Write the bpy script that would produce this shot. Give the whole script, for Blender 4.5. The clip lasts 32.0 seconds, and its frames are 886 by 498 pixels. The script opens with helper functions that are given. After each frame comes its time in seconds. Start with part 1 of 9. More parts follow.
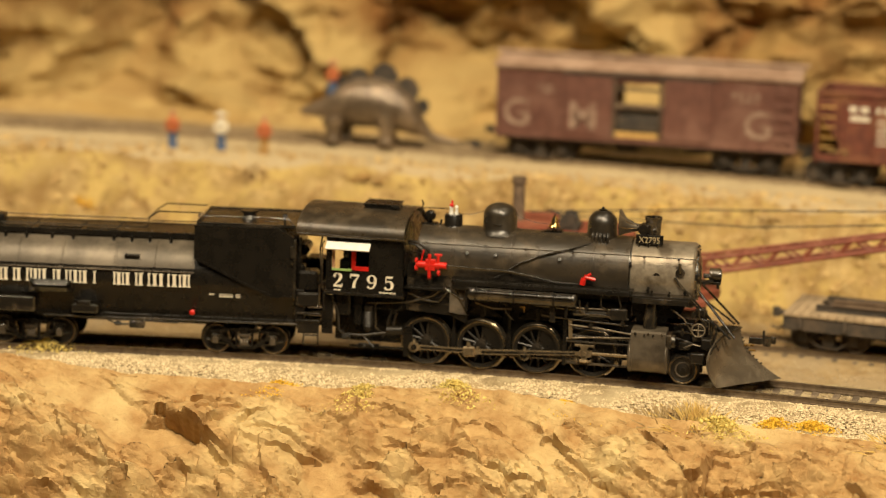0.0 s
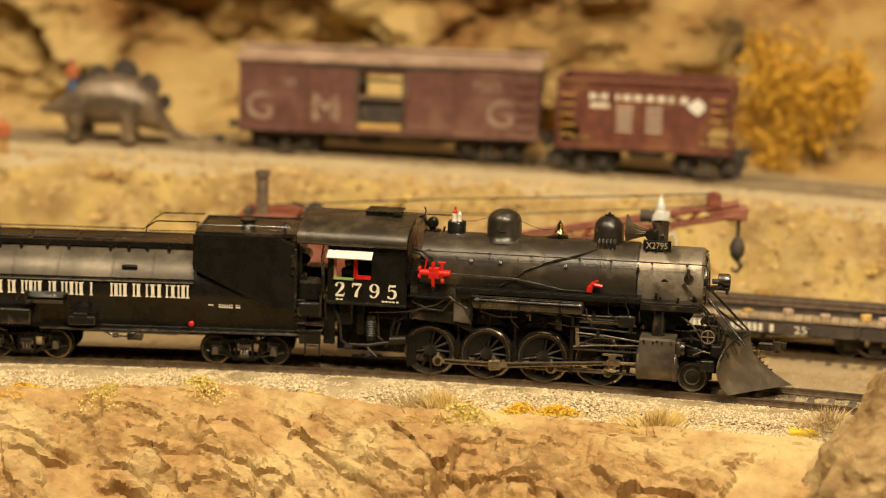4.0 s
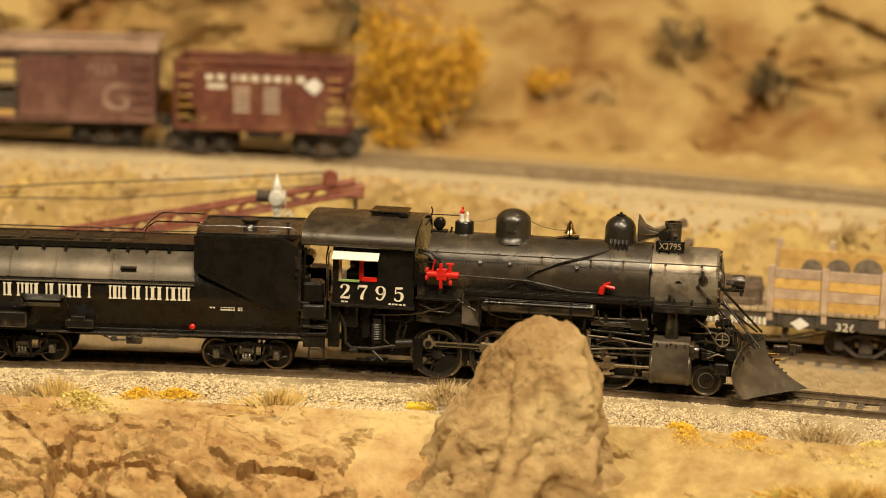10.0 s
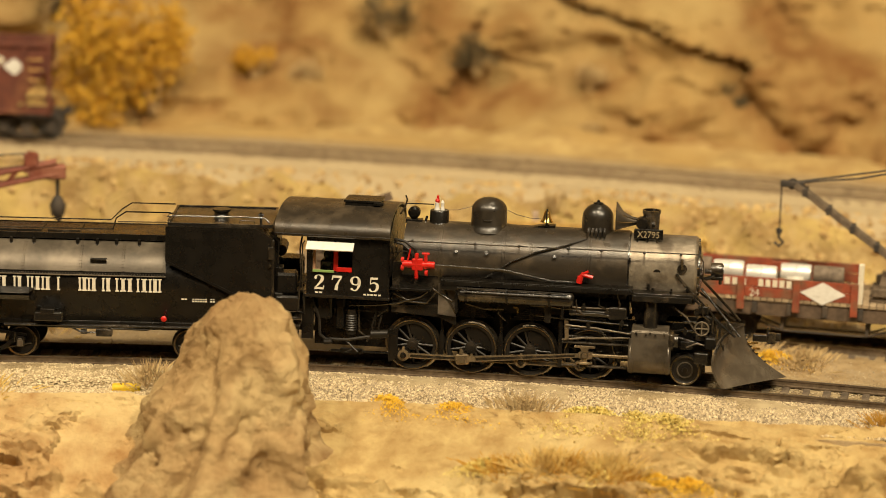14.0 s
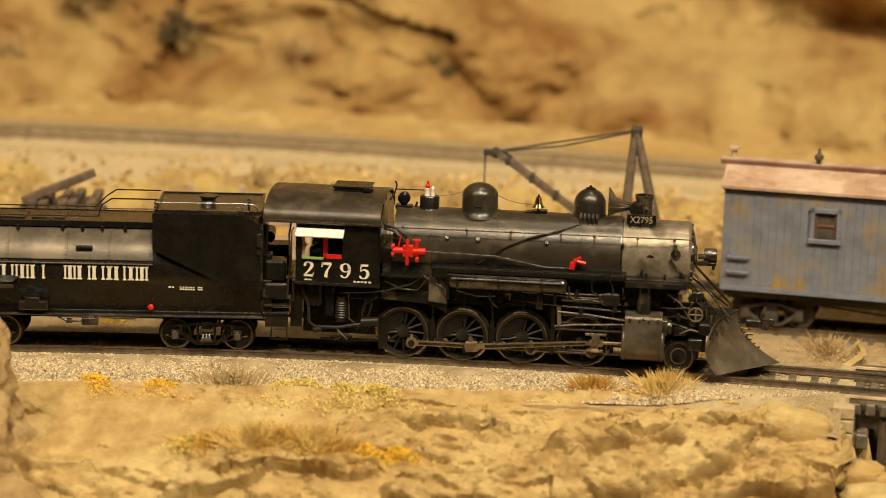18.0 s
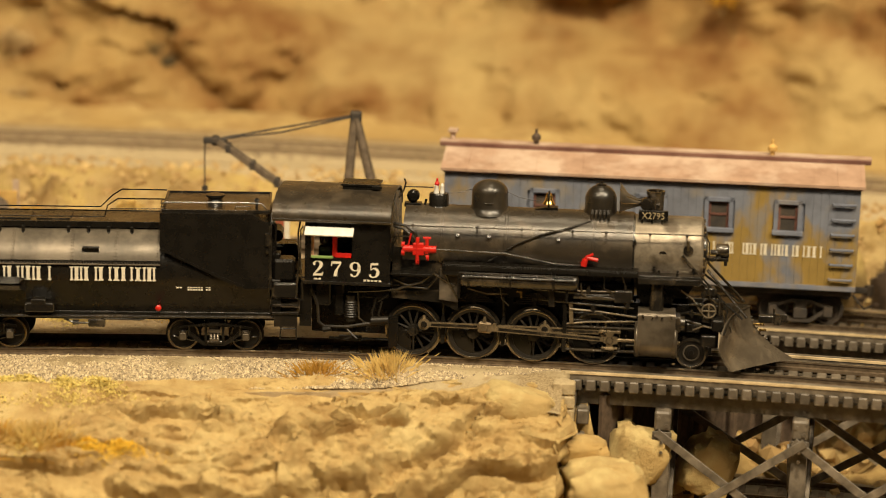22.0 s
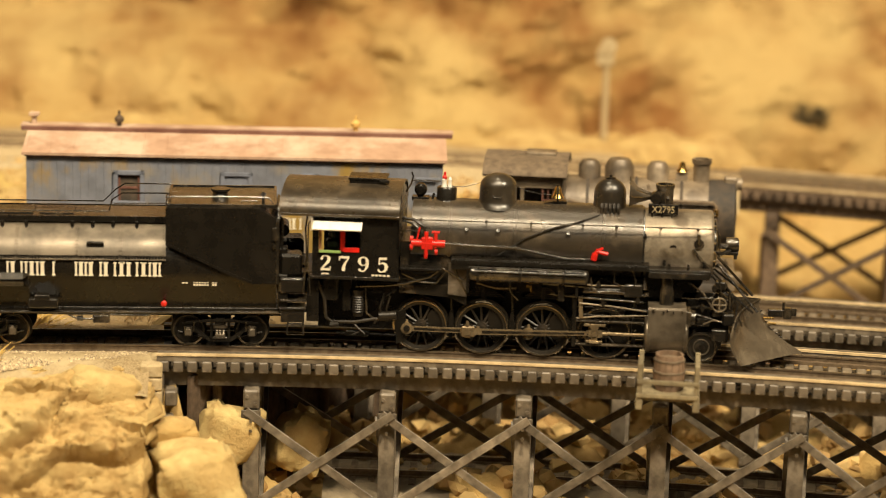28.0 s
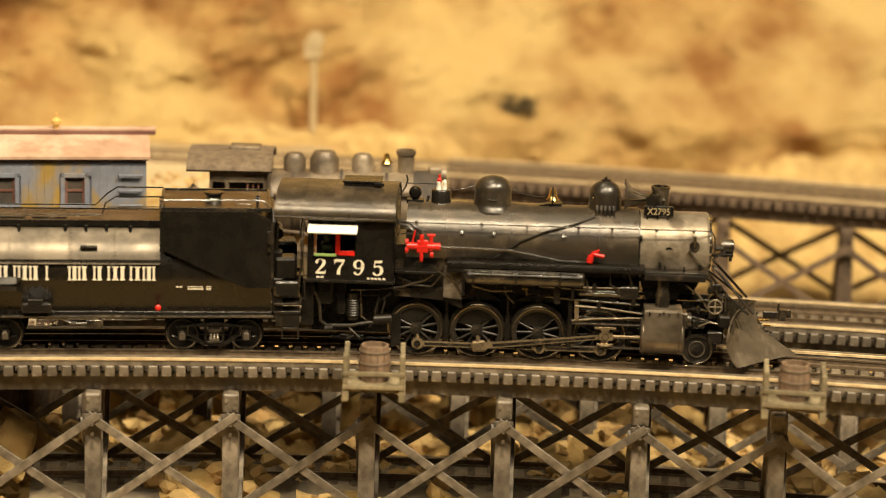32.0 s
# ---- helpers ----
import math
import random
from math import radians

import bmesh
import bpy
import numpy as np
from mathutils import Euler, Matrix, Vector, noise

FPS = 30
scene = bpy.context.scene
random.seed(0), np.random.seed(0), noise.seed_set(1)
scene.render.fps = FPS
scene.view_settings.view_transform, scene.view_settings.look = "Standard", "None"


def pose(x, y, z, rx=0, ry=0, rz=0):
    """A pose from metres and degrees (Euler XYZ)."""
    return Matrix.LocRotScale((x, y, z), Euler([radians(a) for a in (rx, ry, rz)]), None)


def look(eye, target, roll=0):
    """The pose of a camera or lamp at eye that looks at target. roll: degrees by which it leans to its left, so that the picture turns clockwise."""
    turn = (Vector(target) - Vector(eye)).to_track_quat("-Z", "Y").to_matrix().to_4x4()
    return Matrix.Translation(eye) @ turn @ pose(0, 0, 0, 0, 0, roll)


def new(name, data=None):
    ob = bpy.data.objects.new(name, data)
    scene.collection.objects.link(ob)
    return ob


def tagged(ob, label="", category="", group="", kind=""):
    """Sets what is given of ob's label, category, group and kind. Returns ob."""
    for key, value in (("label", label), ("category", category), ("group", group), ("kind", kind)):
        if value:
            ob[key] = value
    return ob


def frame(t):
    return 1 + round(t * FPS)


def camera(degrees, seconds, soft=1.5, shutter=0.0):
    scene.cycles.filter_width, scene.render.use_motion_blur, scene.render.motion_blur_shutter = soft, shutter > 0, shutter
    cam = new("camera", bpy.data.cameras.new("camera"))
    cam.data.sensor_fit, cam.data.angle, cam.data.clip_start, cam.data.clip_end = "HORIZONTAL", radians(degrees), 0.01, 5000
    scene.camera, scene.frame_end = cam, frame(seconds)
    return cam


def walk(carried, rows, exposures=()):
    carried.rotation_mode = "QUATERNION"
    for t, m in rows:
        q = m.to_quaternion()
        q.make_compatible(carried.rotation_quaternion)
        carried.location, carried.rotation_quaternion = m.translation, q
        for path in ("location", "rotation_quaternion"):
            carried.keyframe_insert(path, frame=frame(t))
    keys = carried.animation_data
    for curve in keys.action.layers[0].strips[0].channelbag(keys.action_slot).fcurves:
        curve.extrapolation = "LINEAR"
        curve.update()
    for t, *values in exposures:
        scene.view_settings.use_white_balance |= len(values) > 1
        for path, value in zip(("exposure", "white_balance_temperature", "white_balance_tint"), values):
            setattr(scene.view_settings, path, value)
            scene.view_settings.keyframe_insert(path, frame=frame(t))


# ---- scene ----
import itertools
# A model railway at 1:87 on a curved shelf; angles are degrees clockwise round the curve's centre.
OX, OY = -0.0556, -0.2935
R1, R2, R3 = 0.9245, 1.003, 1.120        # the three tracks' centre lines
Z2 = -0.003                              # rail top of the middle track; the front track's is 0
SECONDS = 32.0

cam = camera(21.72, SECONDS, soft=0.8)
CAM_ROWS = [
    (0, -0.0021, -0.0779, 0.1846, -26.838, -11.202, 1.845),
    (1, -0.0007, -0.0769, 0.1845, -25.440, -11.259, 1.797),
    (2, 0.0007, -0.0760, 0.1845, -23.956, -11.244, 1.676),
    (3, 0.0021, -0.0752, 0.1844, -22.385, -11.189, 1.579),
    (3.5, 0.0028, -0.0748, 0.1844, -21.609, -11.193, 1.489),
    (5.5, 0.0057, -0.0733, 0.1843, -18.769, -11.272, 1.254),
    (6, 0.0064, -0.0730, 0.1843, -18.119, -11.302, 1.158),
    (7, 0.0079, -0.0724, 0.1842, -16.846, -11.339, 1.170),
    (8, 0.0095, -0.0718, 0.1841, -15.458, -11.332, 1.307),
    (9, 0.0110, -0.0713, 0.1841, -13.811, -11.359, 1.448),
    (10, 0.0126, -0.0709, 0.1840, -11.910, -11.430, 1.583),
    (11, 0.0142, -0.0705, 0.1840, -10.093, -11.508, 1.561),
    (12, 0.0159, -0.0701, 0.1839, -8.413, -11.561, 1.556),
    (13, 0.0175, -0.0699, 0.1838, -6.720, -11.654, 1.560),
    (14, 0.0192, -0.0696, 0.1838, -4.953, -11.819, 1.595),
    (14.5, 0.0201, -0.0695, 0.1837, -4.067, -11.906, 1.645),
    (16.5, 0.0236, -0.0693, 0.1836, -0.477, -12.241, 1.693),
    (17, 0.0245, -0.0693, 0.1836, 0.393, -12.270, 1.661),
    (18, 0.0263, -0.0693, 0.1835, 1.955, -12.267, 1.673),
    (19, 0.0281, -0.0694, 0.1834, 3.627, -12.303, 1.583),
    (20, 0.0299, -0.0695, 0.1833, 5.328, -12.405, 1.564),
    (21, 0.0318, -0.0697, 0.1833, 6.888, -12.433, 1.500),
    (22, 0.0337, -0.0699, 0.1832, 8.432, -12.415, 1.404),
    (23, 0.0356, -0.0702, 0.1831, 9.987, -12.440, 1.423),
    (24, 0.0376, -0.0706, 0.1831, 11.549, -12.486, 1.488),
    (25, 0.0395, -0.0710, 0.1830, 13.151, -12.516, 1.605),
    (25.5, 0.0405, -0.0712, 0.1829, 13.975, -12.522, 1.586),
    (27.5, 0.0446, -0.0722, 0.1828, 17.225, -12.610, 1.653),
    (28, 0.0456, -0.0725, 0.1827, 17.966, -12.630, 1.620),
    (29, 0.0477, -0.0732, 0.1827, 19.518, -12.641, 1.620),
    (30, 0.0498, -0.0739, 0.1826, 21.097, -12.631, 1.669),
    (31, 0.0519, -0.0746, 0.1825, 22.770, -12.626, 1.584),
    (32, 0.0541, -0.0754, 0.1824, 24.726, -12.569, 1.703),
]
TRAIN_ROWS = [(0, -16.36), (1, -14.99), (2, -13.69), (3, -12.41), (3.5, -11.71), (5.5, -9.16), (6, -8.46), (7, -7.15), (8, -5.92), (9, -4.57), (10, -3.25), (11, -1.93), (12, -0.57), (13, 0.72), (14, 2.04), (14.5, 2.73), (16.5, 5.53), (17, 6.25), (18, 7.53), (19, 9.00), (20, 10.35), (21, 11.67), (22, 13.03), (23, 14.38), (24, 15.75), (25, 17.06), (25.5, 17.73), (27.5, 20.31), (28, 21.00), (29, 22.35), (30, 23.67), (31, 25.10), (32, 26.44)]

def eye_pose(x, y, z, yaw, pitch, roll):
    a, p = radians(yaw), radians(pitch)
    way = Vector((math.sin(a) * math.cos(p), math.cos(a) * math.cos(p), math.sin(p)))
    return look((x, y, z), Vector((x, y, z)) + way, roll)


walk(cam, [(row[0], eye_pose(*row[1:])) for row in CAM_ROWS],
     [(0, -0.18), (6, -0.22), (12, -0.28), (19, -0.38), (22, -0.32), (25, -0.16), (28, 0.03), (32, 0.15)])
cam.data.dof.use_dof = True
cam.data.dof.focus_distance = 0.713
cam.data.dof.aperture_fstop = 8.4

# ---- light: warm halogen lamps under the ceiling of a dim exhibition room, plus added fill ----
world = bpy.data.worlds.new("room_air")
scene.world = world
world.use_nodes = True
world.node_tree.nodes["Background"].inputs[0].default_value = (1.0, 0.80, 0.55, 1)
world.node_tree.nodes["Background"].inputs[1].default_value = 0.01


def ceiling_lamp(x, y, z, tx, ty, watts, size, tone=(1.0, 0.815, 0.545)):
    d = bpy.data.lights.new("ceiling_spot", "AREA")
    d.shape, d.size, d.energy, d.color = "DISK", size, watts, tone
    ob = new("ceiling_spot", d)
    ob.matrix_world = look((x, y, z), (tx, ty, 0))
    return ob


# added unseen fill strip behind the camera, for upright faces and glints
strip = bpy.data.lights.new("fill_strip", "AREA")
strip.shape, strip.size, strip.size_y, strip.energy, strip.color = "RECTANGLE", 2.4, 0.16, 8.5, (1.0, 0.84, 0.60)
new("fill_strip", strip).matrix_world = look((0.05, -1.0, 1.55), (0.05, 0.6, 0.0))
ceiling_lamp(0.06, -0.12, 1.25, 0.10, 0.62, 19, 0.16)
ceiling_lamp(-0.75, -0.22, 1.35, -0.30, 0.62, 14, 0.14)
ceiling_lamp(0.72, -0.38, 1.25, 0.40, 0.52, 26, 0.14, (1.0, 0.835, 0.58))
# added unseen fill aimed at the canyon wall
ceiling_lamp(0.20, 0.70, 1.45, 0.15, 1.05, 4.5, 0.25)


# ---- places ----
def at(r, phi, z=0.0):
    a = radians(phi)
    return Vector((OX + r * math.sin(a), OY + r * math.cos(a), z))


def on_curve(r, phi, z=0.0, dy=0.0, turn=0.0):
    """The pose of a thing that faces along the curve (its x to greater angles, its y outwards)."""
    p = at(r + dy, phi, z)
    return pose(p.x, p.y, p.z, 0, 0, -phi + turn)


def z3(phi):
    return 0.040 - 0.00047 * (phi + 17)


# ---- vectorised noise ----
class Field:
    def __init__(self, seed):
        g = np.random.default_rng(seed)
        self.perm = g.permutation(4096)
        self.val = g.random(4096)
        self.off = g.random((4096, 3))

    def h(self, *k):
        n = np.zeros_like(k[0])
        for q in k:
            n = self.perm[(n + q) & 4095]
        return n

    def value(self, x, y, z=None):
        z = np.zeros_like(x) if z is None else z
        i, j, k = np.floor(x).astype(int), np.floor(y).astype(int), np.floor(z).astype(int)
        u, v, w = x - i, y - j, z - k
        u, v, w = (c * c * (3 - 2 * c) for c in (u, v, w))
        out = 0
        for a in (0, 1):
            for b in (0, 1):
                for c in (0, 1):
                    wt = (u if a else 1 - u) * (v if b else 1 - v) * (w if c else 1 - w)
                    out = out + wt * self.val[self.h(i + a, j + b, k + c)]
        return out * 2 - 1

    def fbm(self, x, y, z=None, octaves=4, gain=0.5):
        z = np.zeros_like(x) if z is None else z
        s, a, f = 0, 1.0, 1.0
        for o in range(octaves):
            s = s + a * self.value(x * f + 17.3 * o, y * f - 9.1 * o, z * f + 4.7 * o)
            a, f = a * gain, f * 2.03
        return s

    def facets(self, x, y, tilt=0.8):
        """Broken plates: each cell a tilted plane of its own height; also the distance to the joint."""
        i0, j0 = np.floor(x).astype(int), np.floor(y).astype(int)
        best = np.full_like(x, 9.0)
        second = np.full_like(x, 9.0)
        out = np.zeros_like(x)
        for a in (-1, 0, 1):
            for b in (-1, 0, 1):
                n = self.h(i0 + a, j0 + b)
                px, py = i0 + a + self.off[n, 0], j0 + b + self.off[n, 1]
                d = np.hypot(x - px, y - py)
                hgt = self.val[n] + ((x - px) * (self.off[n, 2] - 0.5) + (y - py) * (self.off[self.perm[n], 0] - 0.5)) * 2 * tilt
                second = np.where(d < best, best, np.minimum(second, d))
                out = np.where(d < best, hgt, out)
                best = np.minimum(best, d)
        return out, second - best


F1, F2, F3 = Field(3), Field(11), Field(29)


def smooth(x, a, b):
    t = np.clip((x - a) / (b - a), 0, 1)
    return t * t * (3 - 2 * t)


# ---- meshes ----
class Mesh:
    """Collects vertices and faces of one part."""

    def __init__(self, unit=1.0):
        self.v, self.f, self.unit = [], [], unit

    def add(self, verts, faces, m=None):
        n = len(self.v)
        if m is not None:
            verts = [m @ Vector(p) for p in verts]
        self.v.extend([tuple(p) for p in verts])
        self.f.extend([tuple(i + n for i in q) for q in faces])
        return self

    def box(self, x0, x1, y0, y1, z0, z1, m=None, c=None):
        """A box with chamfered edges."""
        if c is None:
            c = 0.12 * min(x1 - x0, y1 - y0, z1 - z0)
        v = []
        for sx in (0, 1):
            for sy in (0, 1):
                for sz in (0, 1):
                    X, Y, Z = (x0, x1)[sx], (y0, y1)[sy], (z0, z1)[sz]
                    dx, dy, dz = c * (1 - 2 * sx), c * (1 - 2 * sy), c * (1 - 2 * sz)
                    v += [(X, Y + dy, Z + dz), (X + dx, Y, Z + dz), (X + dx, Y + dy, Z)]

        def i(sx, sy, sz, k):
            return (sx * 4 + sy * 2 + sz) * 3 + k
        f = [(i(0, 0, 0, 0), i(0, 0, 1, 0), i(0, 1, 1, 0), i(0, 1, 0, 0)), (i(1, 0, 0, 0), i(1, 1, 0, 0), i(1, 1, 1, 0), i(1, 0, 1, 0)),
             (i(0, 0, 0, 1), i(1, 0, 0, 1), i(1, 0, 1, 1), i(0, 0, 1, 1)), (i(0, 1, 0, 1), i(0, 1, 1, 1), i(1, 1, 1, 1), i(1, 1, 0, 1)),
             (i(0, 0, 0, 2), i(0, 1, 0, 2), i(1, 1, 0, 2), i(1, 0, 0, 2)), (i(0, 0, 1, 2), i(1, 0, 1, 2), i(1, 1, 1, 2), i(0, 1, 1, 2))]
        for s in (0, 1):
            for t in (0, 1):
                f += [(i(0, s, t, 1), i(1, s, t, 1), i(1, s, t, 2), i(0, s, t, 2)), (i(s, 0, t, 0), i(s, 1, t, 0), i(s, 1, t, 2), i(s, 0, t, 2)),
                      (i(s, t, 0, 0), i(s, t, 1, 0), i(s, t, 1, 1), i(s, t, 0, 1))]
                for u in (0, 1):
                    f.append((i(s, t, u, 0), i(s, t, u, 1), i(s, t, u, 2)))
        return self.add(v, f, m)

    def block(self, x0, x1, y0, y1, z0, z1, m=None):
        v = [(x, y, z) for x in (x0, x1) for y in (y0, y1) for z in (z0, z1)]
        return self.add(v, [(0, 1, 3, 2), (4, 6, 7, 5), (0, 4, 5, 1), (2, 3, 7, 6), (0, 2, 6, 4), (1, 5, 7, 3)], m)

    def rod(self, p, q, r, r2=None, seg=8, caps=True):
        """A round bar from p to q."""
        p, q = Vector(p), Vector(q)
        r2 = r if r2 is None else r2
        d = (q - p).normalized()
        a = d.orthogonal().normalized()
        b = d.cross(a)
        v = []
        for c, rr in ((p, r), (q, r2)):
            for k in range(seg):
                t = 2 * math.pi * k / seg
                v.append(c + (a * math.cos(t) + b * math.sin(t)) * rr)
        f = [(k, (k + 1) % seg, seg + (k + 1) % seg, seg + k) for k in range(seg)]
        if caps:
            f += [tuple(range(seg))[::-1], tuple(range(seg, 2 * seg))]
        return self.add(v, f)

    def pipe(self, pts, r, seg=6):
        """A bent pipe through points."""
        pts = [Vector(p) for p in pts]
        v, n = [], len(pts)
        a = None
        for k, p in enumerate(pts):
            d = (pts[min(k + 1, n - 1)] - pts[max(k - 1, 0)]).normalized()
            a = d.orthogonal().normalized() if a is None else (a - d * a.dot(d)).normalized()
            b = d.cross(a)
            for j in range(seg):
                t = 2 * math.pi * j / seg
                v.append(p + (a * math.cos(t) + b * math.sin(t)) * r)
        f = [(k * seg + j, k * seg + (j + 1) % seg, (k + 1) * seg + (j + 1) % seg, (k + 1) * seg + j) for k in range(n - 1) for j in range(seg)]
        f += [tuple(range(seg))[::-1], tuple(range((n - 1) * seg, n * seg))]
        return self.add(v, f)

    def lathe(self, profile, c, axis="z", seg=20, a0=0.0, a1=360.0, ends=True):
        """Turned round an axis through c; profile: (radius, height) pairs; ends: close the two ends with discs."""
        full = abs(a1 - a0) >= 360
        n = seg if full else seg + 1
        v = []
        for r, h in profile:
            for k in range(n):
                t = radians(a0 + (a1 - a0) * k / seg)
                x, y = r * math.cos(t), r * math.sin(t)
                v.append({"z": (c[0] + x, c[1] + y, c[2] + h), "x": (c[0] + h, c[1] + x, c[2] + y), "y": (c[0] + y, c[1] + h, c[2] + x)}[axis])
        f = []
        for i in range(len(profile) - 1):
            for k in range(n if full else n - 1):
                k2 = (k + 1) % n
                f.append((i * n + k, i * n + k2, (i + 1) * n + k2, (i + 1) * n + k))
        if full and ends and profile[0] != profile[-1]:
            if profile[0][0] > 1e-6:
                f.append(tuple(range(n))[::-1])
            if profile[-1][0] > 1e-6:
                f.append(tuple(range((len(profile) - 1) * n, len(profile) * n)))
        return self.add(v, f)

    def slab(self, outline, y0, y1, plane="xz", m=None):
        """An outline in a plane, pulled to a thickness."""
        n = len(outline)
        put = {"xz": lambda a, b, h: (a, h, b), "xy": lambda a, b, h: (a, b, h), "yz": lambda a, b, h: (h, a, b)}[plane]
        v = [put(a, b, y0) for a, b in outline] + [put(a, b, y1) for a, b in outline]
        f = [tuple(range(n)), tuple(range(n, 2 * n))[::-1]] + [(k, n + k, n + (k + 1) % n, (k + 1) % n) for k in range(n)]
        return self.add(v, f, m)

    def grid(self, P):
        """A sheet from an array of rows of points."""
        a, b = P.shape[:2]
        f = [(i * b + j, i * b + j + 1, (i + 1) * b + j + 1, (i + 1) * b + j) for i in range(a - 1) for j in range(b - 1)]
        return self.add(P.reshape(-1, 3).tolist(), f)

    def data(self, name, material, angle=35):
        me = bpy.data.meshes.new(name)
        me.from_pydata([(x * self.unit, y * self.unit, z * self.unit) for x, y, z in self.v], [], self.f)
        bm = bmesh.new()
        bm.from_mesh(me)
        bmesh.ops.recalc_face_normals(bm, faces=bm.faces)
        bm.to_mesh(me)
        bm.free()
        me.polygons.foreach_set("use_smooth", [True] * len(me.polygons))
        me.set_sharp_from_angle(angle=radians(angle))
        me.materials.append(material)
        return me


def MM():
    """A mesh written in millimetres."""
    return Mesh(0.001)


def part(name, mesh, material, parent, label="", angle=35, m=None, kind=""):
    me = mesh.data(name, material, angle) if isinstance(mesh, Mesh) else mesh
    ob = new(name, me)
    ob.parent = parent
    if m is not None:
        ob.matrix_basis = m
    return tagged(ob, label, "", "", kind)


def thing(name, label, category, group="", m=None, kind=""):
    ob = new(name)
    ob.empty_display_size = 0.01
    if m is not None:
        ob.matrix_basis = m
    return tagged(ob, label, category, group, kind)


def solid(name, mesh, material, label, category, group="", m=None, kind="", angle=35):
    ob = part(name, mesh, material, None, "", angle, m)
    return tagged(ob, label, category, group, kind)


def letters(body, size, depth=0.0001, bold=0.0):
    """Raised lettering in the built-in font, standing upright in the xz plane, centred; size: capital height in metres."""
    cu = bpy.data.curves.new("lettering", "FONT")
    cu.body, cu.size, cu.extrude, cu.align_x, cu.offset, cu.resolution_u = body, size * 1.42, depth, "CENTER", bold, 3
    ob = bpy.data.objects.new("lettering", cu)
    scene.collection.objects.link(ob)
    dg = bpy.context.evaluated_depsgraph_get()
    me = bpy.data.meshes.new_from_object(ob.evaluated_get(dg))
    bpy.data.objects.remove(ob)
    me.transform(Matrix.Rotation(radians(90), 4, "X"))
    return me


def sign(name, body, size, material, parent, x, y, z, label="", spread=1.0, turn=0.0, bold=0.0):
    """Lettering as one part of a thing."""
    me = letters(body, size, bold=bold)
    me.materials.append(material)
    return part(name, me, None, parent, label, m=pose(x, y, z, 0, 0, turn) @ Matrix.Diagonal((spread, 1, 1, 1)))


def ribbon(m, pts, y, closed=False):
    """A painted stroke of changing width on the face at y; pts: (x, z, width)."""
    n = len(pts)
    fine = []
    for k in range(n if closed else n - 1):
        p = [pts[(k + d) % n] if closed else pts[min(max(k + d, 0), n - 1)] for d in (-1, 0, 1, 2)]
        for j in range(6):
            t = j / 6
            fine.append([0.5 * (2 * b + (c - a) * t + (2 * a - 5 * b + 4 * c - d) * t * t + (3 * b - a - 3 * c + d) * t ** 3) for a, b, c, d in zip(*p)])
    if not closed:
        fine.append(list(pts[-1]))
    q = len(fine)
    v, f = [], []
    for k in range(q):
        a, b = fine[(k - 1) % q if closed else max(k - 1, 0)], fine[(k + 1) % q if closed else min(k + 1, q - 1)]
        dx, dz = b[0] - a[0], b[1] - a[1]
        h = math.hypot(dx, dz) or 1
        x, z, w = fine[k]
        ox, oz = -dz / h * w / 2, dx / h * w / 2
        v += [(x + ox, y, z + oz), (x - ox, y, z - oz), (x + ox, y + 0.15, z + oz), (x - ox, y + 0.15, z - oz)]
    for k in range(q if closed else q - 1):
        i, j = 4 * k, 4 * ((k + 1) % q)
        f += [(i, i + 1, j + 1, j), (i, j, j + 2, i + 2), (i + 1, i + 3, j + 3, j + 1)]
    return m.add(v, f)


STROKES = {
    "2": (((0.10, 1.00, 0.12), (0.16, 1.08, 0.24), (0.24, 1.28, 0.14), (0.48, 1.36, 0.10), (0.76, 1.22, 0.26), (0.76, 0.92, 0.28), (0.48, 0.52, 0.18), (0.12, 0.12, 0.10)), ((0.08, 0.10, 0.20), (0.50, 0.11, 0.20), (0.90, 0.10, 0.20)), ((0.86, 0.02, 0.12), (0.94, 0.38, 0.08))),
    "7": (((0.06, 1.28, 0.22), (0.50, 1.28, 0.22), (0.94, 1.28, 0.22)), ((0.10, 1.38, 0.12), (0.06, 0.96, 0.07)), ((0.88, 1.22, 0.10), (0.62, 0.80, 0.16), (0.46, 0.40, 0.26), (0.42, 0.0, 0.30))),
    "9": (((0.84, 0.95, 0.27), (0.72, 1.26, 0.16), (0.46, 1.35, 0.09), (0.22, 1.22, 0.20), (0.14, 0.96, 0.27), (0.24, 0.70, 0.16), (0.46, 0.60, 0.09), (0.70, 0.68, 0.12)), ((0.84, 0.95, 0.27), (0.82, 0.55, 0.24), (0.62, 0.14, 0.14), (0.36, 0.05, 0.10), (0.17, 0.18, 0.20), (0.15, 0.30, 0.14))),
    "5": (((0.20, 1.29, 0.20), (0.50, 1.28, 0.20), (0.86, 1.31, 0.18)), ((0.23, 1.36, 0.10), (0.19, 0.72, 0.09)), ((0.19, 0.72, 0.08), (0.46, 0.88, 0.11), (0.76, 0.74, 0.24), (0.82, 0.46, 0.29), (0.70, 0.16, 0.20), (0.42, 0.05, 0.10), (0.19, 0.14, 0.18), (0.13, 0.30, 0.18)))}


def numeral(ch, x, z, w, h, y):
    """A serif numeral painted with thick and thin strokes, in millimetres."""
    m = MM()
    for st in STROKES[ch]:
        ribbon(m, [(x + (a - 0.5) * w, z + b / 1.4 * h, t * w) for a, b, t in st], y, ch == "9" and len(st) == 8)
    return m


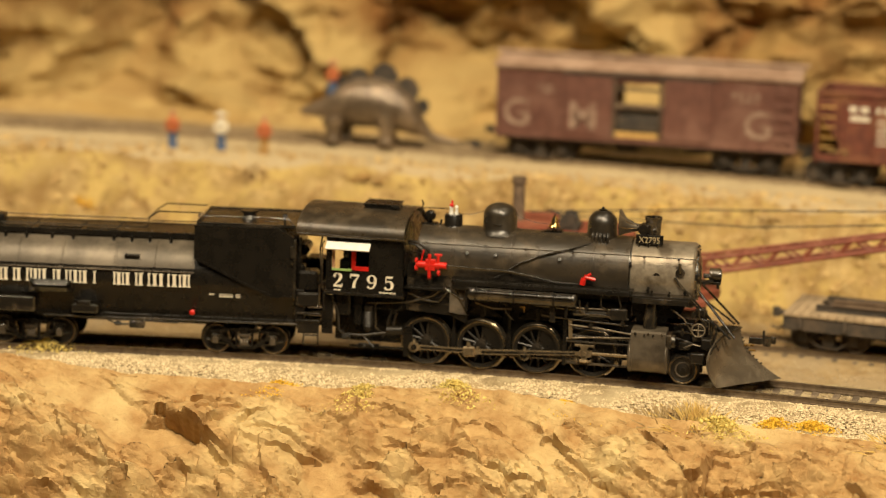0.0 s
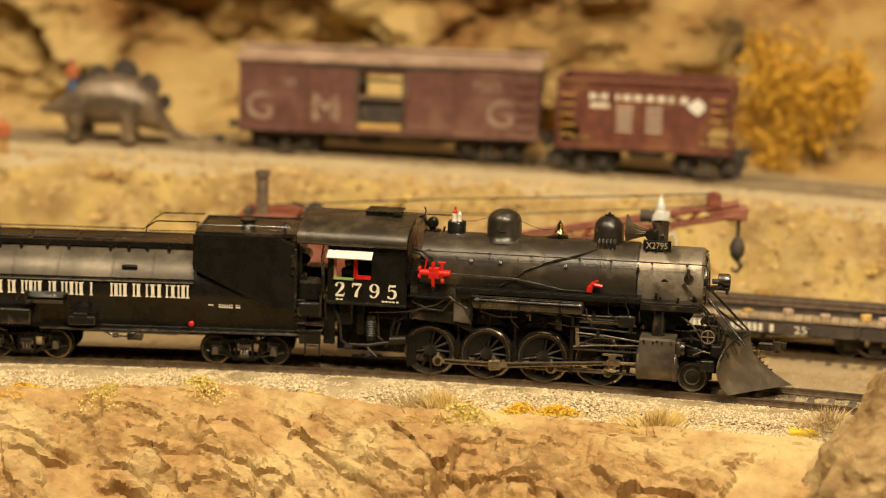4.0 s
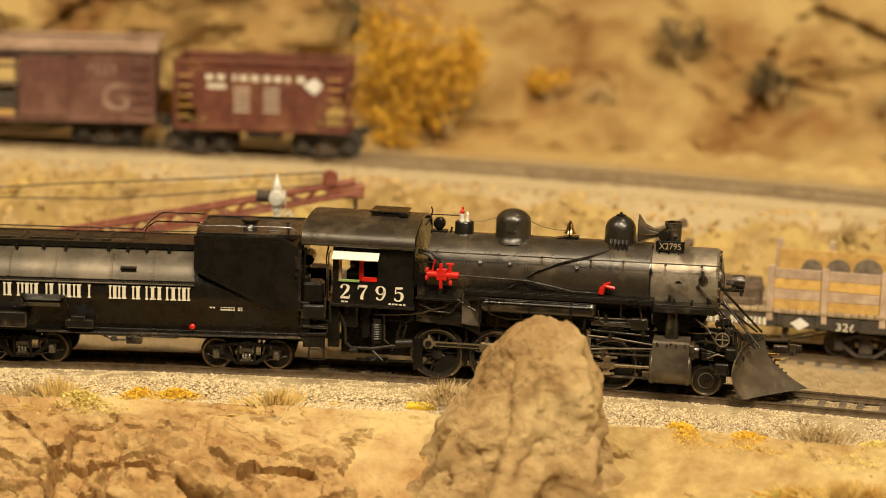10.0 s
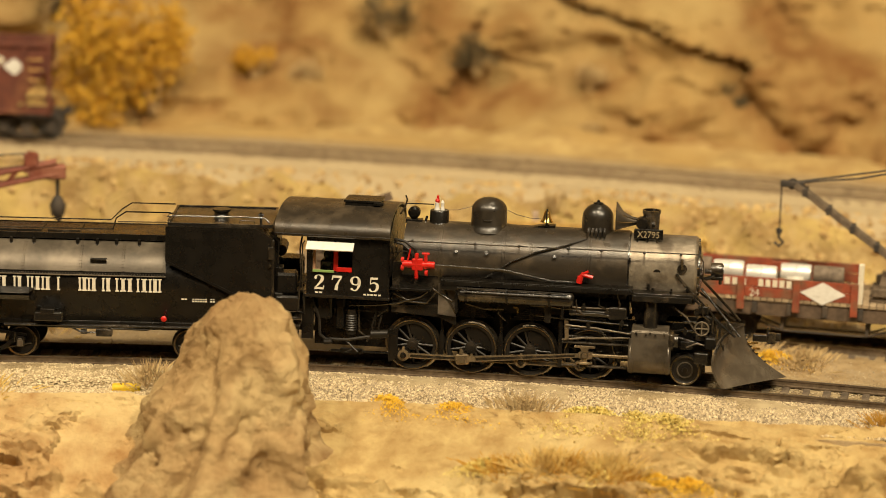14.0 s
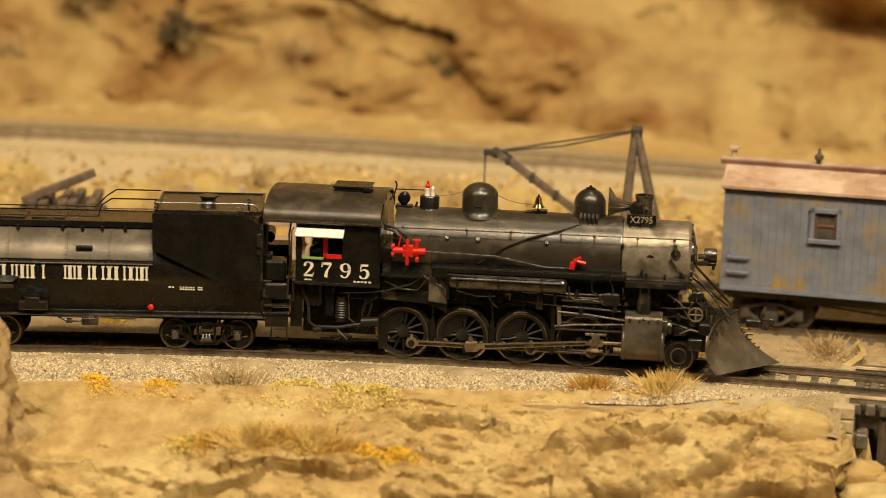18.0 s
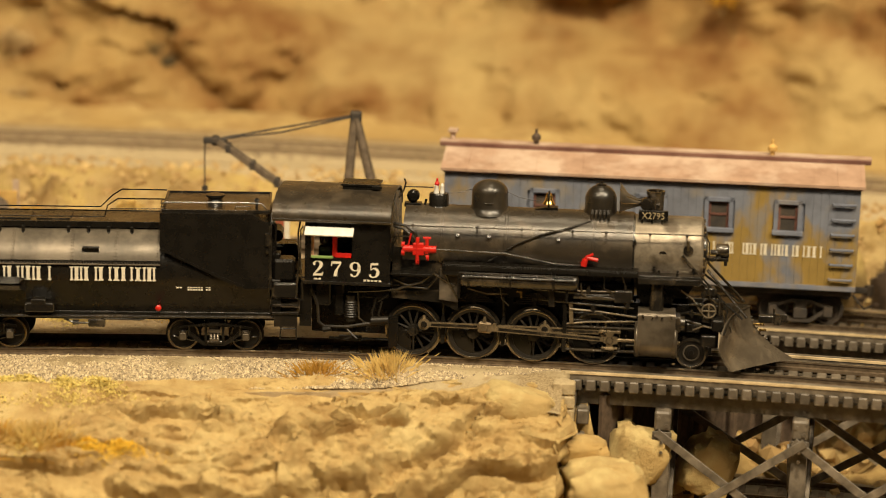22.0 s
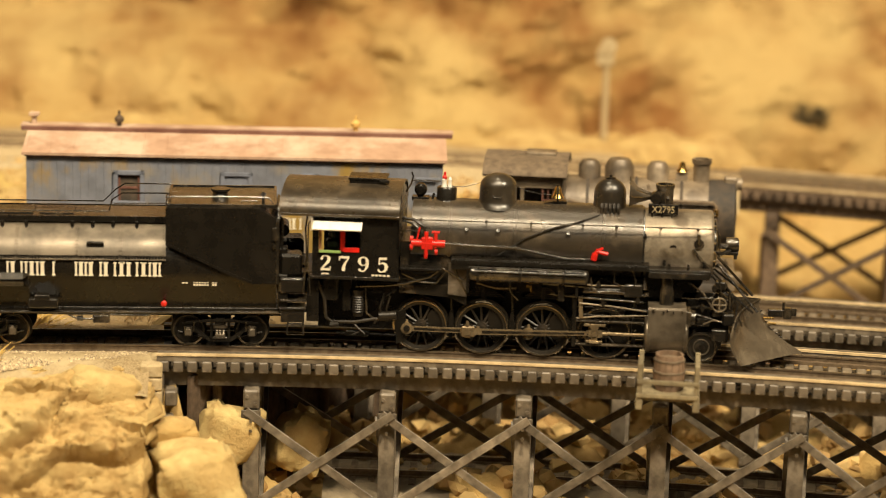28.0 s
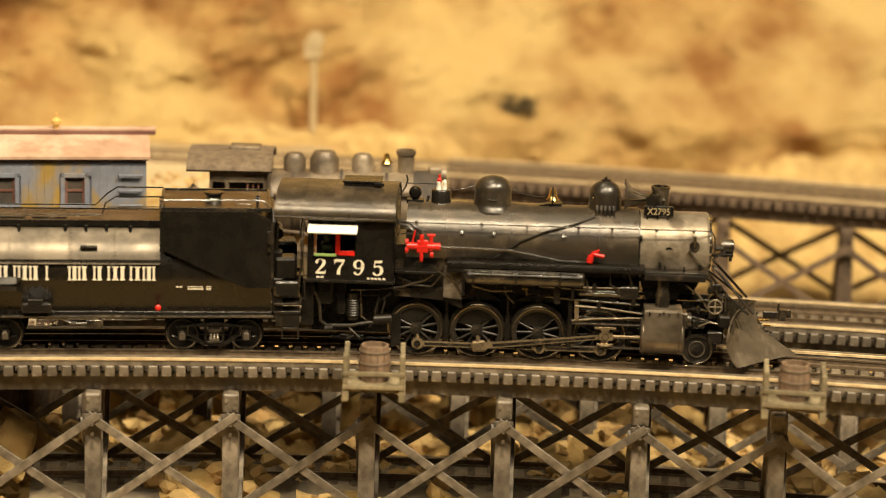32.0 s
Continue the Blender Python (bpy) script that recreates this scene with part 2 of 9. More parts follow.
def letter_blocks(x0, x1, z0, z1, widths, y):
    """Plain open blocks in place of a painted name; each stands for one letter of that relative width."""
    m = MM()
    unit = (x1 - x0) / sum(widths)
    x, h = x0, z1 - z0
    for n, w in enumerate(widths):
        a, b = x + 0.06 * unit, x + (w - 0.10) * unit
        x += w * unit
        t = 0.085 * h
        c = (a + b) / 2
        if w < 0.7:
            m.box(c - 0.12 * h, c + 0.12 * h, y - 0.05, y + 0.5, z0, z1, c=0.02)
            for z in (z0, z1 - t):
                m.box(a, b, y - 0.05, y + 0.5, z, z + t, c=0.02)
            continue
        stems = ((a, 0.24), (b - 0.14 * h, 0.13)) if n % 3 else ((a, 0.13), (c - 0.12 * h, 0.24), (b - 0.14 * h, 0.13))
        for q, g in stems:
            m.box(q, q + g * h, y - 0.05, y + 0.5, z0, z1, c=0.02)
            for z in (z0, z1 - t):
                m.box(q - 0.05 * h, q + (g + 0.06) * h, y - 0.06, y + 0.5, z, z + t, c=0.02)
    return m


def bars(rows, y):
    """Plain bars in place of writing: (x0, x1, z0, z1) in millimetres on the face at y."""
    m = MM()
    for x0, x1, z0, z1 in rows:
        m.box(x0, x1, y - 0.06, y + 0.2, z0, z1, c=0.02)
    return m


# ---- materials ----
def mat(name, a, b=None, scale=400.0, rough=0.6, metal=0.0, bump=0.0, bscale=None, big=None, bigscale=40.0, bigamt=0.5,
        spread=(0.35, 0.65), rvar=0.12, detail=6.0, spec=0.5, rnd=0.0, coat=0.0):
    """A surface of colour a breaking into b at a small scale, with patches of colour big at a larger one, and fine relief."""
    m = bpy.data.materials.new(name)
    m.use_nodes = True
    nt = m.node_tree
    bs = nt.nodes["Principled BSDF"]
    tc = nt.nodes.new("ShaderNodeTexCoord")
    out = tc.outputs["Object"]

    def noise_at(sc, det, rg=0.6):
        n = nt.nodes.new("ShaderNodeTexNoise")
        n.inputs["Scale"].default_value, n.inputs["Detail"].default_value, n.inputs["Roughness"].default_value = sc, det, rg
        nt.links.new(out, n.inputs["Vector"])
        return n

    def ramp(src, lo, hi):
        r = nt.nodes.new("ShaderNodeMapRange")
        r.inputs["From Min"].default_value, r.inputs["From Max"].default_value = lo, hi
        nt.links.new(src, r.inputs["Value"])
        return r.outputs["Result"]

    def mix(fac, c1, c2):
        x = nt.nodes.new("ShaderNodeMix")
        x.data_type = "RGBA"
        if isinstance(fac, float):
            x.inputs[0].default_value = fac
        else:
            nt.links.new(fac, x.inputs[0])
        for i, c in ((6, c1), (7, c2)):
            if isinstance(c, tuple):
                x.inputs[i].default_value = (*c, 1)
            else:
                nt.links.new(c, x.inputs[i])
        return x.outputs[2]

    b = b or tuple(c * 0.7 for c in a)
    n1 = noise_at(scale, detail)
    col = mix(ramp(n1.outputs["Fac"], *spread), a, b)
    if big:
        n2 = noise_at(bigscale, 4.0)
        lo = 0.62 - bigamt * 0.35
        col = mix(ramp(n2.outputs["Fac"], lo, lo + 0.16), col, big)
    if rnd:
        info = nt.nodes.new("ShaderNodeObjectInfo")
        hv = nt.nodes.new("ShaderNodeHueSaturation")
        nt.links.new(ramp(info.outputs["Random"], 0.0, 1.0), hv.inputs["Value"])
        hv.inputs["Value"].default_value = 1
        mr = hv.inputs["Value"].links[0].from_node
        mr.inputs["To Min"].default_value, mr.inputs["To Max"].default_value = 1 - rnd, 1 + rnd
        nt.links.new(col, hv.inputs["Color"])
        col = hv.outputs["Color"]
    nt.links.new(col, bs.inputs["Base Color"])
    rr = nt.nodes.new("ShaderNodeMapRange")
    rr.inputs["To Min"].default_value, rr.inputs["To Max"].default_value = max(rough - rvar, 0.03), min(rough + rvar, 1)
    nt.links.new(n1.outputs["Fac"], rr.inputs["Value"])
    nt.links.new(rr.outputs["Result"], bs.inputs["Roughness"])
    bs.inputs["Metallic"].default_value = metal
    bs.inputs["Specular IOR Level"].default_value = spec
    bs.inputs["Coat Weight"].default_value = coat
    if bump:
        n3 = noise_at(bscale or scale * 2, 8.0, 0.65)
        bp = nt.nodes.new("ShaderNodeBump")
        bp.inputs["Strength"].default_value, bp.inputs["Distance"].default_value = 0.8, bump
        nt.links.new(n3.outputs["Fac"], bp.inputs["Height"])
        nt.links.new(bp.outputs["Normal"], bs.inputs["Normal"])
    return m


ROCK = mat("painted_rock", (0.545, 0.365, 0.158), (0.325, 0.175, 0.062), 140, 0.85, bump=0.0020, bscale=300, big=(0.61, 0.455, 0.215), bigscale=30, bigamt=0.36, spec=0.25, detail=9, spread=(0.32, 0.72))
ROCK_PALE = mat("pale_painted_rock", (0.55, 0.40, 0.165), (0.35, 0.22, 0.083), 120, 0.85, bump=0.001, bscale=500, big=(0.45, 0.30, 0.11), bigscale=26, spec=0.25)
BOULDER = mat("boulder_rock", (0.48, 0.325, 0.148), (0.28, 0.165, 0.068), 70, 0.85, bump=0.003, bscale=260, big=(0.53, 0.385, 0.185), bigscale=45, spec=0.25, detail=9)
CLIFF = mat("cliff_rock", (0.385, 0.246, 0.088), (0.215, 0.100, 0.030), 30, 0.9, bump=0.003, bscale=130, big=(0.45, 0.318, 0.128), bigscale=10, bigamt=0.52, spec=0.2, spread=(0.38, 0.62), detail=5)
EARTH = mat("sandy_earth", (0.43, 0.315, 0.165), (0.28, 0.19, 0.09), 200, 0.95, bump=0.0008, bscale=800, big=(0.36, 0.27, 0.155), bigscale=45, spec=0.2)
BANK = mat("scrub_bank", (0.52, 0.375, 0.165), (0.25, 0.145, 0.052), 110, 0.95, bump=0.003, bscale=300, big=(0.55, 0.40, 0.145), bigscale=55, spec=0.2, spread=(0.38, 0.62))
BALLAST = mat("ballast_gravel", (0.40, 0.31, 0.175), (0.22, 0.16, 0.085), 1500, 0.95, bump=0.0005, bscale=1900, big=(0.46, 0.37, 0.22), bigscale=60, spec=0.2)
BALLAST_GREY = mat("grey_ballast", (0.36, 0.30, 0.21), (0.17, 0.13, 0.09), 1500, 0.95, bump=0.0005, bscale=1900, big=(0.27, 0.22, 0.15), bigscale=50, spec=0.2)
PALEBED = mat("pale_fine_ballast", (0.52, 0.42, 0.255), (0.38, 0.295, 0.17), 900, 0.95, bump=0.0004, bscale=1500, big=(0.46, 0.36, 0.21), bigscale=40, spec=0.2)
ROAD = mat("grey_road_dust", (0.26, 0.22, 0.16), (0.34, 0.28, 0.19), 300, 0.95, bump=0.0003, bscale=1200, big=(0.18, 0.15, 0.11), bigscale=50, spec=0.2)
RAIL = mat("rail_steel", (0.21, 0.158, 0.104), (0.12, 0.086, 0.056), 500, 0.45, 0.5, bump=0.00005)
RAILPALE = mat("dusty_rail", (0.36, 0.275, 0.175), (0.24, 0.175, 0.105), 500, 0.6, 0.3, bump=0.00005)
RAILTOP = mat("polished_rail", (0.42, 0.36, 0.27), (0.30, 0.24, 0.17), 300, 0.3, 0.9)
TIE = mat("stained_tie", (0.165, 0.124, 0.082), (0.085, 0.062, 0.042), 700, 0.85, bump=0.0001, big=(0.26, 0.20, 0.125), bigscale=160, bigamt=0.3, rnd=0.3)
BRIDGE = mat("bridge_timber", (0.155, 0.128, 0.095), (0.080, 0.064, 0.046), 300, 0.46, bump=0.00020, big=(0.225, 0.187, 0.140), bigscale=130, bigamt=0.35, rnd=0.3, spec=0.6)
OLDTIE = mat("half_buried_tie", (0.30, 0.215, 0.125), (0.21, 0.145, 0.085), 600, 0.9, bump=0.0001, rnd=0.3)
# pale colour for the bright line of light along the guard timbers' edge
LIT_EDGE = mat("lit_timber_edge", (0.70, 0.55, 0.33), (0.42, 0.31, 0.17), 160, 0.5, bump=0.0001)
BLACK = mat("black_engine_paint", (0.0070, 0.0060, 0.0047), (0.0100, 0.0085, 0.0066), 250, 0.28, 0.0, bump=0.00005, bscale=900, big=(0.0150, 0.0122, 0.0088), bigscale=70, bigamt=0.22, spec=0.42, rvar=0.12)
# lighter than BLACK: dust plus the domes' broad reflection, put into the colour
DOMEBLACK = mat("dusty_sheen_dome_paint", (0.024, 0.0195, 0.014), (0.014, 0.0114, 0.008), 220, 0.30, 0.0, bump=0.00007, bscale=900, big=(0.042, 0.033, 0.022), bigscale=110, bigamt=0.3, spec=0.7, rvar=0.14)
# weathered black; its brown tint stands for orange scenery reflected in the paint
GREYBLACK = mat("weathered_reflection_tint_paint", (0.047, 0.0365, 0.0245), (0.026, 0.020, 0.0132), 190, 0.31, 0.12, bump=0.00008, bscale=1100, big=(0.090, 0.069, 0.045), bigscale=85, bigamt=0.32, spec=0.7, rvar=0.18)
SMOKEGREY = mat("smokebox_graphite", (0.31, 0.265, 0.20), (0.185, 0.152, 0.11), 210, 0.36, 0.45, bump=0.00010, bscale=800, big=(0.105, 0.083, 0.058), bigscale=110, bigamt=0.40, rvar=0.18)
TANKGREY = mat("mottled_tank_grey", (0.120, 0.100, 0.074), (0.075, 0.062, 0.046), 200, 0.38, 0.4, bump=0.00004, bscale=1000, big=(0.185, 0.153, 0.113), bigscale=60, bigamt=0.4, rvar=0.18)
SOOT = mat("sooty_iron", (0.015, 0.0125, 0.0092), (0.008, 0.0066, 0.005), 300, 0.22, 0.0, bump=0.00012, bscale=1100, big=(0.062, 0.047, 0.030), bigscale=150, bigamt=0.30, spec=1.0, rvar=0.14)
WHEELBLACK = mat("oily_black_iron", (0.010, 0.0085, 0.0064), (0.018, 0.0142, 0.010), 300, 0.42, 0.0, bump=0.00006, big=(0.040, 0.030, 0.020), bigscale=200, bigamt=0.24, spec=0.4)
PLOUGH = mat("worn_plough_steel", (0.17, 0.138, 0.098), (0.095, 0.075, 0.052), 170, 0.30, 0.45, bump=0.00014, big=(0.29, 0.24, 0.172), bigscale=75, bigamt=0.34, rvar=0.2, spec=0.8)
CYLGREY = mat("grey_cylinder_jacket", (0.175, 0.145, 0.107), (0.100, 0.081, 0.058), 190, 0.34, 0.5, bump=0.00008, big=(0.070, 0.056, 0.040), bigscale=120, bigamt=0.35, rvar=0.18, spec=0.7)
ROD = mat("side_rod_steel", (0.40, 0.305, 0.185), (0.22, 0.168, 0.10), 260, 0.27, 0.65, bump=0.00004, big=(0.16, 0.118, 0.074), bigscale=160, bigamt=0.25)
TYRE = mat("polished_tyre", (0.40, 0.35, 0.27), (0.22, 0.185, 0.14), 220, 0.20, 0.95)
RED = mat("red_enamel", (0.62, 0.018, 0.010), (0.45, 0.012, 0.008), 500, 0.35)
BRASS = mat("brass", (0.85, 0.58, 0.20), (0.62, 0.40, 0.12), 500, 0.25, 1.0)
BRASSPAINT = mat("tarnished_gilt_paint", (0.42, 0.34, 0.20), (0.28, 0.22, 0.13), 800, 0.5)
WORNPAINT = mat("worn_letter_paint", (0.35, 0.25, 0.19), (0.20, 0.115, 0.08), 260, 0.8, big=(0.15, 0.068, 0.046), bigscale=150, bigamt=0.35)
WHITE = mat("white_paint", (0.80, 0.78, 0.72), (0.70, 0.67, 0.60), 500, 0.6)
CREAM = mat("cream_lettering", (0.76, 0.70, 0.56), (0.66, 0.60, 0.47), 900, 0.7)
GREEN = mat("green_paint", (0.22, 0.34, 0.10), (0.16, 0.25, 0.07), 500, 0.6)
SKIN = mat("figure_paint", (0.55, 0.30, 0.17), (0.45, 0.22, 0.12), 900, 0.7)
BOXRED = mat("faded_boxcar_paint", (0.150, 0.062, 0.042), (0.105, 0.042, 0.030), 300, 0.75, bump=0.0001, bscale=900, big=(0.20, 0.10, 0.072), bigscale=45, bigamt=0.4)
ROOFPINK = mat("faded_roof_paint", (0.34, 0.22, 0.155), (0.24, 0.15, 0.10), 260, 0.8, bump=0.0001, big=(0.42, 0.29, 0.21), bigscale=60)
ORERED = mat("ore_car_oxide_paint", (0.165, 0.048, 0.026), (0.10, 0.030, 0.018), 300, 0.7, bump=0.0001, big=(0.22, 0.09, 0.04), bigscale=70, bigamt=0.35)
SHOVELRED = mat("shovel_red_oxide", (0.245, 0.066, 0.034), (0.16, 0.042, 0.024), 300, 0.6, bump=0.0001, big=(0.30, 0.115, 0.068), bigscale=80, bigamt=0.35)
GONDRED = mat("worn_gondola_red", (0.33, 0.070, 0.028), (0.20, 0.042, 0.020), 300, 0.7, bump=0.0002, big=(0.19, 0.095, 0.05), bigscale=110, bigamt=0.42)
CARBLUE = mat("faded_grey_blue_paint", (0.195, 0.215, 0.275), (0.140, 0.152, 0.195), 200, 0.75, bump=0.00008, big=(0.27, 0.22, 0.16), bigscale=40, bigamt=0.22)
CARSIDE = mat("peeling_blue_boards", (0.190, 0.205, 0.250), (0.135, 0.143, 0.175), 160, 0.75, bump=0.0001, big=(0.235, 0.205, 0.165), bigscale=50, bigamt=0.34)


def rust_through(m, colour, scale, lo, hi):
    """Blotches of old ochre paint and rust that run down the boards."""
    nt = m.node_tree
    bs = nt.nodes["Principled BSDF"]
    was = bs.inputs["Base Color"].links[0].from_socket
    tc, mp, nz, fine = (nt.nodes.new("ShaderNode" + k) for k in ("TexCoord", "Mapping", "TexNoise", "TexNoise"))
    mp.inputs["Scale"].default_value = (1.0, 1.0, 0.5)
    nt.links.new(tc.outputs["Object"], mp.inputs["Vector"])
    nt.links.new(mp.outputs["Vector"], nz.inputs["Vector"])
    nz.inputs["Scale"].default_value, nz.inputs["Detail"].default_value, nz.inputs["Roughness"].default_value = scale, 5.0, 0.55
    rg = nt.nodes.new("ShaderNodeMapRange")
    rg.inputs["From Min"].default_value, rg.inputs["From Max"].default_value = lo, hi
    nt.links.new(nz.outputs["Fac"], rg.inputs["Value"])
    nt.links.new(tc.outputs["Object"], fine.inputs["Vector"])
    fine.inputs["Scale"].default_value, fine.inputs["Detail"].default_value = 220.0, 6.0
    tone = nt.nodes.new("ShaderNodeMix")
    tone.data_type = "RGBA"
    nt.links.new(fine.outputs["Fac"], tone.inputs[0])
    tone.inputs[6].default_value, tone.inputs[7].default_value = (*colour, 1), (*(c * 0.6 for c in colour), 1)
    mx = nt.nodes.new("ShaderNodeMix")
    mx.data_type = "RGBA"
    nt.links.new(rg.outputs["Result"], mx.inputs[0])
    nt.links.new(was, mx.inputs[6])
    nt.links.new(tone.outputs[2], mx.inputs[7])
    nt.links.new(mx.outputs[2], bs.inputs["Base Color"])


rust_through(CARSIDE, (0.36, 0.235, 0.055), 46, 0.53, 0.61)
PINKROOF = mat("pale_pink_roof", (0.44, 0.285, 0.195), (0.33, 0.205, 0.135), 160, 0.8, bump=0.00015, big=(0.55, 0.41, 0.31), bigscale=45, bigamt=0.42)
OLIVEWOOD = mat("grey_olive_timber", (0.235, 0.195, 0.115), (0.14, 0.112, 0.066), 350, 0.8, bump=0.0001, rnd=0.25)
BARRELWOOD = mat("brown_barrel_staves", (0.25, 0.165, 0.105), (0.15, 0.098, 0.062), 350, 0.75, bump=0.0001, rnd=0.2)
CARBLACK = mat("sooty_underframe", (0.030, 0.026, 0.022), (0.060, 0.046, 0.034), 300, 0.75, bump=0.0001, big=(0.085, 0.062, 0.042), bigscale=110, bigamt=0.35)
DECKWOOD = mat("grey_deck_planks", (0.42, 0.32, 0.20), (0.29, 0.21, 0.125), 350, 0.85, bump=0.0001, rnd=0.2)
OLDWOOD = mat("old_brown_timber", (0.14, 0.095, 0.06), (0.075, 0.050, 0.032), 400, 0.85, bump=0.00015, rnd=0.3)
CRATEWOOD = mat("pine_boards", (0.60, 0.38, 0.115), (0.43, 0.26, 0.075), 250, 0.75, bump=0.0001, rnd=0.2)
PINKWOOD = mat("faded_pink_boards", (0.52, 0.39, 0.28), (0.36, 0.255, 0.175), 200, 0.75, bump=0.0001, rnd=0.15)
CRANEWOOD = mat("weathered_crane_timber", (0.17, 0.125, 0.08), (0.095, 0.068, 0.044), 400, 0.8, bump=0.0001)
SWGREY = mat("dusty_engine_black", (0.135, 0.100, 0.064), (0.070, 0.051, 0.033), 150, 0.45, 0.2, bump=0.00010, big=(0.27, 0.215, 0.15), bigscale=60, bigamt=0.40, spec=0.7)
SILVER = mat("aluminium_paint", (0.85, 0.83, 0.76), (0.70, 0.68, 0.62), 500, 0.35, 0.3)
BRONZE = mat("bronze_hide", (0.19, 0.14, 0.092), (0.10, 0.072, 0.046), 250, 0.30, 0.4, bump=0.0005, bscale=450, big=(0.27, 0.20, 0.135), bigscale=90, spec=0.8)
DENIM = mat("blue_denim_paint", (0.10, 0.16, 0.30), (0.07, 0.11, 0.22), 900, 0.8)
ORANGE = mat("orange_shirt_paint", (0.52, 0.16, 0.06), (0.42, 0.12, 0.04), 900, 0.8)
OCHRE = mat("ochre_overalls_paint", (0.50, 0.30, 0.10), (0.40, 0.23, 0.07), 900, 0.8)
ORANGETUFT = mat("orange_autumn_grass", (0.60, 0.33, 0.045), (0.46, 0.25, 0.04), 900, 0.9)
YELLOW = mat("yellow_paint", (0.75, 0.52, 0.02), (0.62, 0.42, 0.02), 900, 0.6)
SCRAP = mat("dull_scrap_load", (0.22, 0.17, 0.12), (0.12, 0.09, 0.065), 500, 0.8, bump=0.0002)
STRAW = mat("dry_straw_grass", (0.78, 0.56, 0.19), (0.60, 0.41, 0.12), 900, 0.9)
GOLDTUFT = mat("golden_flower_tuft", (0.86, 0.56, 0.045), (0.72, 0.44, 0.04), 900, 0.9)
PALETUFT = mat("pale_yellow_scrub", (0.76, 0.62, 0.20), (0.60, 0.46, 0.12), 900, 0.9)
BRUSH = mat("brown_brush", (0.58, 0.43, 0.21), (0.42, 0.29, 0.13), 900, 0.9)
YELLOWLEAF = mat("autumn_yellow_foliage", (0.70, 0.40, 0.03), (0.46, 0.25, 0.025), 400, 0.9)
DARKBUSH = mat("dark_olive_scrub", (0.13, 0.095, 0.04), (0.075, 0.055, 0.025), 400, 0.9)
STONE = mat("yellow_sandstone", (0.56, 0.435, 0.190), (0.39, 0.265, 0.100), 130, 0.85, bump=0.0010, bscale=500, big=(0.46, 0.32, 0.125), bigscale=60)
GRIME = mat("grimy_ash_panel", (0.085, 0.069, 0.050), (0.032, 0.026, 0.019), 420, 0.6, 0.2, bump=0.0004, bscale=900, big=(0.13, 0.105, 0.076), bigscale=160, bigamt=0.45)
ROCK_TAN = mat("tan_sandstone", (0.545, 0.395, 0.168), (0.345, 0.215, 0.078), 150, 0.85, bump=0.0020, bscale=300, big=(0.59, 0.45, 0.205), bigscale=30, bigamt=0.34, spec=0.25, detail=12, spread=(0.34, 0.70))
# ---- the room that closes the place ----
WALLPAINT = mat("room_wall_paint", (0.10, 0.09, 0.075), (0.085, 0.075, 0.062), 4, 0.9, spec=0.2)


def room():
    t = 0.1
    for name, b in (("wall_south", (-2.3, 2.3, -1.9, -1.8, -0.9, 1.7)), ("wall_north", (-2.3, 2.3, 2.2, 2.3, -0.9, 1.7)),
                    ("wall_west", (-2.3, -2.2, -1.8, 2.2, -0.9, 1.7)), ("wall_east", (2.2, 2.3, -1.8, 2.2, -0.9, 1.7))):
        solid(name, Mesh().block(*b), WALLPAINT, "plain dim wall of the exhibition room", "wall", kind="structure")
    solid("floor", Mesh().block(-2.3, 2.3, -1.9, 2.3, -1.0, -0.9), WALLPAINT, "plain dark floor of the exhibition room", "floor", kind="structure")
    solid("ceiling", Mesh().block(-2.3, 2.3, -1.9, 2.3, 1.7, 1.8), WALLPAINT, "plain ceiling of the exhibition room", "ceiling", kind="structure")


# ---- the ground ----
def canyon_edge(r):
    return 14.4 + (r - 0.905) * 34


EDGE_P = [-44, -27, -24, -20, -16.5, -13, -9, -4, 0, 4, 8, 11, 13.4, 14.3]
EDGE_R = [0.893, 0.893, 0.882, 0.881, 0.890, 0.880, 0.879, 0.880, 0.883, 0.880, 0.886, 0.892, 0.902, 0.904]


def ledge_edge(phi):
    return np.interp(phi, EDGE_P, EDGE_R)


